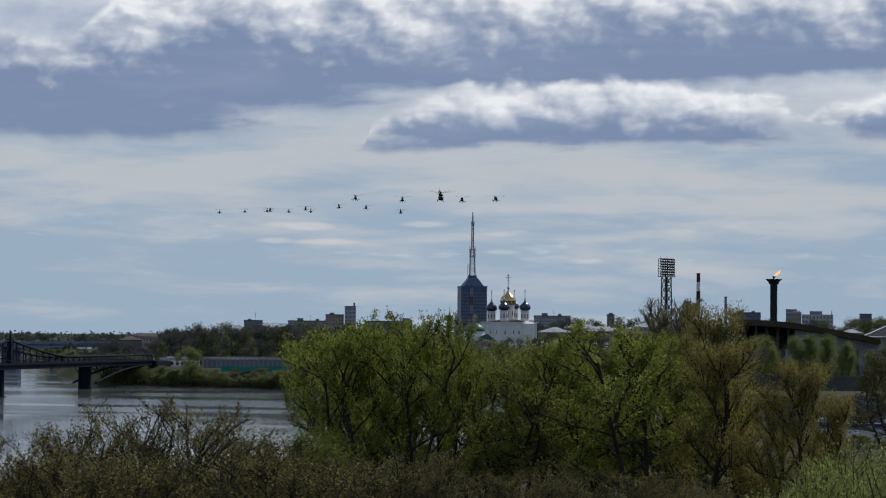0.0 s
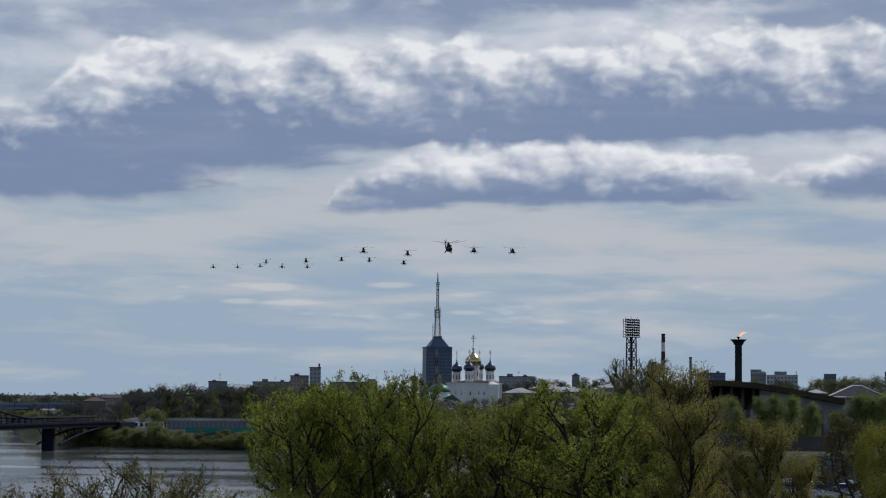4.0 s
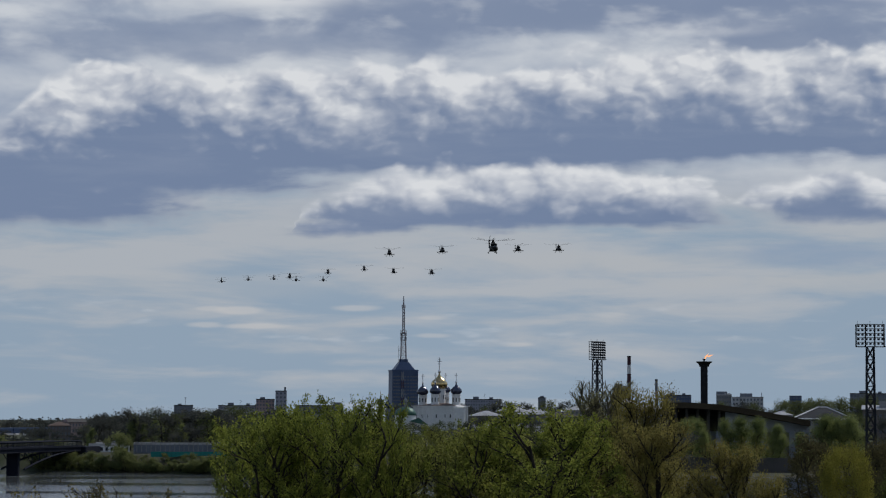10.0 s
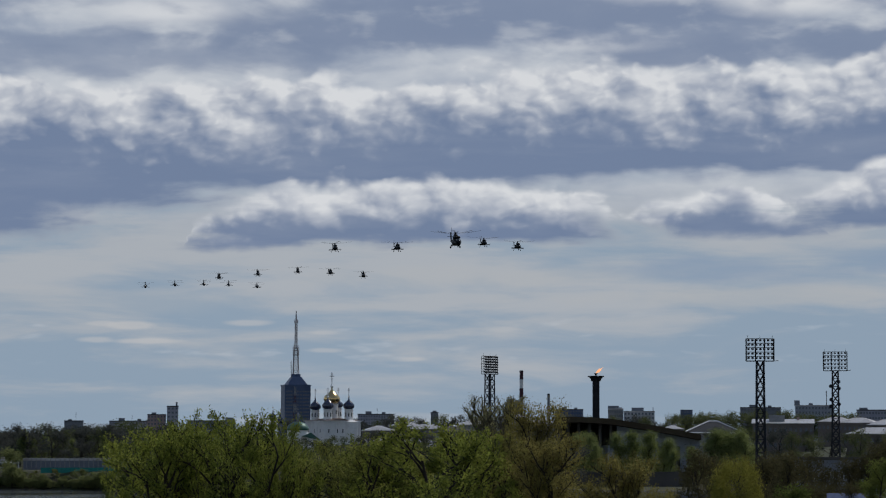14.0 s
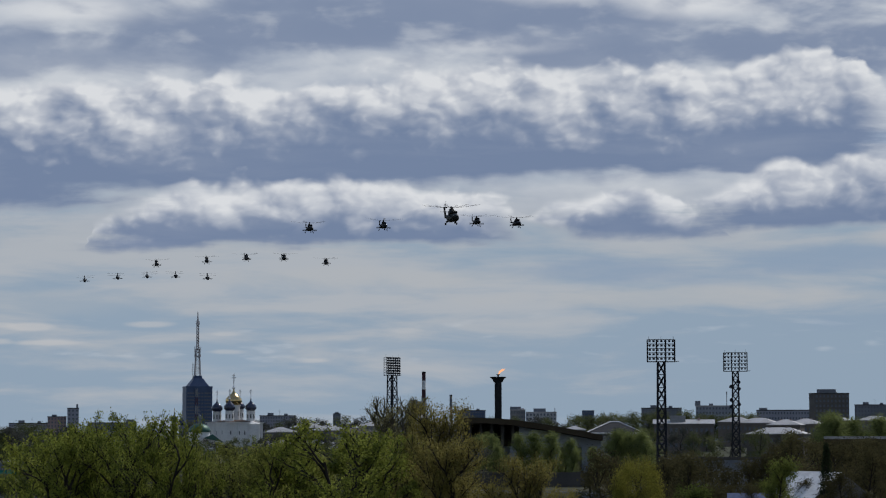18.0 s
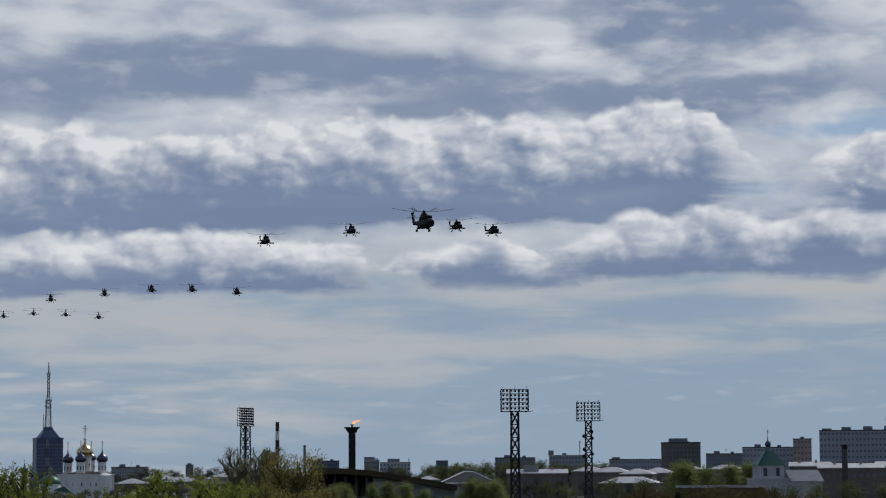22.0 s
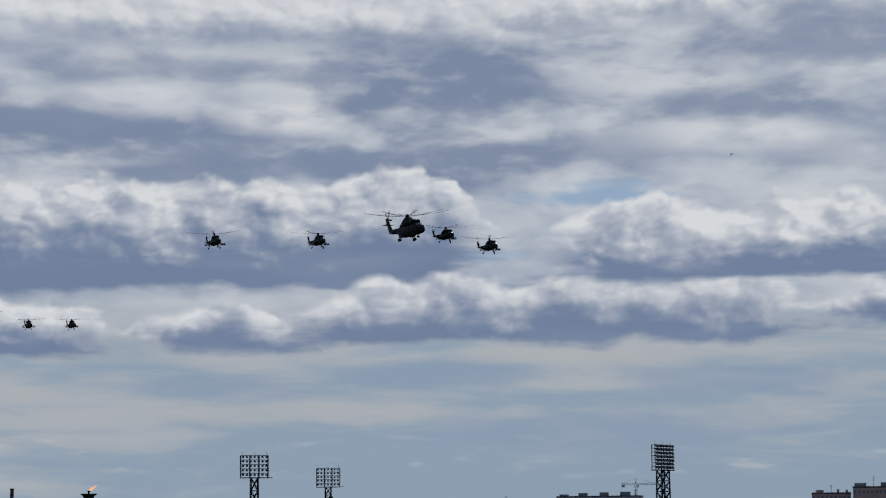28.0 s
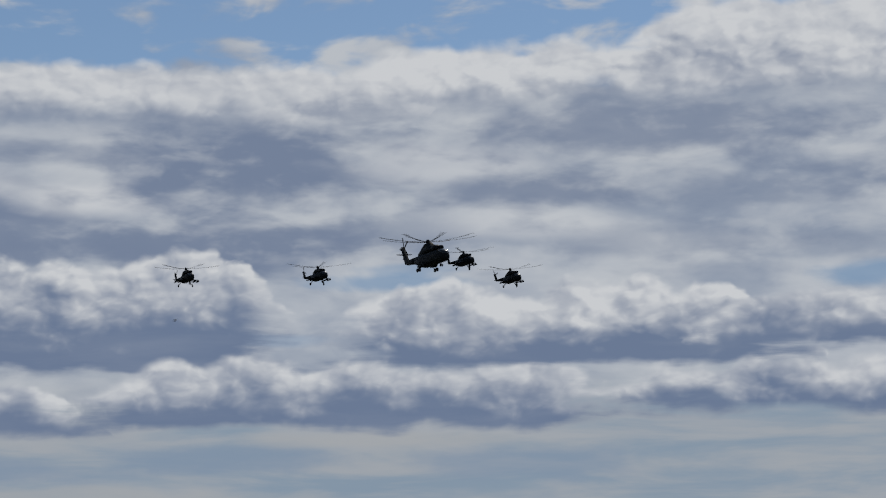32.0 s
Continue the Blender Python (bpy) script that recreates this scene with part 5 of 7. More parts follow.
        part("pier", bm, "blueglass", ob)


def crane():
    d, az = 1750, 13.62
    z0 = land(az, d) - 0.3
    ob = thing("tower_crane", facing(az, d, z0, 0), "tall tower crane above an unfinished block", "crane")
    h = rise(1.24, d) - z0
    bm = bmesh.new()
    for i in range(16):
        a, b = h * i / 16, h * (i + 1) / 16
        for s in ((1, 1), (1, -1), (-1, -1), (-1, 1)):
            rod(bm, (s[0] * 0.8, s[1] * 0.8, a), (s[0] * 0.8, s[1] * 0.8, b), 0.13, n=4)
            rod(bm, (s[0] * 0.8, s[1] * 0.8, a), (-s[1] * 0.8, s[0] * 0.8, b), 0.08, n=4)
    part("tower", bm, "mast", ob)
    bm = bmesh.new()
    for x0, x1 in ((-11, 16),):
        n = 14
        for i in range(n):
            u, v = x0 + (x1 - x0) * i / n, x0 + (x1 - x0) * (i + 1) / n
            for y in (-0.6, 0.6):
                rod(bm, (u, y, h), (v, y, h), 0.12, n=4)
                rod(bm, (u, y, h), ((u + v) / 2, 0, h + 1.2), 0.07, n=4)
                rod(bm, ((u + v) / 2, 0, h + 1.2), (v, y, h), 0.07, n=4)
            rod(bm, (u, 0, h + 1.2), (v, 0, h + 1.2), 0.1, n=4)
    rod(bm, (0, 0, h + 1), (0, 0, h + 5), 0.3, 0.1, n=4)
    rod(bm, (0, 0, h + 5), (15, 0, h + 1.2), 0.05, n=4)
    rod(bm, (0, 0, h + 5), (-10, 0, h + 1.2), 0.05, n=4)
    part("jib", bm, "mast", ob)
    bm = bmesh.new()
    box(bm, -10.8, -8.4, -0.9, 0.9, h - 1.8, h, 0.1)
    part("counterweight", bm, "concrete", ob)
    bm = bmesh.new()
    box(bm, 0.9, 2.3, -0.9, 0.9, h - 2.0, h - 0.1, 0.1)
    part("cab", bm, "white", ob)


def quay():
    """Stone embankment of the small river with a pale parapet, and two moored boats."""
    n = 26
    az = np.linspace(-2.2, 4.3, n)
    pts = [spot(a, curve(a, FAR_SHORE) + 2.0) for a in az]
    for name, z0, z1, t, mat, label in (("embankment_wall", -2.0, 7.0, 0.5, "slate", "dark stone embankment wall along the river"), ("parapet", 7.0, 8.0, 0.35, "concrete", "pale concrete parapet on the embankment")):
        bm = bmesh.new()
        rows_ = []
        for p in pts:
            w = p.normalized()
            rows_.append([bm.verts.new(q) for q in ((p.x - w.x * t, p.y - w.y * t, z0), (p.x - w.x * t, p.y - w.y * t, z1), (p.x + w.x * t, p.y + w.y * t, z1), (p.x + w.x * t, p.y + w.y * t, z0))])
        for p, q in zip(rows_, rows_[1:]):
            for k in range(4):
                bm.faces.new((p[k], q[k], q[(k + 1) % 4], p[(k + 1) % 4]))
        bm.faces.new(rows_[0]), bm.faces.new(rows_[-1])
        tagged(part(name, bm, mat), label, "wall", kind="structure")
    for a, d, s, turn in ((1.35, 645, 1.0, 80), (2.0, 640, 0.8, 95), (2.9, 642, 0.9, 86)):
        ob = thing("moored_boat", facing(a, d, -0.2, turn - 90), "small dark blue motor boat moored at the quay", "boat")
        bm = bmesh.new()
        loft(bm, [(-5 * s, 0.6, 1.0 * s, 0.6 * s), (-2 * s, 0.6, 1.3 * s, 0.75 * s), (2.5 * s, 0.7, 1.1 * s, 0.75 * s), (5.5 * s, 1.0, 0.1, 0.3)], 12)
        part("hull", bm, "blueroof", ob)
        bm = bmesh.new()
        box(bm, -2.5 * s, 1.5 * s, -0.9 * s, 0.9 * s, 1.2 * s, 2.3 * s, 0.12)
        part("cabin", bm, "white", ob)
        bm = bmesh.new()
        loft(bm, [(-5 * s, 1.3 * s, 1.02 * s, 0.08), (2.5 * s, 1.4 * s, 1.12 * s, 0.08), (5.4 * s, 1.5 * s, 0.12, 0.06)], 10)
        part("deck_rim", bm, "white", ob)


quay()
landmark_tower()
cathedral()
belfry()
flames = obelisk()
chimney("striped_chimney", "tall red and white striped brick chimney", -1.845, 2800, 1.26, 2.4, ["slate"] * 5 + ["redpaint", "white", "redpaint"])
chimney("brick_chimney", "slim dark brick chimney", -1.165, 2500, 0.68, 1.5, ["slate", "slate", "brick", "slate"])
chimney("boiler_chimney", "short thick dark chimney by the halls", 12.25, 800, 0.6, 1.0, ["darkroof", "darkroof"])
floodlight(-2.64, 740, 1.62, 52, 7, 7, 7.2, "dark steel stadium floodlight mast seen side-on", wide=2.0)
floodlight(4.10, 600, 2.05, 8, 5, 7, 7.2, "steel lattice stadium mast with a panel of floodlights")
floodlight(5.94, 750, 1.72, -6, 5, 7, 7.6, "steel lattice stadium mast hung with aerial dishes", dishes=True)
floodlight(14.30, 530, 2.22, 55, 7, 8, 7.2, "dark steel stadium floodlight mast with crowded lamps", wide=1.9)
curved_hall()
bridges()
crane()


# ---- trees ----
def grow(seed, height, spread, limbs, forks, bare_trunk=0.25, upright=0.5, gnarl=0.25, stems=1, splay=0.0):
    """Limb segments and twig ends of one tree, metres."""
    rng = random.Random(seed)
    segs, ends = [], []

    def shoot(p, way, length, r, level):
        n = 5 if level == 0 else (4 if level == 1 else 3)
        pts = [p]
        w = way.copy()
        for i in range(n):
            w = (w + Vector((rng.gauss(0, gnarl), rng.gauss(0, gnarl), rng.gauss(0, gnarl * 0.6) + 0.06 * upright)) * (0.5 if level == 0 else 0.8)).normalized()
            q = pts[-1] + w * (length / n)
            segs.append((pts[-1], q, r * (1 - 0.62 * i / n), r * (1 - 0.62 * (i + 1) / n)))
            pts.append(q)
        if level == 3:
            ends.append((pts[1], pts[-1]))
            return
        if level == 2:
            ends.append((pts[1], pts[-1]))
        count = limbs if level == 0 else forks
        for k in range(count):
            u = (bare_trunk + (1 - bare_trunk) * (k + rng.random()) / count) if level == 0 else 0.25 + 0.75 * (k + rng.random()) / count
            x = u * n
            i = min(n - 1, int(x))
            at = pts[i].lerp(pts[i + 1], x - i)
            a = rng.uniform(0, 2 * math.pi) if level else 2.4 * k + rng.uniform(-0.4, 0.4)
            side = Vector((math.cos(a), math.sin(a), 0))
            if level == 0:
                tilt = 0.75 - 0.55 * u + rng.uniform(-0.12, 0.12)
                go = (side * (0.75 + 0.5 * tilt + rng.uniform(-0.25, 0.35)) + Vector((0, 0, 0.30 + (0.55 + upright) * u * u))).normalized()
                size = spread * (0.62 + 1.1 * u - 1.22 * u * u) * rng.uniform(0.75, 1.15)
            else:
                go = (w * 0.8 + side * 0.75 + Vector((0, 0, 0.25 + 0.4 * upright))).normalized()
                size = length * rng.uniform(0.42, 0.62)
            shoot(at, go, size, r * (0.42 if level == 0 else 0.5), level + 1)

    for k in range(stems):
        a = 2 * math.pi * (k + rng.uniform(-0.2, 0.2)) / stems
        out = splay * rng.uniform(0.6, 1.25)
        lean = Vector((rng.gauss(0, 0.05) + out * math.cos(a), rng.gauss(0, 0.05) + out * math.sin(a), 1)).normalized()
        foot = Vector((math.cos(a), math.sin(a), 0)) * (0.0 if stems == 1 else 0.35)
        shoot(foot, lean, height * rng.uniform(0.76, 0.84), height * (0.018 if stems == 1 else 0.0135), 0)
    return segs, ends


def limb_mesh(name, segs, thin=0.0, mat="bark"):
    verts, faces = [], []
    for a, b, r0, r1 in segs:
        if r0 < thin:
            continue
        k = 5 if r0 > 0.06 else 3
        axis = (b - a).normalized()
        u = axis.orthogonal().normalized()
        v = axis.cross(u)
        base = len(verts)
        for c, r in ((a, max(r0, 0.018)), (b, max(r1, 0.014))):
            for i in range(k):
                t = 2 * math.pi * i / k
                verts.append(c + (u * math.cos(t) + v * math.sin(t)) * r)
        for i in range(k):
            faces.append((base + i, base + (i + 1) % k, base + k + (i + 1) % k, base + k + i))
    me = bpy.data.meshes.new(name)
    me.from_pydata(verts, [], faces)
    me.materials.append(MAT[mat])
    return me


def leaf_mesh(name, ends, per, size, cloudy, mat, seed):
    """Many small folded leaves scattered along the twigs."""
    rng = np.random.default_rng(seed)
    a = np.array([e[0][:] for e in ends])
    b = np.array([e[1][:] for e in ends])
    share = np.maximum(1, (per * (0.35 + 1.3 * rng.random(len(ends)) ** 1.2)).astype(int))
    idx = np.repeat(np.arange(len(ends)), share)
    n = len(idx)
    t = rng.random((n, 1)) ** 0.7
    c = a[idx] * (1 - t) + b[idx] * t + rng.normal(0, 1, (n, 3)) * cloudy
    u = rng.normal(0, 1, (n, 3))
    u /= np.linalg.norm(u, axis=1, keepdims=True)
    w = rng.normal(0, 1, (n, 3))
    v = np.cross(u, w)
    v /= np.linalg.norm(v, axis=1, keepdims=True)
    s = size * rng.uniform(0.55, 1.3, (n, 1))
    pts = np.stack([c - u * s, c + v * s * 0.55, c + u * s, c - v * s * 0.55], 1).reshape(-1, 3)
    me = bpy.data.meshes.new(name)
    me.vertices.add(n * 4)
    me.vertices.foreach_set("co", pts.ravel())
    me.loops.add(n * 4)
    me.loops.foreach_set("vertex_index", np.arange(n * 4))
    me.polygons.add(n)
    me.polygons.foreach_set("loop_start", np.arange(0, n * 4, 4))
    me.update(calc_edges=True)
    me.materials.append(MAT[mat])
    return me


def tree(name, label, segs, ends, per, size, cloudy, mat, seed, thin=0.0):
    ob = tagged(new(name), label, "tree")
    crest = float(np.percentile([e[1].z for e in ends], 97))
    ends, segs = [e for e in ends if e[1].z < crest], [g for g in segs if g[1].z < crest]
    for what, me in (("trunk", limb_mesh("trunk", segs, thin, "pale_twig" if seed == 15 else "twig" if seed in (6, 7) else "bark")), ("crown", leaf_mesh("crown", ends, per, size, cloudy, mat, seed))):
        p = new(what, me)
        p.parent = ob
    return ob


PROTO = {}


def tree_kind(kind):
    """The first tree of a kind, built where it will stand."""
    if kind == "poplar_a":
        s, e = grow(3, 20, 7.0, 9, 4, 0.3, 0.2, 0.28, 3, 0.24)
        return tree("leafy_tree", "broad many-stemmed tree in fresh yellow-green spring leaf", s, e, 42, 0.112, 0.21, "leaf", 1)
    if kind == "poplar_b":
        s, e = grow(8, 20, 6.8, 13, 4, 0.28, 0.25, 0.28, 2, 0.2)
        return tree("leafy_tree", "tall branching tree in yellow-green spring leaf", s, e, 42, 0.112, 0.21, "leaf", 2)
    if kind == "poplar_c":
        s, e = grow(21, 19, 7.0, 8, 4, 0.26, 0.1, 0.3, 3, 0.22)
        return tree("leafy_tree", "spreading tree with dark limbs and young leaves", s, e, 42, 0.112, 0.21, "leaf", 3)
    if kind == "poplar_d":
        s, e = grow(27, 18, 6.6, 9, 4, 0.24, 0.15, 0.3, 3, 0.24)
        return tree("leafy_tree", "spreading tree in dull olive-green young leaf", s, e, 40, 0.11, 0.21, "leaf_mid", 20)
    if kind == "brown_a":
        s, e = grow(5, 20, 6.4, 17, 5, 0.2, 1.0)
        return tree("budding_tree", "tall slender tree with brownish budding leaves", s, e, 40, 0.088, 0.28, "leaf_brown", 4)
    if kind == "brown_b":
        s, e = grow(15, 17, 5.6, 15, 5, 0.2, 0.9)
        return tree("budding_tree", "tree with coppery olive spring buds", s, e, 60, 0.088, 0.32, "leaf_brown", 5)
    if kind == "bare_a":
        s, e = grow(31, 14, 7.0, 11, 5, 0.12, 1.2, 0.3)
        return tree("bare_tree", "nearly bare tree with thin upright twigs and buds", s, e, 15, 0.088, 0.16, "leaf_olive", 6)
    if kind == "bare_b":
        s, e = grow(37, 14, 7.6, 12, 5, 0.1, 1.0, 0.35)
        return tree("bare_tree", "twiggy tree with sparse olive buds", s, e, 18, 0.088, 0.17, "leaf_olive", 7)
    if kind == "bud":
        s, e = grow(17, 20, 4.6, 16, 5, 0.3, 1.3, 0.2)
        return tree("budding_tree", "slender twiggy tree with pale olive buds", s, e, 44, 0.042, 0.16, "leaf_twiggy", 15)
    if kind == "shrub":
        s, e = grow(43, 7, 4.4, 9, 4, 0.05, 0.9, 0.25, 2, 0.3)
        return tree("leafy_shrub", "fresh pale yellow-green shrub on the near bank", s, e, 40, 0.066, 0.22, "leaf_fresh", 16)
    if kind == "bush":
        s, e = grow(41, 9, 5.5, 12, 5, 0.05, 0.6)
        return tree("green_bush", "dense fresh green bush", s, e, 70, 0.075, 0.32, "leaf_bush", 8)
    if kind == "mid":
        s, e = grow(51, 15, 5.2, 9, 3, 0.12, 0.6)
        return tree("riverside_tree", "rounded green tree in young leaf", s, e, 60, 0.22, 0.75, "leaf_deep", 9, 0.03)
    if kind == "mid_pop":
        s, e = grow(56, 16, 3.6, 13, 3, 0.06, 1.5)
        return tree("riverside_poplar", "pale grey-green poplar in young leaf", s, e, 84, 0.15, 0.75, "leaf_pale", 17, 0.03)
    if kind == "mid_gold":
        s, e = grow(52, 11, 3.6, 11, 3, 0.08, 0.2)
        rng = random.Random(52)
        e = []
        for k in range(210):
            w = Vector((rng.gauss(0, 1), rng.gauss(0, 1), rng.gauss(0, 1))).normalized()
            p = Vector((w.x * 4.4, w.y * 4.4, 7.4 + w.z * 4.3)) + w * rng.uniform(-0.7, 0.25)
            e.append((p - w * 1.0, p))
        return tree("round_tree", "round golden-green tree on the bank", s, e, 110, 0.11, 0.45, "leaf_gold", 10, 0.03)
    if kind == "mid_brown":
        s, e = grow(53, 14, 5.5, 9, 3, 0.1, 0.7)
        return tree("riverside_tree", "brownish budding tree in a thicket", s, e, 34, 0.2, 0.6, "leaf_dun", 11, 0.03)
    if kind == "spruce":
        rng = random.Random(61)
        s = [(Vector((0, 0, 0)), Vector((0, 0, 13.6)), 0.22, 0.03)]
        e = []
        for k in range(230):
            z = 1.2 + 12.2 * (k / 230) ** 0.85
            r = 0.25 + (13.6 - z) * 0.2 * rng.uniform(0.75, 1.1)
            a = 2.4 * k
            at, out = Vector((0, 0, z)), Vector((math.cos(a) * r, math.sin(a) * r, z - 0.28 * r))
            s.append((at, out, 0.05, 0.02))
            e.append((at.lerp(out, 0.25), out))
        return tree("spruce", "dark slender spruce among the bare trees", s, e, 34, 0.13, 0.14, "leaf_spruce", 19)
    if kind == "bank_bush":
        s, e = grow(58, 9, 4.6, 10, 3, 0.05, 0.4)
        return tree("bank_bush", "green bush in young leaf on the river bank", s, e, 28, 0.29, 0.6, "leaf_bank", 18, 0.03)
    if kind == "far":
        s, e = grow(54, 15, 6.0, 8, 3, 0.1, 0.6)
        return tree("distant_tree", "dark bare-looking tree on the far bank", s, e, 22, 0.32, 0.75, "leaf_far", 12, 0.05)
    s, e = grow(55, 15, 6.0, 8, 3, 0.08, 0.6)
    return tree("distant_tree", "dull green tree on the far side", s, e, 30, 0.28, 0.9, "leaf_dull", 13, 0.05)


HEIGHT = {}


def plant(kind, az, d, el, wide=1.0, turn=0.0):
    """A tree whose top stands el above the horizon at a bearing and distance."""
    z = max(0.4, land(az, d) - 0.2)
    first = kind not in PROTO
    if first:
        PROTO[kind] = tree_kind(kind)
        leaves = PROTO[kind].children[1].data.vertices
        co = np.empty(len(leaves) * 3)
        leaves.foreach_get("co", co)
        HEIGHT[kind] = float(np.percentile(co[2::3], 99.7))
    s = max(0.2, (rise(el, d) - z) / HEIGHT[kind])
    p = spot(az, d, z)
    m = Matrix.LocRotScale(p, Euler((0, 0, radians(turn))), (s * wide, s * wide, s))
    c = PROTO[kind] if first else copy_thing(PROTO[kind], Matrix.Identity(4))
    c.matrix_basis = m


def grove(name, label, rows_):
    """Far trees that nobody could count, joined into one object."""
    co, quads, which, base = [], [], [], 0
    for kind, az, d, el, wide, turn in rows_:
        z = max(0.4, land(az, d) - 0.2)
        s = max(0.2, (rise(el, d) - z) / HEIGHT[kind])
        m = Matrix.LocRotScale(spot(az, d, z), Euler((0, 0, radians(turn))), (s * wide, s * wide, s))
        for slot, child in enumerate(PROTO[kind].children):
            me = child.data
            v = np.empty(len(me.vertices) * 3)
            me.vertices.foreach_get("co", v)
            k = np.empty(len(me.loops), dtype=int)
            me.loops.foreach_get("vertex_index", k)
            co.append(v.reshape(-1, 3) @ np.array(m.to_3x3()).T + np.array(m.translation))
            quads.append(k.reshape(-1, 4) + base)
            which.append(np.full(len(k) // 4, slot + (0 if kind == "far" else 2)))
            base += len(me.vertices)
    me = bpy.data.meshes.new(name)
    me.from_pydata(np.concatenate(co).tolist(), [], np.concatenate(quads).tolist())
    for kind in ("far", "far_green"):
        for child in PROTO[kind].children:
            me.materials.append(child.data.materials[0])
    me.polygons.foreach_set("material_index", np.concatenate(which))
    tagged(new(name, me), label, "woods", kind="stuff")


def woods():
    P = plant
    # the row of large trees on the near bank
    P("poplar_c", -10.5, 205, -0.32, 0.8, 120)
    P("poplar_b", -10.7, 214, -0.6, 0.75, 20)
    P("poplar_b", -9.75, 212, -0.08, 1.0, 210)
    P("poplar_a", -8.95, 203, 0.2, 0.66, 100)
    P("poplar_c", -8.25, 207, -0.42, 0.55, 10)
    P("poplar_b", -7.5, 220, -0.78, 0.7, 320)
    P("poplar_a", -10.3, 222, -0.28, 0.95, 280)
    P("poplar_c", -9.3, 224, -0.05, 0.9, 190)
    P("poplar_d", -6.95, 226, -0.56, 0.9, 40)
    P("poplar_d", -6.0, 224, -0.58, 0.9, 75)
    P("poplar_d", -6.5, 208, -0.62, 0.9, 140)
    P("poplar_a", -5.5, 215, -0.52, 1.0, 15)
    P("poplar_d", -4.35, 225, -0.62, 0.9, 70)
    P("poplar_b", -3.7, 212, -0.25, 0.9, 155)
    P("poplar_b", -3.05, 200, -0.02, 1.15, 55)
    P("poplar_a", -2.75, 222, -0.38, 0.75, 250)
    P("bud", -3.1, 240, 0.62, 1.25, 70)
    P("bud", -2.5, 245, 0.36, 1.1, 190)
    P("brown_b", -1.48, 212, 0.44, 0.68, 30)
    P("brown_a", -2.1, 218, 0.1, 0.8, 130)
    P("brown_b", -1.35, 197, -0.45, 0.85, 230)
    P("brown_b", -0.85, 205, -1.35, 0.9, 90)
    P("brown_b", 0.6, 190, -0.92, 0.78, 10)
    P("brown_b", 0.25, 196, -1.5, 0.9, 210)
    P("brown_a", -0.15, 208, -1.75, 1.1, 190)
    P("brown_b", 1.2, 186, -1.75, 0.8, 290)
    # lower growth in front
    for i, (a, e, w) in enumerate(((-20.6, -2.95, 1.2), (-19.7, -2.85, 1.0), (-18.9, -3.05, 1.2), (-18.1, -2.75, 1.0), (-17.3, -2.8, 1.1), (-16.7, -2.5, 0.9), (-15.9, -2.45, 1.1), (-15.2, -1.98, 1.0), (-14.6, -2.05, 1.1), (-14.0, -2.7, 1.0), (-13.3, -3.05, 1.2), (-12.6, -3.15, 1.1))):
        rng = random.Random(700 + i)
        P(("bare_a", "bare_b")[i % 2], a, rng.uniform(140, 165), e, w, 67 * i)
    for i in range(22):
        rng = random.Random(740 + i)
        P(("bare_b", "bare_a", "bare_b")[i % 3], -21.0 + 0.42 * i, rng.uniform(120, 140), rng.uniform(-3.8, -3.2), 1.2, 29 * i)
    for i in range(24):
        rng = random.Random(800 + i)
        a = -12.2 + 0.5 * i
        P(("bare_b", "bare_a")[i % 2], a, rng.uniform(150, 180), curve(a, [(-12, -3.3), (-10.5, -3.75), (-8.8, -3.7), (-8.2, -3.25), (-7.6, -3.7), (-3, -4.0), (-1, -3.8)]) - rng.uniform(-0.4, 0.25), 1.15, 51 * i)
    for i in range(16):
        rng = random.Random(770 + i)
        P(("bare_b", "bush", "bare_a")[i % 3], -11.2 + 0.66 * i, rng.uniform(228, 250), rng.uniform(-3.15, -2.85), 1.2, 83 * i)
    P("bush", -12.35, 170, -2.9, 1.0, 30)
    P("bush", -11.75, 168, -3.35, 1.1, 130)
    for i in range(12):
        rng = random.Random(840 + i)
        a = 0.3 + 0.27 * i
        P("shrub", a, rng.uniform(120, 140), curve(a, [(0.0, -4.3), (1.7, -4.05), (2.3, -3.1), (2.8, -2.85), (3.6, -2.95)]) - rng.uniform(0, 0.2), 0.7, 77 * i)
    for i in range(12):
        rng = random.Random(870 + i)
        P("bank_bush", 0.4 + 0.27 * i, rng.uniform(470, 550), rng.uniform(-2.95, -2.72), 1.2, 61 * i)
    # by the hall and along the small river
    for i, (a, dd, e, w) in enumerate(((-0.62, 765, -0.42, 0.75), (-0.3, 770, -0.36, 0.7), (-0.02, 762, -0.40, 0.7), (0.14, 758, -0.62, 0.6), (0.72, 765, -0.38, 0.7), (1.02, 770, -0.33, 0.8), (1.3, 765, -0.34, 0.8), (1.66, 760, -0.5, 0.8), (1.8, 755, -0.75, 0.7), (2.8, 770, -0.3, 0.8), (3.1, 775, -0.27, 0.8), (3.45, 770, -0.36, 0.8), (3.85, 770, -0.3, 0.8), (2.55, 750, -0.7, 0.8))):
        P("mid_pop", a, dd, e, 1.45 * w, 40 * i)
    P("mid_gold", 3.5, 400, -1.12, 0.56, 0)
    P("mid", 7.1, 400, -1.08, 0.75, 0)
    P("mid_brown", 8.75, 430, -1.2, 1.0, 0)
    P("spruce", 8.14, 445, -0.55, 0.8, 0)
    THICKET = [(2.4, -1.2), (2.8, -0.75), (3.5, -1.0), (4.3, -0.95), (4.9, -0.77), (6.0, -0.98), (7.0, -0.7), (7.7, -0.32), (8.2, -0.52), (9.1, -0.5), (10.5, -0.68), (12.5, -0.8)]
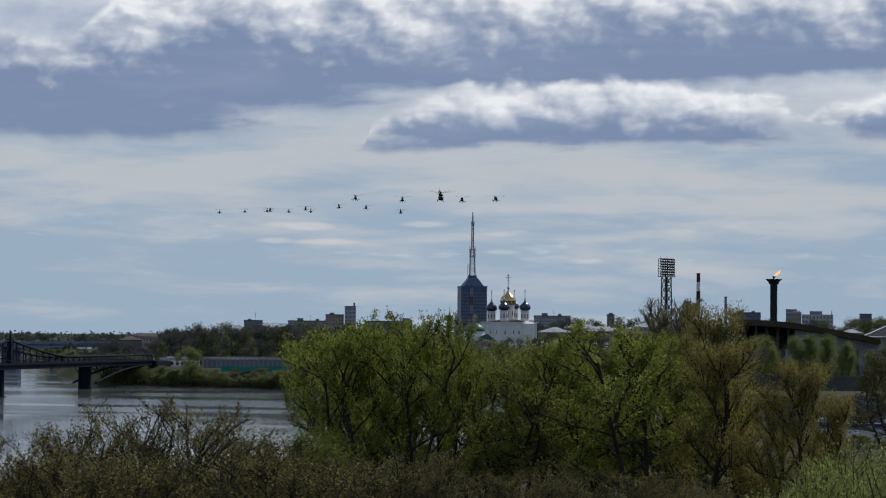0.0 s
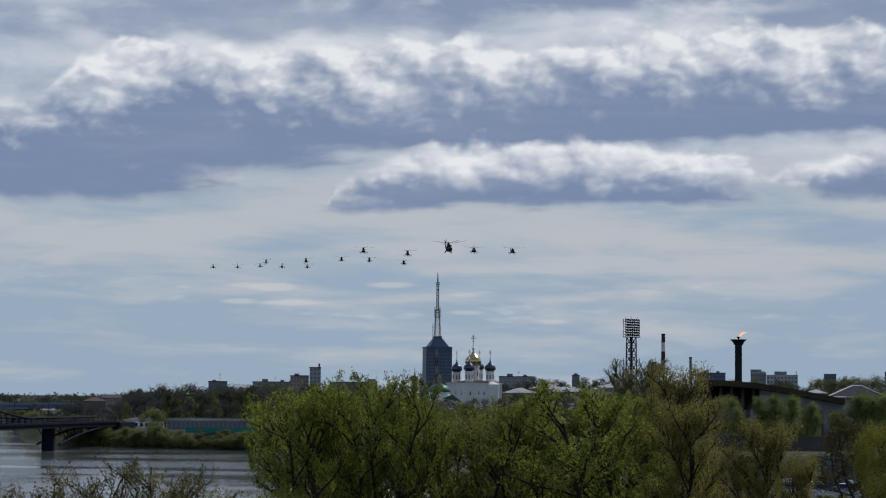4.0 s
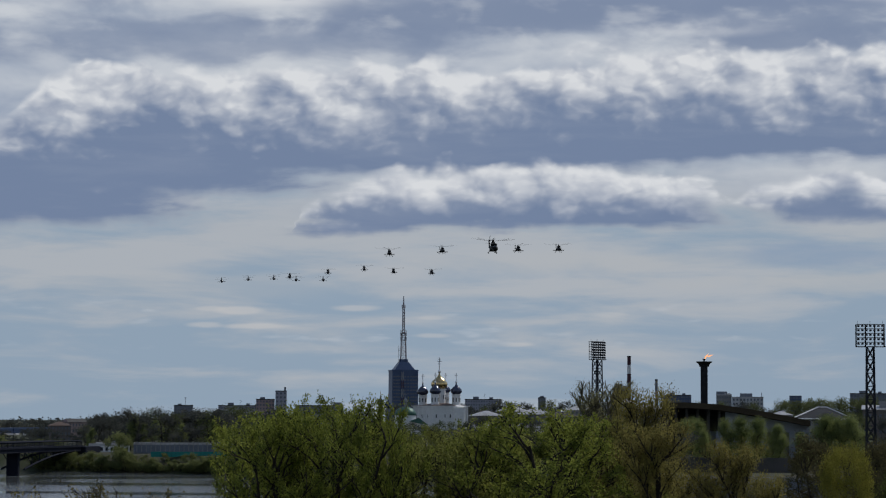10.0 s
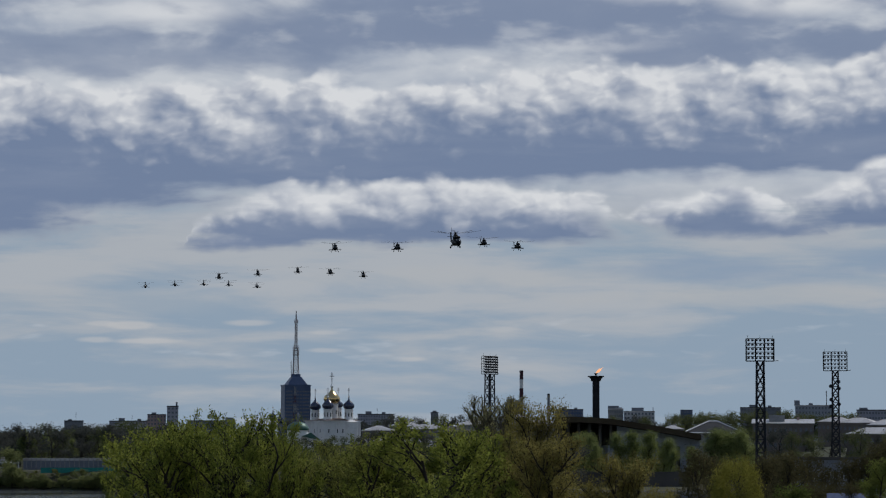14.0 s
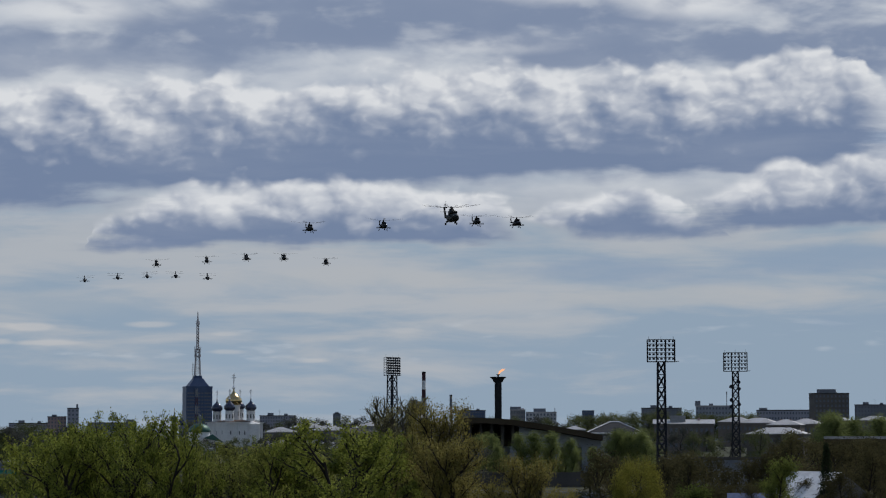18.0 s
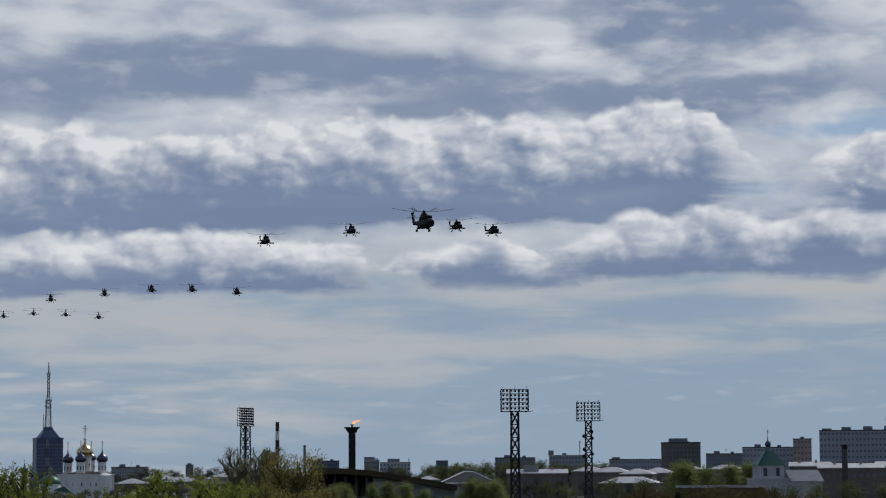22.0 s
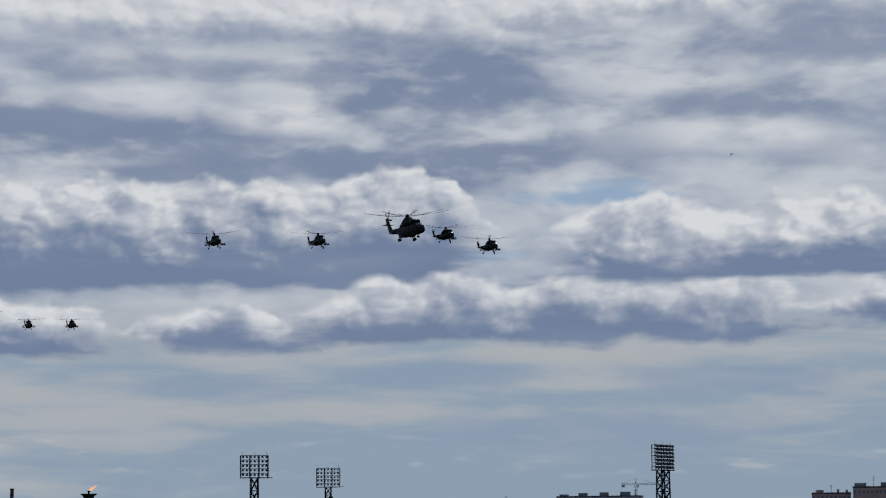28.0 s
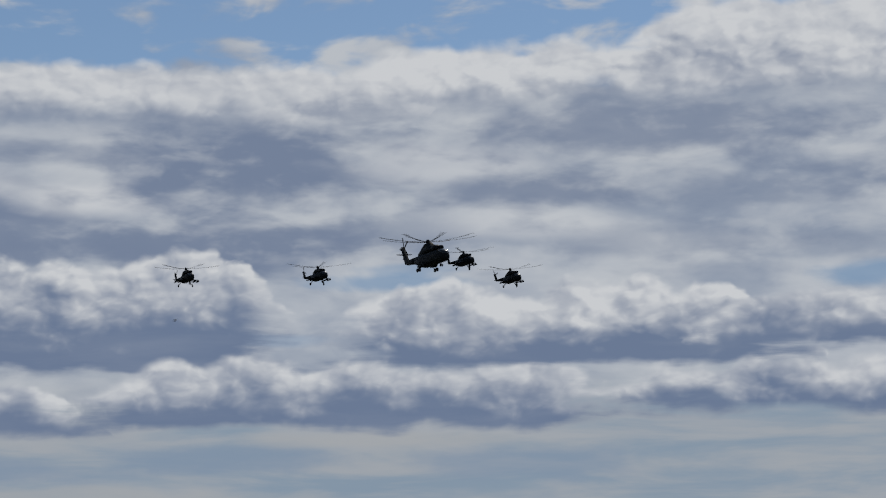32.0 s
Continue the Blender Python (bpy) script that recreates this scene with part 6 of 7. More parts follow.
    for i in range(40):
        rng = random.Random(100 + i)
        a = 2.7 + 0.22 * i + rng.uniform(-0.1, 0.1)
        P("mid_brown", a, rng.uniform(455, 590), curve(a, THICKET) - (0.0 if i % 2 else rng.uniform(0.05, 0.35)), 1.0, 33 * i)
    for i in range(16):
        rng = random.Random(200 + i)
        P("mid" if i in (1, 5, 13) else "mid_brown", 4.5 + 0.43 * i + rng.uniform(-0.2, 0.2), rng.uniform(430, 460), rng.uniform(-1.75, -1.4), 1.0, 33 * i)
    for i in range(11):
        rng = random.Random(880 + i)
        P("mid_brown", 8.0 + 0.23 * i, rng.uniform(640, 690), rng.uniform(-0.56, -0.44), 1.1, 57 * i)
    for i, (a, e) in enumerate(((8.1, 0.06), (8.38, 0.12), (8.66, 0.06), (8.98, -0.02), (9.28, 0.05), (9.58, 0.09), (9.82, 0.0))):
        P("mid_pop", a, 760 + 5 * i, e, 1.3, 63 * i)
    for i, (a, dd, e) in enumerate(((5.2, 900, -0.3), (4.7, 1350, 0.2), (3.4, 1300, 0.16), (4.1, 1350, 0.24), (5.9, 1400, 0.12), (2.6, 1400, 0.14), (10.9, 700, -0.55), (11.6, 690, -0.5), (12.4, 680, -0.45), (13.2, 680, -0.5), (14.1, 640, -0.5), (15.2, 640, -0.4), (16.2, 640, -0.3), (17.4, 640, -0.3))):
        P("far_green", a, dd, e, 1.0, 71 * i)
    for i in range(20):
        rng = random.Random(600 + i)
        P("far_green", 2.0 + 0.24 * i, rng.uniform(1330, 1420), rng.uniform(0.02, 0.14), 1.7, 47 * i)
    for i in range(16):
        rng = random.Random(690 + i)
        P("far" if i % 3 else "far_green", -5.9 + 0.18 * i + rng.uniform(-0.1, 0.1), rng.uniform(860, 890), rng.uniform(-0.5, -0.3), 1.1, 41 * i)
    for i in range(14):
        rng = random.Random(720 + i)
        P("far_green" if i % 3 else "far", -8.2 + 0.17 * i + rng.uniform(-0.1, 0.1), rng.uniform(930, 1100), rng.uniform(-0.65, -0.42), 1.2, 53 * i)
    for i in range(34):
        rng = random.Random(670 + i)
        P("far_green" if i % 3 == 0 else "far", -6.2 + 0.25 * i + rng.uniform(-0.1, 0.1), rng.uniform(1300, 1450), rng.uniform(-0.08, 0.1), 1.2, 47 * i)
    for i in range(18):
        rng = random.Random(650 + i)
        P("far_green" if i % 3 else "far", 3.2 + 0.42 * i + rng.uniform(-0.15, 0.15), rng.uniform(780, 860), rng.uniform(-0.45, -0.2), 1.0, 47 * i)
    for i in range(56):
        rng = random.Random(900 + i)
        a = -9.4 + 0.16 * i + rng.uniform(-0.08, 0.08)
        P(("far", "far", "far_green")[i % 3], a, curve(a, FAR_SHORE) + rng.uniform(25, 170), rng.uniform(-1.0, -0.6), 1.3, 31 * i)
    # far bank
    rows_ = []
    for i in range(130):
        rng = random.Random(300 + i)
        a = -20.0 + 0.075 * i + rng.uniform(-0.1, 0.1)
        rows_.append(("far" if i % 6 else "far_green", a, curve(a, FAR_SHORE) + rng.uniform(70, 300), curve(a, [(-20, -0.5), (-18.2, -0.68), (-16.4, -0.60), (-15.4, -0.56), (-15.1, -0.3), (-13.5, -0.12), (-12.4, -0.14), (-10, -0.2)]) + rng.uniform(-0.45, 0.03), 1.2, 37 * i))
    for i in range(60):
        rng = random.Random(500 + i)
        rows_.append(("far", -9.5 + 0.46 * i + rng.uniform(-0.2, 0.2), rng.uniform(1350, 1600), rng.uniform(-0.22, 0.02), 1.0, 29 * i))
    for i in range(70):
        rng = random.Random(560 + i)
        a = -21.5 + 0.1 * i
        rows_.append(("far", a, max(curve(a, FAR_SHORE) + 60, 1450) + rng.uniform(0, 800), rng.uniform(-0.6, -0.38), 1.6, 43 * i))
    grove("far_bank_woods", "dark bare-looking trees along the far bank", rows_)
    for i in range(52):
        rng = random.Random(400 + i)
        a = -16.6 + 0.101 * i + rng.uniform(-0.06, 0.06)
        P("bank_bush", a, curve(a, FAR_SHORE) + rng.uniform(1, 13), rng.uniform(-1.5, -1.2), 1.25, 37 * i)
    for i in range(52):
        rng = random.Random(460 + i)
        a = -16.5 + 0.102 * i
        P("bank_bush", a, curve(a, FAR_SHORE) + rng.uniform(-1, 4), rng.uniform(-1.62, -1.42), 1.3, 59 * i)
    for i in range(20):
        rng = random.Random(480 + i)
        a = -18.6 + 0.125 * i
        d = curve(a, FAR_SHORE) + rng.uniform(4, 26)
        P("bank_bush", a, d, math.degrees(math.atan((rng.uniform(9, 12) - EYE.z) / d)), 1.4, 73 * i)
    for i, (a, e) in enumerate(((-14.3, -0.33), (-13.95, -0.5), (-13.55, -0.4), (-12.95, -0.5), (-12.3, -0.42), (-15.3, -0.62))):
        P("mid_pop", a, 1040, e, 0.9, 67 * i)
    P("bank_bush", -14.53, 960, -0.78, 0.9, 10)
    P("bank_bush", -14.45, 952, -1.12, 1.1, 60)
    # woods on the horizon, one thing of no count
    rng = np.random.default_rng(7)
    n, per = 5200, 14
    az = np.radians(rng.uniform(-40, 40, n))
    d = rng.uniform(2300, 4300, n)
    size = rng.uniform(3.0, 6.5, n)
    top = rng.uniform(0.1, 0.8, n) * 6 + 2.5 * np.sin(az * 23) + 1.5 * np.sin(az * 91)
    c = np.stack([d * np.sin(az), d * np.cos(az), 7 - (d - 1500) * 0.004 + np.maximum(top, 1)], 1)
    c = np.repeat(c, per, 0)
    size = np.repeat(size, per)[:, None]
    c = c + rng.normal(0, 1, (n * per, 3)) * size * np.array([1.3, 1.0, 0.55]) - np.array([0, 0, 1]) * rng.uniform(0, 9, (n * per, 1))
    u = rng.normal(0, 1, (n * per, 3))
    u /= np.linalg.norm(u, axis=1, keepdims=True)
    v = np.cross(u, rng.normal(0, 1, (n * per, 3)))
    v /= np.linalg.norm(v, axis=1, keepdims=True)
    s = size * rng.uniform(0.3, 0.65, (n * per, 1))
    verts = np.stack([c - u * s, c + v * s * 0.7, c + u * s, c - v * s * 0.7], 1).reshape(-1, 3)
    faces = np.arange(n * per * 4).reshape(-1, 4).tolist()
    tagged(raw("far_woods", verts.tolist(), faces, "leaf_hazed"), "dark woods along the horizon", "woods", kind="stuff")


woods()


# ---- helicopters ----
def rotor(name, parent, m, blades, r, chord, hub, droop=0.0):
    """A rotor with its hub and separate blades; it turns about its own z."""
    bm = bmesh.new()
    turned(bm, [(hub * 0.5, -hub), (hub, -hub * 0.4), (hub, hub * 0.4), (hub * 0.4, hub)], 10)
    hubs = part(name, bm, "blade", parent)
    hubs.matrix_basis = m
    bm = bmesh.new()
    n = 5
    rows_ = []
    for i in range(n + 1):
        x = hub * 0.8 + (r - hub * 0.8) * i / n
        z = droop * (x / r) ** 2
        c = chord * (0.35 if i == 0 else 1.0)
        rows_.append([bm.verts.new(p) for p in ((x, -c / 2, z - 0.03), (x, c / 2, z + 0.02), (x, c / 4, z + chord * 0.12), (x, -c / 3, z + chord * 0.06))])
    for p, q in zip(rows_, rows_[1:]):
        for k in range(4):
            bm.faces.new((p[k], q[k], q[(k + 1) % 4], p[(k + 1) % 4]))
    bm.faces.new(rows_[0]), bm.faces.new(rows_[-1])
    bmesh.ops.recalc_face_normals(bm, faces=bm.faces)
    me = bpy.data.meshes.new("blade")
    bm.to_mesh(me)
    bm.free()
    me.materials.append(MAT["blade"])
    for k in range(blades):
        again("blade", me, hubs, pose(0, 0, 0, 0, 0, 360 * k / blades))
    return hubs


def wheel(ob, x, y, z, r, w, strut_to):
    bm = bmesh.new()
    rod(bm, (x, y, z), strut_to, 0.11)
    leg = part("gear_leg", bm, "steel", ob)
    bm = bmesh.new()
    m = Matrix.Translation((x, y, z)) @ Matrix.Rotation(radians(90), 4, "X")
    turned(bm, [(r * 0.6, -w / 2), (r * 0.95, -w * 0.42), (r, 0), (r * 0.95, w * 0.42), (r * 0.6, w / 2)], 14, m)
    part("wheel", bm, "tyre", leg)


def fin(bm, pts, y0, y1):
    a = [bm.verts.new((x, y0, z)) for x, z in pts]
    b = [bm.verts.new((x, y1, z)) for x, z in pts]
    n = len(pts)
    bm.faces.new(a), bm.faces.new(list(reversed(b)))
    for i in range(n):
        bm.faces.new((a[i], a[(i + 1) % n], b[(i + 1) % n], b[i]))
    return bm


def plate(bm, x0, x1, y0, y1, z0, z1, t):
    """A wing from the root y0, z0 to the tip y1, z1."""
    v = [bm.verts.new(p) for p in ((x0, y0, z0), (x1, y0, z0), (x1 - 0.2 * (x1 - x0), y1, z1), (x0 + 0.15 * (x1 - x0), y1, z1), (x0, y0, z0 + t), (x1, y0, z0 + t), (x1 - 0.2 * (x1 - x0), y1, z1 + t * 0.6), (x0 + 0.15 * (x1 - x0), y1, z1 + t * 0.6))]
    for f in ((3, 2, 1, 0), (4, 5, 6, 7), (0, 1, 5, 4), (1, 2, 6, 5), (2, 3, 7, 6), (3, 0, 4, 7)):
        bm.faces.new([v[i] for i in f])
    return bm


def heavy_helicopter():
    ob = tagged(new("heavy_helicopter"), "very large dark transport helicopter with eight rotor blades in flight", "helicopter", "helicopter formation")
    bm = bmesh.new()
    loft(bm, [(13.8, -0.9, 0.5, 0.5), (13.2, -0.7, 1.3, 1.2), (11.8, -0.3, 1.75, 1.8), (9.5, -0.05, 1.95, 2.15), (4, 0.0, 2.0, 2.2), (-3, 0.0, 2.0, 2.2), (-6.5, 0.35, 1.75, 1.85), (-9.5, 0.95, 1.2, 1.25)], 18)
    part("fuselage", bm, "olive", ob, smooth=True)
    bm = bmesh.new()
    loft(bm, [(-9.3, 0.95, 1.2, 1.25), (-13, 1.2, 0.95, 1.0), (-17.5, 1.4, 0.7, 0.8), (-18.6, 1.6, 0.4, 0.7)], 14)
    part("tail_boom", bm, "olive", ob, smooth=True)
    bm = bmesh.new()
    fin(bm, [(-16.4, 1.9), (-19.3, 1.1), (-22.2, 6.9), (-20.9, 7.1)], -0.26, 0.26)
    part("tail_fin", bm, "olive", ob)
    bm = bmesh.new()
    plate(bm, -20.7, -19.3, 0.2, 2.6, 4.2, 4.35, 0.22)
    plate(bm, -20.7, -19.3, -0.2, -2.6, 4.2, 4.35, 0.22)
    part("tailplane", bm, "olive", ob)
    bm = bmesh.new()
    loft(bm, [(7.4, 2.7, 0.9, 0.5), (6.4, 2.9, 1.5, 0.95), (2, 3.1, 1.6, 1.25), (-3, 3.0, 1.4, 1.15), (-7.5, 2.3, 0.6, 0.6)], 14)
    part("engine_deck", bm, "olive", ob, smooth=True)
    for y in (-1.05, 1.05):
        bm = bmesh.new()
        loft(bm, [(8.3, 2.8, 0.55, 0.55), (7.9, 2.8, 0.75, 0.75), (5.5, 2.9, 0.7, 0.7)], 12)
        for v in bm.verts:
            v.co.y += y
        part("engine_intake", bm, "greyheli", ob, smooth=True)
    bm = bmesh.new()
    loft(bm, [(13.3, 0.15, 0.9, 0.45), (12.6, 0.7, 1.3, 0.6), (11.2, 1.2, 1.4, 0.65), (10.2, 1.6, 1.2, 0.4)], 12)
    part("cockpit_glazing", bm, "canopy", ob, smooth=True)
    bm = bmesh.new()
    loft(bm, [(3.4, 3.7, 0.9, 0.7), (1.8, 4.1, 1.15, 1.15), (-1.4, 4.15, 1.15, 1.15), (-4.0, 3.4, 0.9, 1.0), (-7.0, 2.4, 0.5, 0.6)], 14)
    part("rotor_pylon", bm, "olive", ob)
    for y in (-1, 1):
        bm = bmesh.new()
        loft(bm, [(0.8, -1.7, 0.3, 0.3), (-1, -1.8, 0.7, 0.55), (-4.2, -1.7, 0.3, 0.35)], 10)
        for v in bm.verts:
            v.co.y += 2.2 * y
        part("sponson", bm, "olive", ob)
        for x in (-1.1, -2.9):
            wheel(ob, x, 3.0 * y, -3.0, 0.62, 0.5, (x, 2.2 * y, -1.7))
        wheel(ob, 9.3, 0.28 * y, -3.0, 0.45, 0.3, (9.3, 0.1 * y, -1.6))
    main = rotor("main_rotor", ob, pose(0, 0, 5.6, 0, 3.5, 0), 8, 16.0, 0.7, 0.75, 1.6)
    tail = rotor("tail_rotor", ob, pose(-21.9, 0.85, 6.6, -90, 0, 0), 5, 3.8, 0.6, 0.35)
    return ob, main, tail


def transport_helicopter():
    ob = tagged(new("transport_helicopter"), "dark twin-engine transport helicopter with weapon outriggers", "helicopter", "helicopter formation")
    bm = bmesh.new()
    loft(bm, [(6.3, -0.55, 0.4, 0.4), (5.9, -0.4, 0.85, 0.85), (5.0, -0.15, 1.15, 1.15), (3.6, 0.0, 1.25, 1.28), (-2.5, 0.0, 1.25, 1.28), (-4.2, 0.25, 0.95, 1.0), (-5.4, 0.6, 0.6, 0.62)], 16)
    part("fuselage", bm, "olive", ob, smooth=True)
    bm = bmesh.new()
    loft(bm, [(-5.3, 0.6, 0.6, 0.62), (-9.0, 0.85, 0.38, 0.42), (-11.6, 1.0, 0.24, 0.3)], 12)
    part("tail_boom", bm, "olive", ob, smooth=True)
    bm = bmesh.new()
    fin(bm, [(-10.8, 1.0), (-11.9, 0.8), (-13.1, 3.2), (-12.2, 3.3)], -0.16, 0.16)
    part("tail_fin", bm, "olive", ob)
    bm = bmesh.new()
    plate(bm, -10.6, -9.7, 0.2, 1.4, 0.9, 0.95, 0.12)
    plate(bm, -10.6, -9.7, -0.2, -1.4, 0.9, 0.95, 0.12)
    part("tailplane", bm, "olive", ob)
    bm = bmesh.new()
    loft(bm, [(3.0, 1.6, 0.6, 0.4), (2.0, 1.75, 0.95, 0.6), (-0.5, 1.85, 0.95, 0.7), (-3.4, 1.4, 0.5, 0.4)], 12)
    part("engine_deck", bm, "olive", ob, smooth=True)
    for y in (-0.5, 0.5):
        bm = bmesh.new()
        loft(bm, [(3.9, 1.65, 0.36, 0.36), (3.5, 1.65, 0.45, 0.45), (2.2, 1.7, 0.42, 0.42)], 10)
        for v in bm.verts:
            v.co.y += y
        part("engine_intake", bm, "greyheli", ob)
    bm = bmesh.new()
    loft(bm, [(6.1, 0.05, 0.6, 0.35), (5.3, 0.45, 0.95, 0.5), (4.2, 0.85, 0.85, 0.4)], 10)
    part("cockpit_glazing", bm, "canopy", ob, smooth=True)
    bm = bmesh.new()
    turned(bm, [(0.45, 2.3), (0.3, 3.0)], 10)
    part("rotor_pylon", bm, "olive", ob)
    for y in (-1, 1):
        bm = bmesh.new()
        plate(bm, -0.5, 0.7, 1.1 * y, 3.9 * y, -0.7, -0.62, 0.22)
        rod(bm, (0.1, 1.1 * y, -1.2), (0.1, 3.2 * y, -0.8), 0.07)
        wing = part("outrigger", bm, "olive", ob)
        for k in (2.4, 3.5):
            bm = bmesh.new()
            rod(bm, (1.3, k * y, -1.05), (-0.9, k * y, -1.05), 0.24, n=8)
            part("rocket_pod", bm, "greyheli", wing)
        bm = bmesh.new()
        loft(bm, [(1.8, -0.45, 0.2, 0.3), (1.0, -0.45, 0.32, 0.42), (-2.4, -0.45, 0.32, 0.42)], 10)
        for v in bm.verts:
            v.co.y += 1.45 * y
        part("fuel_tank", bm, "olive", ob)
        wheel(ob, -1.4, 2.25 * y, -2.15, 0.43, 0.28, (-1.2, 1.2 * y, -0.8))
    for y in (-0.18, 0.18):
        wheel(ob, 3.6, y, -2.15, 0.3, 0.16, (3.6, 0, -1.1))
    main = rotor("main_rotor", ob, pose(-0.2, 0, 3.05, 0, 4, 0), 5, 10.6, 0.42, 0.4, 0.9)
    tail = rotor("tail_rotor", ob, pose(-12.8, 0.35, 3.0, -90, 0, 0), 3, 1.95, 0.27, 0.18)
    return ob, main, tail


def attack_helicopter():
    ob = tagged(new("attack_helicopter"), "slim dark attack helicopter with drooping stub wings", "helicopter", "helicopter formation")
    bm = bmesh.new()
    loft(bm, [(6.8, -0.55, 0.4, 0.4), (6.2, -0.4, 0.7, 0.75), (4.5, -0.2, 0.95, 1.0), (2.0, -0.1, 1.15, 1.3), (-2.2, -0.05, 1.15, 1.3), (-4.4, 0.25, 0.7, 0.8)], 14)
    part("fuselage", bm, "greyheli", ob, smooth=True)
    bm = bmesh.new()
    loft(bm, [(-4.3, 0.3, 0.55, 0.65), (-8, 0.5, 0.32, 0.4), (-10.2, 0.7, 0.2, 0.3)], 12)
    part("tail_boom", bm, "greyheli", ob, smooth=True)
    bm = bmesh.new()
    fin(bm, [(-8.9, 0.7), (-10.3, 0.5), (-11.6, 3.0), (-10.6, 3.1)], -0.14, 0.14)
    part("tail_fin", bm, "greyheli", ob)
    bm = bmesh.new()
    plate(bm, -9.7, -8.8, 0.2, 1.6, 0.6, 0.6, 0.1)
    plate(bm, -9.7, -8.8, -0.2, -1.6, 0.6, 0.6, 0.1)
    part("tailplane", bm, "greyheli", ob)
    for x, z, s in ((5.2, 0.35, 0.5), (3.6, 0.75, 0.58)):
        bm = bmesh.new()
        loft(bm, [(x + 0.95, z - 0.25, s * 0.5, 0.15), (x + 0.3, z, s, 0.5), (x - 0.6, z + 0.05, s, 0.5), (x - 1.1, z - 0.1, s * 0.6, 0.25)], 10)
        part("canopy", bm, "canopy", ob, smooth=True)
    bm = bmesh.new()
    loft(bm, [(3.0, 1.4, 0.6, 0.4), (1.8, 1.6, 1.0, 0.6), (-1.0, 1.65, 1.0, 0.7), (-3.6, 1.1, 0.45, 0.35)], 12)
    part("engine_deck", bm, "greyheli", ob, smooth=True)
    bm = bmesh.new()
    turned(bm, [(0.35, 2.0), (0.25, 2.6)], 8)
    part("rotor_pylon", bm, "greyheli", ob)
    for y in (-1, 1):
        bm = bmesh.new()
        plate(bm, -1.3, 0.5, 0.7 * y, 3.25 * y, 0.15, -0.55, 0.2)
        wing = part("stub_wing", bm, "greyheli", ob)
        for k in (1.8, 2.6):
            bm = bmesh.new()
            rod(bm, (0.9, k * y, -0.75), (-1.1, k * y, -0.75), 0.25, n=8)
            part("rocket_pod", bm, "greyheli", wing)
        wheel(ob, -1.0, 1.5 * y, -1.9, 0.36, 0.24, (-0.8, 0.8 * y, -0.7))
    wheel(ob, 3.4, 0, -1.8, 0.25, 0.2, (3.3, 0, -0.9))
    main = rotor("main_rotor", ob, pose(0, 0, 2.65, 0, 4, 0), 5, 8.6, 0.36, 0.4, 0.5)
    tail = rotor("tail_rotor", ob, pose(-11.1, 0.3, 2.8, -90, 0, 0), 3, 1.9, 0.28, 0.16)
    return ob, main, tail


def coaxial_helicopter():
    ob = tagged(new("coaxial_helicopter"), "dark attack helicopter with two stacked rotors and wide wings", "helicopter", "helicopter formation")
    bm = bmesh.new()
    loft(bm, [(6.0, -0.5, 0.35, 0.35), (5.2, -0.35, 0.75, 0.7), (3.6, -0.1, 0.95, 0.95), (1.0, 0.0, 0.95, 1.1), (-2.5, 0.1, 0.8, 0.95), (-6.5, 0.45, 0.35, 0.45), (-8.2, 0.55, 0.2, 0.3)], 14)
    part("fuselage", bm, "greyheli", ob, smooth=True)
    bm = bmesh.new()
    fin(bm, [(-6.6, 0.6), (-8.0, 0.2), (-8.6, 2.3), (-7.7, 2.4)], -0.1, 0.1)
    part("tail_fin", bm, "greyheli", ob)
    bm = bmesh.new()
    plate(bm, -7.6, -6.4, 0.2, 1.7, 0.55, 0.55, 0.1)
    plate(bm, -7.6, -6.4, -0.2, -1.7, 0.55, 0.55, 0.1)
    part("tailplane", bm, "greyheli", ob)
    bm = bmesh.new()
    loft(bm, [(5.0, 0.3, 0.5, 0.25), (4.0, 0.75, 0.8, 0.5), (2.6, 0.95, 0.8, 0.5), (1.8, 0.9, 0.5, 0.3)], 10)
    part("canopy", bm, "canopy", ob, smooth=True)
    for y in (-1, 1):
        bm = bmesh.new()
        loft(bm, [(2.0, 0.75, 0.35, 0.35), (0.5, 0.8, 0.5, 0.5), (-2.6, 0.8, 0.35, 0.35)], 10)
        for v in bm.verts:
            v.co.y += 0.95 * y
        part("engine", bm, "greyheli", ob)
        bm = bmesh.new()
        plate(bm, -1.2, 0.4, 0.8 * y, 3.65 * y, 0.0, -0.12, 0.22)
        wing = part("stub_wing", bm, "greyheli", ob)
        for k in (2.0, 2.9):
            bm = bmesh.new()
            rod(bm, (0.9, k * y, -0.35), (-1.2, k * y, -0.35), 0.22, n=8)
            part("rocket_pod", bm, "greyheli", wing)
    bm = bmesh.new()
    turned(bm, [(0.5, 1.0), (0.32, 1.6), (0.26, 3.7), (0.1, 3.9)], 10)
    part("rotor_mast", bm, "greyheli", ob)
    low = rotor("lower_rotor", ob, pose(-0.2, 0, 2.0, 0, 3, 0), 3, 7.2, 0.5, 0.4, 0.4)
    high = rotor("upper_rotor", ob, pose(-0.2, 0, 3.3, 0, 3, 0), 3, 7.2, 0.5, 0.4, 0.4)
    return ob, low, high


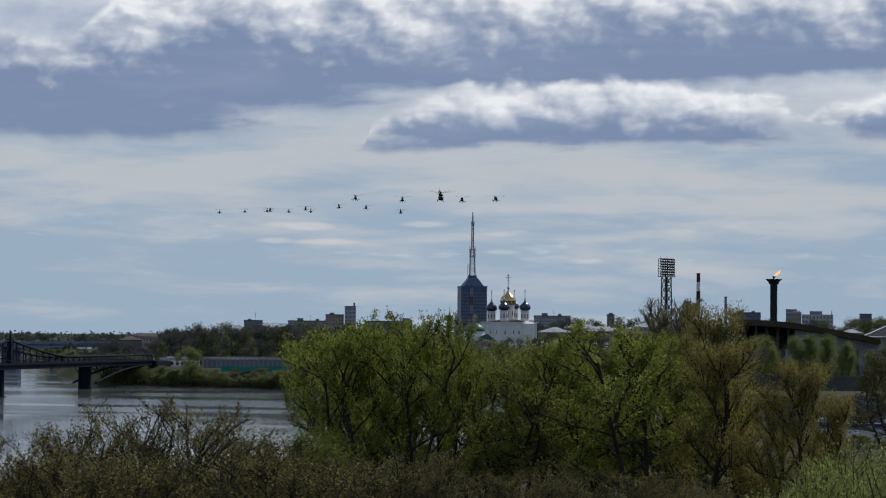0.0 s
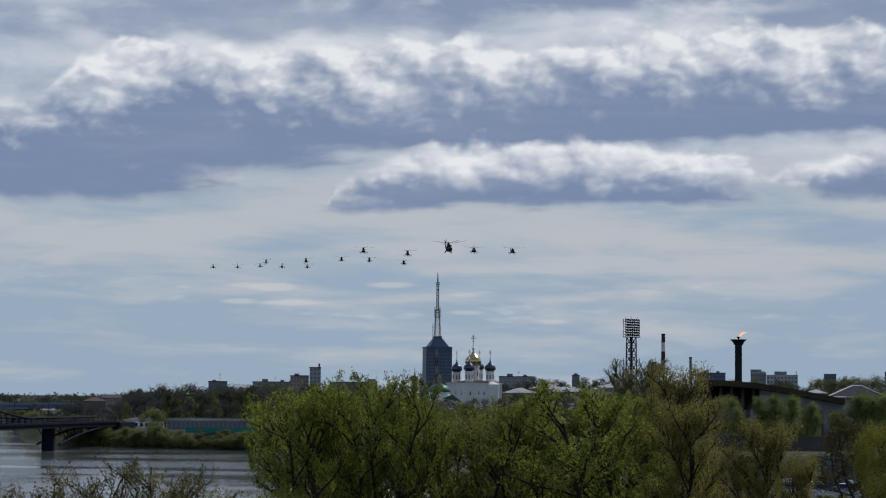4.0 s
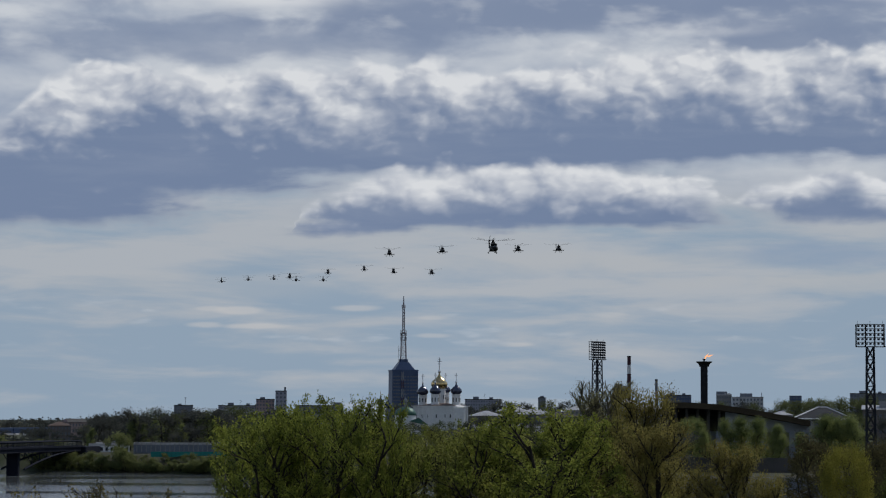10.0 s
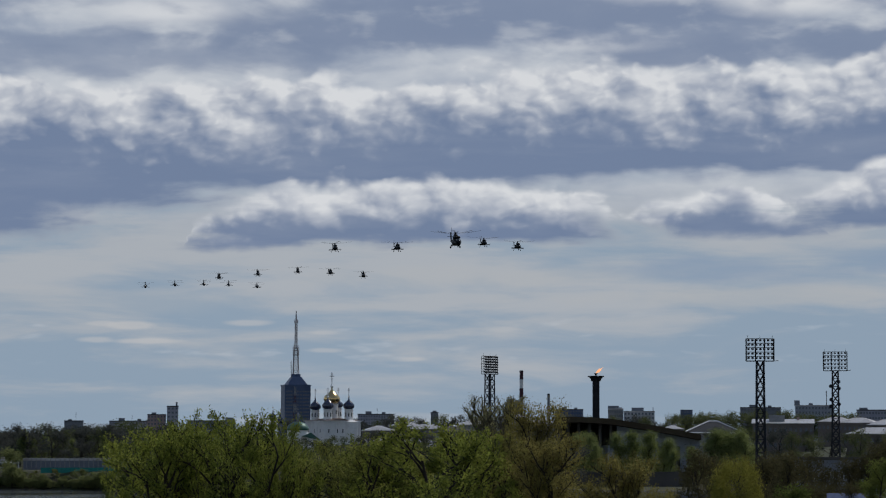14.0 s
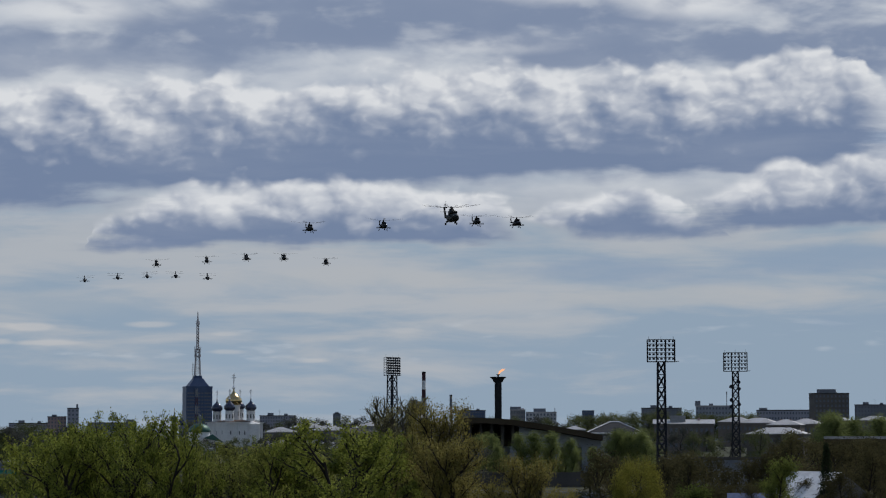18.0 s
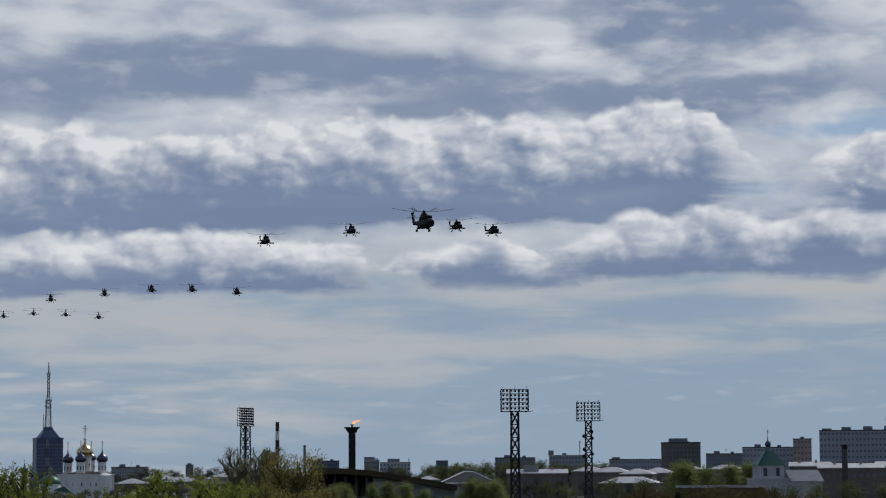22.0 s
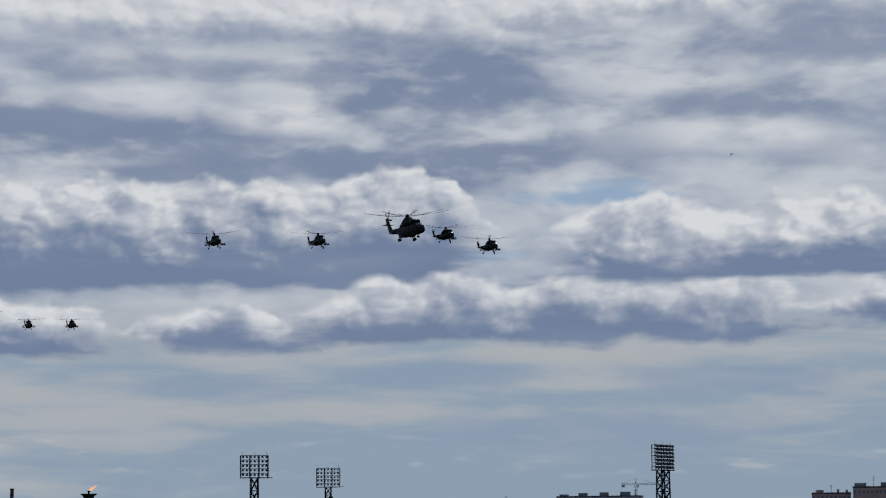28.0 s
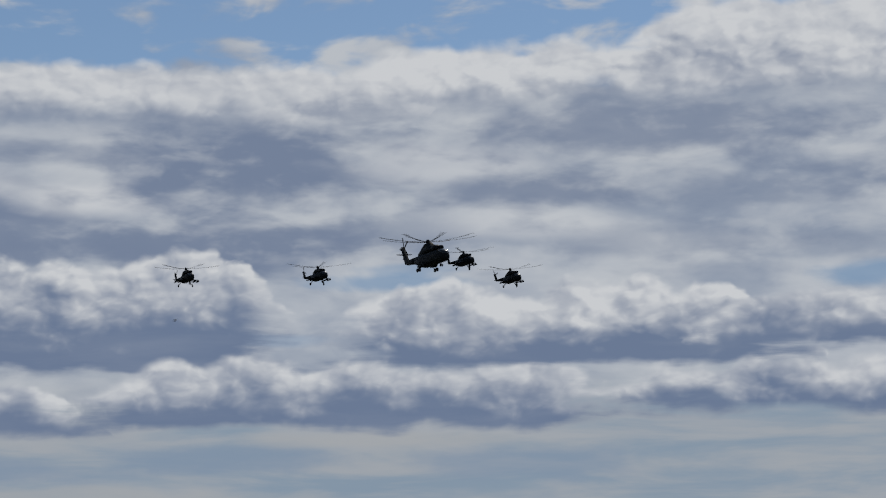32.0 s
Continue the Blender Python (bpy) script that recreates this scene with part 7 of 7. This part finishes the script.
def bird():
    ob = tagged(new("bird"), "small dark bird gliding under the clouds", "bird")
    bm = bmesh.new()
    loft(bm, [(0.22, 0, 0.01, 0.01), (0.15, 0.01, 0.04, 0.04), (0, 0, 0.06, 0.06), (-0.15, 0, 0.03, 0.03), (-0.3, 0, 0.05, 0.008)], 8)
    part("body", bm, "feather", ob, smooth=True)
    sides = []
    for y in (-1, 1):
        bm = bmesh.new()
        plate(bm, -0.09, 0.09, 0.0, 0.55 * y, 0, 0.0, 0.012)
        w = part("wing", bm, "feather", ob)
        w.matrix_basis = pose(0, 0.04 * y, 0.02)
        sides.append(w)
    return ob, sides


def squadron(make, count):
    """The first of a kind and its copies, each with its two rotors."""
    first, a, b = make()
    names = [a.name.split(".")[0], b.name.split(".")[0]]
    out = [(first, a, b)]
    for i in range(count - 1):
        c = copy_thing(first, Matrix.Identity(4))
        two = [o for o in c.children if o.name.split(".")[0] in names]
        two.sort(key=lambda o: names.index(o.name.split(".")[0]))
        out.append((c, *two))
    return out


(h0,) = squadron(heavy_helicopter, 1)
h1, h2, h3, h4 = squadron(transport_helicopter, 4)
g0, g1, g2, g3, g4 = squadron(attack_helicopter, 5)
k0, k1, k2, k3, k4 = squadron(coaxial_helicopter, 5)
gull, gull_wings = bird()


def motions():
    reach = [(0, 2230), (4, 2000), (8, 1765), (12, 1530), (16, 1320), (20, 1138), (24, 985), (28, 845), (32, 715)]
    lead = [(0, -8.3), (4, -7.2), (8, -6.0), (12, -4.4), (16, -2.4), (20, 0.3), (24, 3.6), (28, 8.0), (32, 13.8)]
    across = [(0, 5), (7, 7.5), (13, 9.5), (16, 11), (19, 12.5), (22, 15), (25, 17.5), (28, 20), (32, 23)]

    def fly(craft, rows_, gap=0.0, seed=0):
        """Keys a helicopter along its bearings; nose along the line of flight."""
        body, main, tail = craft
        out = []
        for t, az, el in rows_:
            d = curve(t, reach) + gap
            p = spot(az, d * math.cos(radians(el)), EYE.z + d * math.sin(radians(el)))
            head = -90 - curve(t, lead) + curve(t, across)
            out.append((t, pose(p.x, p.y, p.z, curve(t, [(0, 0), (16, 1), (32, 4)]) + 1.2 * math.sin(0.5 * t + seed), curve(t, [(0, 3), (18, 2.5), (32, 0.5)]), head + 1.5 * math.sin(0.3 * t + 2 * seed))))
        walk(body, out)
        for k, (part_, speed) in enumerate(((main, 62), (tail, 80 if len(tail.children) != len(main.children) else -62))):
            m = part_.matrix_basis.copy()
            walk(part_, [(i / 10, m @ pose(0, 0, 0, 0, 0, (47 * seed + speed * i) % 360)) for i in range(321)])

    def glide(az, el, turn):
        p = spot(az, 300, EYE.z + 300 * math.tan(radians(el)))
        return pose(p.x, p.y, p.z, 0, 0, turn)

    fly(h0, [
        (0, -8.32, 3.10), (1, -8.06, 3.15), (2, -7.80, 3.20), (3, -7.53, 3.28), (4, -7.24, 3.35), (5, -6.95, 3.43),
        (6, -6.65, 3.52), (7, -6.34, 3.64), (8, -6.00, 3.75), (9, -5.65, 3.84), (10, -5.26, 3.95), (11, -4.86, 4.10),
        (12, -4.43, 4.21), (13, -3.95, 4.35), (14, -3.50, 4.48), (15, -2.96, 4.63), (16, -2.39, 4.79), (17, -1.78, 4.95),
        (18, -1.14, 5.12), (19, -0.46, 5.35), (20, 0.27, 5.64), (21, 1.02, 5.92), (22, 1.85, 6.22), (23, 2.65, 6.47),
        (24, 3.62, 6.66), (25, 4.59, 6.82), (26, 5.63, 7.08), (27, 6.76, 7.35), (28, 7.99, 7.65), (29, 9.21, 7.92),
        (30, 10.65, 8.27), (31, 12.15, 8.63), (32, 13.76, 9.01),
    ], 0, 0)
    fly(h1, [
        (0, -10.46, 3.07), (1, -10.20, 3.12), (2, -9.93, 3.18), (3, -9.64, 3.23), (4, -9.38, 3.28), (5, -9.11, 3.32),
        (6, -8.83, 3.37), (7, -8.61, 3.45), (8, -8.34, 3.56), (9, -8.10, 3.68), (10, -7.87, 3.82), (11, -7.57, 3.97),
        (12, -7.24, 4.08), (13, -6.90, 4.20), (14, -6.54, 4.32), (15, -6.13, 4.46), (16, -5.68, 4.58), (17, -5.21, 4.71),
        (18, -4.72, 4.85), (19, -4.15, 5.00), (20, -3.53, 5.17), (21, -2.87, 5.45), (22, -2.15, 5.79), (23, -1.43, 6.16),
        (24, -0.64, 6.41), (25, 0.23, 6.63), (26, 1.11, 6.86), (27, 2.06, 7.11), (28, 3.10, 7.38), (29, 4.10, 7.63),
        (30, 5.25, 7.96), (31, 6.42, 8.26), (32, 7.61, 8.55),
    ], 0, 1)
    fly(h2, [
        (0, -9.28, 3.04), (1, -9.00, 3.02), (2, -8.76, 3.08), (3, -8.53, 3.13), (4, -8.27, 3.22), (5, -8.01, 3.31),
        (6, -7.74, 3.40), (7, -7.48, 3.51), (8, -7.17, 3.63), (9, -6.88, 3.78), (10, -6.54, 3.89), (11, -6.18, 3.97),
        (12, -5.82, 4.08), (13, -5.43, 4.21), (14, -4.97, 4.34), (15, -4.52, 4.47), (16, -4.00, 4.61), (17, -3.45, 4.76),
        (18, -2.86, 4.92), (19, -2.21, 5.11), (20, -1.48, 5.41), (21, -0.75, 5.73), (22, 0.01, 6.05), (23, 0.79, 6.28),
        (24, 1.58, 6.49), (25, 2.46, 6.67), (26, 3.46, 6.89), (27, 4.54, 7.13), (28, 5.71, 7.39), (29, 6.84, 7.64),
        (30, 8.14, 7.95), (31, 9.51, 8.24), (32, 10.94, 8.60),
    ], 0, 2)
    fly(h3, [
        (0, -7.78, 3.05), (1, -7.50, 3.12), (2, -7.21, 3.18), (3, -6.89, 3.23), (4, -6.60, 3.31), (5, -6.30, 3.39),
        (6, -5.99, 3.48), (7, -5.71, 3.59), (8, -5.38, 3.71), (9, -5.02, 3.82), (10, -4.63, 3.93), (11, -4.23, 4.03),
        (12, -3.79, 4.15), (13, -3.30, 4.30), (14, -2.79, 4.46), (15, -2.26, 4.59), (16, -1.71, 4.72), (17, -1.12, 4.87),
        (18, -0.51, 5.02), (19, 0.21, 5.22), (20, 0.99, 5.50), (21, 1.81, 5.85), (22, 2.68, 6.15), (23, 3.58, 6.40),
        (24, 4.50, 6.64), (25, 5.53, 6.79), (26, 6.57, 7.02), (27, 7.71, 7.26), (28, 8.94, 7.52), (29, 10.15, 7.82),
        (30, 11.54, 8.16), (31, 13.04, 8.52), (32, 14.65, 8.95),
    ], 0, 3)
    fly(h4, [
        (0, -6.93, 3.08), (1, -6.63, 3.13), (2, -6.30, 3.19), (3, -5.96, 3.24), (4, -5.63, 3.30), (5, -5.30, 3.37),
        (6, -4.95, 3.44), (7, -4.62, 3.55), (8, -4.28, 3.68), (9, -3.95, 3.81), (10, -3.61, 3.94), (11, -3.25, 4.03),
        (12, -2.86, 4.11), (13, -2.42, 4.22), (14, -1.94, 4.37), (15, -1.39, 4.52), (16, -0.79, 4.67), (17, -0.17, 4.82),
        (18, 0.50, 4.98), (19, 1.22, 5.15), (20, 1.97, 5.39), (21, 2.76, 5.72), (22, 3.60, 6.03), (23, 4.44, 6.31),
        (24, 5.45, 6.55), (25, 6.50, 6.73), (26, 7.59, 6.89), (27, 8.77, 7.05), (28, 10.05, 7.23), (29, 11.27, 7.49),
        (30, 12.71, 7.78), (31, 14.21, 8.12), (32, 15.84, 8.50),
    ], 0, 4)
    fly(g0, [
        (0, -12.60, 2.74), (1, -12.43, 2.81), (2, -12.25, 2.89), (3, -12.04, 2.94), (4, -11.82, 2.98), (5, -11.60, 3.02),
        (6, -11.37, 3.06), (7, -11.10, 3.05), (8, -10.87, 3.09), (9, -10.61, 3.13), (10, -10.37, 3.21), (11, -10.14, 3.29),
        (12, -9.89, 3.38), (13, -9.66, 3.47), (14, -9.44, 3.58), (15, -9.23, 3.68), (16, -9.01, 3.76), (17, -8.78, 3.85),
        (18, -8.54, 3.94), (19, -8.30, 4.03), (20, -8.02, 4.11), (21, -7.73, 4.20), (22, -7.47, 4.32), (23, -7.17, 4.40),
        (24, -6.85, 4.53), (25, -6.51, 4.67), (26, -6.16, 4.81), (27, -5.80, 4.97), (28, -5.41, 5.13), (29, -5.00, 5.31),
        (30, -4.58, 5.50), (31, -4.12, 5.70), (32, -3.64, 5.92),
    ], 260, 5)
    fly(g1, [
        (0, -11.71, 2.79), (1, -11.54, 2.86), (2, -11.28, 2.99), (3, -11.05, 3.00), (4, -10.82, 3.02), (5, -10.59, 3.03),
        (6, -10.35, 3.05), (7, -10.13, 3.11), (8, -9.89, 3.18), (9, -9.63, 3.24), (10, -9.41, 3.33), (11, -9.18, 3.43),
        (12, -8.94, 3.50), (13, -8.71, 3.59), (14, -8.47, 3.67), (15, -8.17, 3.77), (16, -7.89, 3.85), (17, -7.60, 3.94),
        (18, -7.29, 4.03), (19, -7.01, 4.12), (20, -6.71, 4.23), (21, -6.43, 4.33), (22, -6.15, 4.46), (23, -5.86, 4.55),
        (24, -5.50, 4.68), (25, -5.11, 4.82), (26, -4.71, 4.97), (27, -4.29, 5.13), (28, -3.84, 5.30), (29, -3.37, 5.49),
        (30, -2.88, 5.68), (31, -2.35, 5.89), (32, -1.80, 6.11),
    ], 260, 6)
    fly(g2, [
        (0, -10.87, 2.85), (1, -10.65, 2.92), (2, -10.41, 2.98), (3, -10.16, 3.03), (4, -9.93, 3.06), (5, -9.70, 3.09),
        (6, -9.46, 3.13), (7, -9.24, 3.18), (8, -9.00, 3.27), (9, -8.74, 3.34), (10, -8.50, 3.42), (11, -8.25, 3.50),
        (12, -7.98, 3.55), (13, -7.74, 3.64), (14, -7.47, 3.74), (15, -7.18, 3.85), (16, -6.90, 3.93), (17, -6.60, 4.01),
        (18, -6.30, 4.10), (19, -5.99, 4.21), (20, -5.65, 4.34), (21, -5.33, 4.45), (22, -4.99, 4.57), (23, -4.65, 4.67),
        (24, -4.30, 4.80), (25, -3.88, 4.95), (26, -3.43, 5.10), (27, -2.96, 5.27), (28, -2.46, 5.44), (29, -1.94, 5.63),
        (30, -1.39, 5.82), (31, -0.80, 6.03), (32, -0.18, 6.26),
    ], 260, 7)
    fly(g3, [
        (0, -10.19, 2.83), (1, -10.04, 2.90), (2, -9.78, 2.96), (3, -9.48, 3.02), (4, -9.23, 3.05), (5, -8.96, 3.09),
        (6, -8.69, 3.13), (7, -8.48, 3.17), (8, -8.21, 3.21), (9, -7.98, 3.25), (10, -7.76, 3.36), (11, -7.51, 3.46),
        (12, -7.22, 3.55), (13, -6.93, 3.62), (14, -6.65, 3.71), (15, -6.33, 3.81), (16, -6.02, 3.90), (17, -5.70, 4.00),
        (18, -5.36, 4.11), (19, -5.02, 4.22), (20, -4.68, 4.34), (21, -4.34, 4.43), (22, -3.98, 4.58), (23, -3.62, 4.66),
        (24, -3.26, 4.77), (25, -2.83, 4.92), (26, -2.41, 5.03), (27, -1.96, 5.15), (28, -1.50, 5.28), (29, -0.94, 5.46),
        (30, -0.35, 5.65), (31, 0.27, 5.85), (32, 0.94, 6.07),
    ], 260, 8)
    fly(g4, [
        (0, -9.32, 2.73), (1, -9.06, 2.78), (2, -8.82, 2.84), (3, -8.61, 2.91), (4, -8.36, 2.99), (5, -8.11, 3.06),
        (6, -7.84, 3.14), (7, -7.60, 3.18), (8, -7.32, 3.22), (9, -7.06, 3.26), (10, -6.80, 3.34), (11, -6.55, 3.40),
        (12, -6.31, 3.47), (13, -6.08, 3.58), (14, -5.82, 3.64), (15, -5.48, 3.71), (16, -5.10, 3.80), (17, -4.71, 3.90),
        (18, -4.30, 4.00), (19, -3.91, 4.11), (20, -3.55, 4.23), (21, -3.19, 4.36), (22, -2.86, 4.51), (23, -2.50, 4.58),
        (24, -2.15, 4.65), (25, -1.75, 4.76), (26, -1.33, 4.93), (27, -0.90, 5.10), (28, -0.44, 5.29), (29, 0.00, 5.27),
        (30, 0.55, 5.32), (31, 1.21, 5.51), (32, 1.91, 5.71),
    ], 260, 9)
    fly(k0, [
        (0, -13.86, 2.67), (1, -13.68, 2.70), (2, -13.50, 2.73), (3, -13.32, 2.79), (4, -13.14, 2.83), (5, -12.96, 2.87),
        (6, -12.77, 2.91), (7, -12.62, 2.96), (8, -12.44, 3.02), (9, -12.25, 3.04), (10, -12.07, 3.08), (11, -11.89, 3.16),
        (12, -11.68, 3.23), (13, -11.47, 3.30), (14, -11.27, 3.32), (15, -11.05, 3.37), (16, -10.81, 3.41), (17, -10.56, 3.46),
        (18, -10.31, 3.51), (19, -10.07, 3.58), (20, -9.82, 3.66), (21, -9.60, 3.75), (22, -9.38, 3.85), (23, -9.16, 3.95),
        (24, -8.93, 4.05), (25, -8.69, 4.16), (26, -8.44, 4.28), (27, -8.19, 4.40), (28, -7.93, 4.53), (29, -7.65, 4.67),
        (30, -7.37, 4.81), (31, -7.07, 4.97), (32, -6.76, 5.14),
    ], 420, 10)
    fly(k1, [
        (0, -13.23, 2.70), (1, -13.08, 2.75), (2, -12.90, 2.76), (3, -12.71, 2.80), (4, -12.53, 2.84), (5, -12.35, 2.89),
        (6, -12.17, 2.94), (7, -11.99, 2.99), (8, -11.82, 3.05), (9, -11.60, 3.07), (10, -11.41, 3.13), (11, -11.20, 3.24),
        (12, -10.99, 3.30), (13, -10.76, 3.33), (14, -10.54, 3.37), (15, -10.28, 3.42), (16, -10.03, 3.47), (17, -9.77, 3.52),
        (18, -9.50, 3.58), (19, -9.28, 3.65), (20, -9.04, 3.71), (21, -8.84, 3.78), (22, -8.62, 3.88), (23, -8.38, 3.98),
        (24, -8.12, 4.08), (25, -7.86, 4.19), (26, -7.58, 4.31), (27, -7.30, 4.43), (28, -7.01, 4.56), (29, -6.70, 4.70),
        (30, -6.38, 4.85), (31, -6.04, 5.01), (32, -5.69, 5.17),
    ], 420, 11)
    fly(k2, [
        (0, -12.67, 2.72), (1, -12.51, 2.77), (2, -12.34, 2.79), (3, -12.15, 2.83), (4, -11.97, 2.87), (5, -11.79, 2.92),
        (6, -11.60, 2.97), (7, -11.41, 3.03), (8, -11.22, 3.08), (9, -11.00, 3.10), (10, -10.77, 3.16), (11, -10.54, 3.25),
        (12, -10.31, 3.31), (13, -10.06, 3.33), (14, -9.82, 3.39), (15, -9.57, 3.44), (16, -9.31, 3.50), (17, -9.05, 3.56),
        (18, -8.77, 3.62), (19, -8.55, 3.72), (20, -8.32, 3.80), (21, -8.09, 3.87), (22, -7.89, 3.95), (23, -7.62, 4.05),
        (24, -7.34, 4.16), (25, -7.05, 4.27), (26, -6.75, 4.39), (27, -6.44, 4.51), (28, -6.11, 4.65), (29, -5.77, 4.79),
        (30, -5.42, 4.94), (31, -5.05, 5.10), (32, -4.66, 5.27),
    ], 420, 12)
    fly(k3, [
        (0, -12.13, 2.71), (1, -11.97, 2.76), (2, -11.79, 2.78), (3, -11.60, 2.81), (4, -11.42, 2.86), (5, -11.24, 2.90),
        (6, -11.05, 2.95), (7, -10.86, 3.00), (8, -10.67, 3.05), (9, -10.44, 3.06), (10, -10.21, 3.13), (11, -9.97, 3.23),
        (12, -9.73, 3.30), (13, -9.47, 3.32), (14, -9.20, 3.38), (15, -8.93, 3.44), (16, -8.65, 3.50), (17, -8.36, 3.56),
        (18, -8.06, 3.63), (19, -7.82, 3.70), (20, -7.57, 3.78), (21, -7.33, 3.85), (22, -7.10, 3.93), (23, -6.87, 3.99),
        (24, -6.57, 4.10), (25, -6.25, 4.21), (26, -5.93, 4.33), (27, -5.59, 4.45), (28, -5.23, 4.58), (29, -4.86, 4.72),
        (30, -4.47, 4.86), (31, -4.07, 5.02), (32, -3.64, 5.18),
    ], 420, 13)
    fly(k4, [
        (0, -11.58, 2.72), (1, -11.40, 2.77), (2, -11.20, 2.79), (3, -10.99, 2.82), (4, -10.79, 2.86), (5, -10.59, 2.91),
        (6, -10.38, 2.96), (7, -10.19, 3.01), (8, -10.00, 3.06), (9, -9.76, 3.08), (10, -9.53, 3.13), (11, -9.28, 3.22),
        (12, -9.04, 3.27), (13, -8.77, 3.29), (14, -8.49, 3.34), (15, -8.20, 3.40), (16, -7.90, 3.46), (17, -7.59, 3.53),
        (18, -7.27, 3.59), (19, -7.01, 3.66), (20, -6.75, 3.74), (21, -6.51, 3.79), (22, -6.29, 3.87), (23, -5.97, 3.97),
        (24, -5.64, 4.07), (25, -5.30, 4.18), (26, -4.94, 4.30), (27, -4.57, 4.42), (28, -4.18, 4.55), (29, -3.77, 4.68),
        (30, -3.34, 4.83), (31, -2.89, 4.98), (32, -2.42, 5.15),
    ], 420, 14)
    walk(gull, [(t, glide(az, el, turn)) for t, az, el, turn in ((0, 60.0, 16.0, 185), (14, 44.0, 13.0, 185), (24, 25.0, 10.5, 185), (28, 16.2, 9.45, 185), (29, 14.11, 9.21, 186), (30, 11.96, 8.71, 188), (32, 7.34, 7.52, 190))])
    for w, s in zip(gull_wings, (-1, 1)):
        m = w.matrix_basis.copy()
        walk(w, [(i / 10, m @ pose(0, 0, 0, s * 28 * math.sin(i * 1.9), 0, 0)) for i in range(321)])
    for k, f in enumerate(flames):
        m = f.matrix_basis.copy()
        walk(f, [(i / 5, m @ pose(0.1 * math.sin(i * 1.3 + k), 0, 0.12 * math.sin(i * 2.1 + k), 0, 9 * math.sin(i * 1.7 + 2 * k), 30 * math.sin(i * 0.9 + k))) for i in range(161)])


motions()
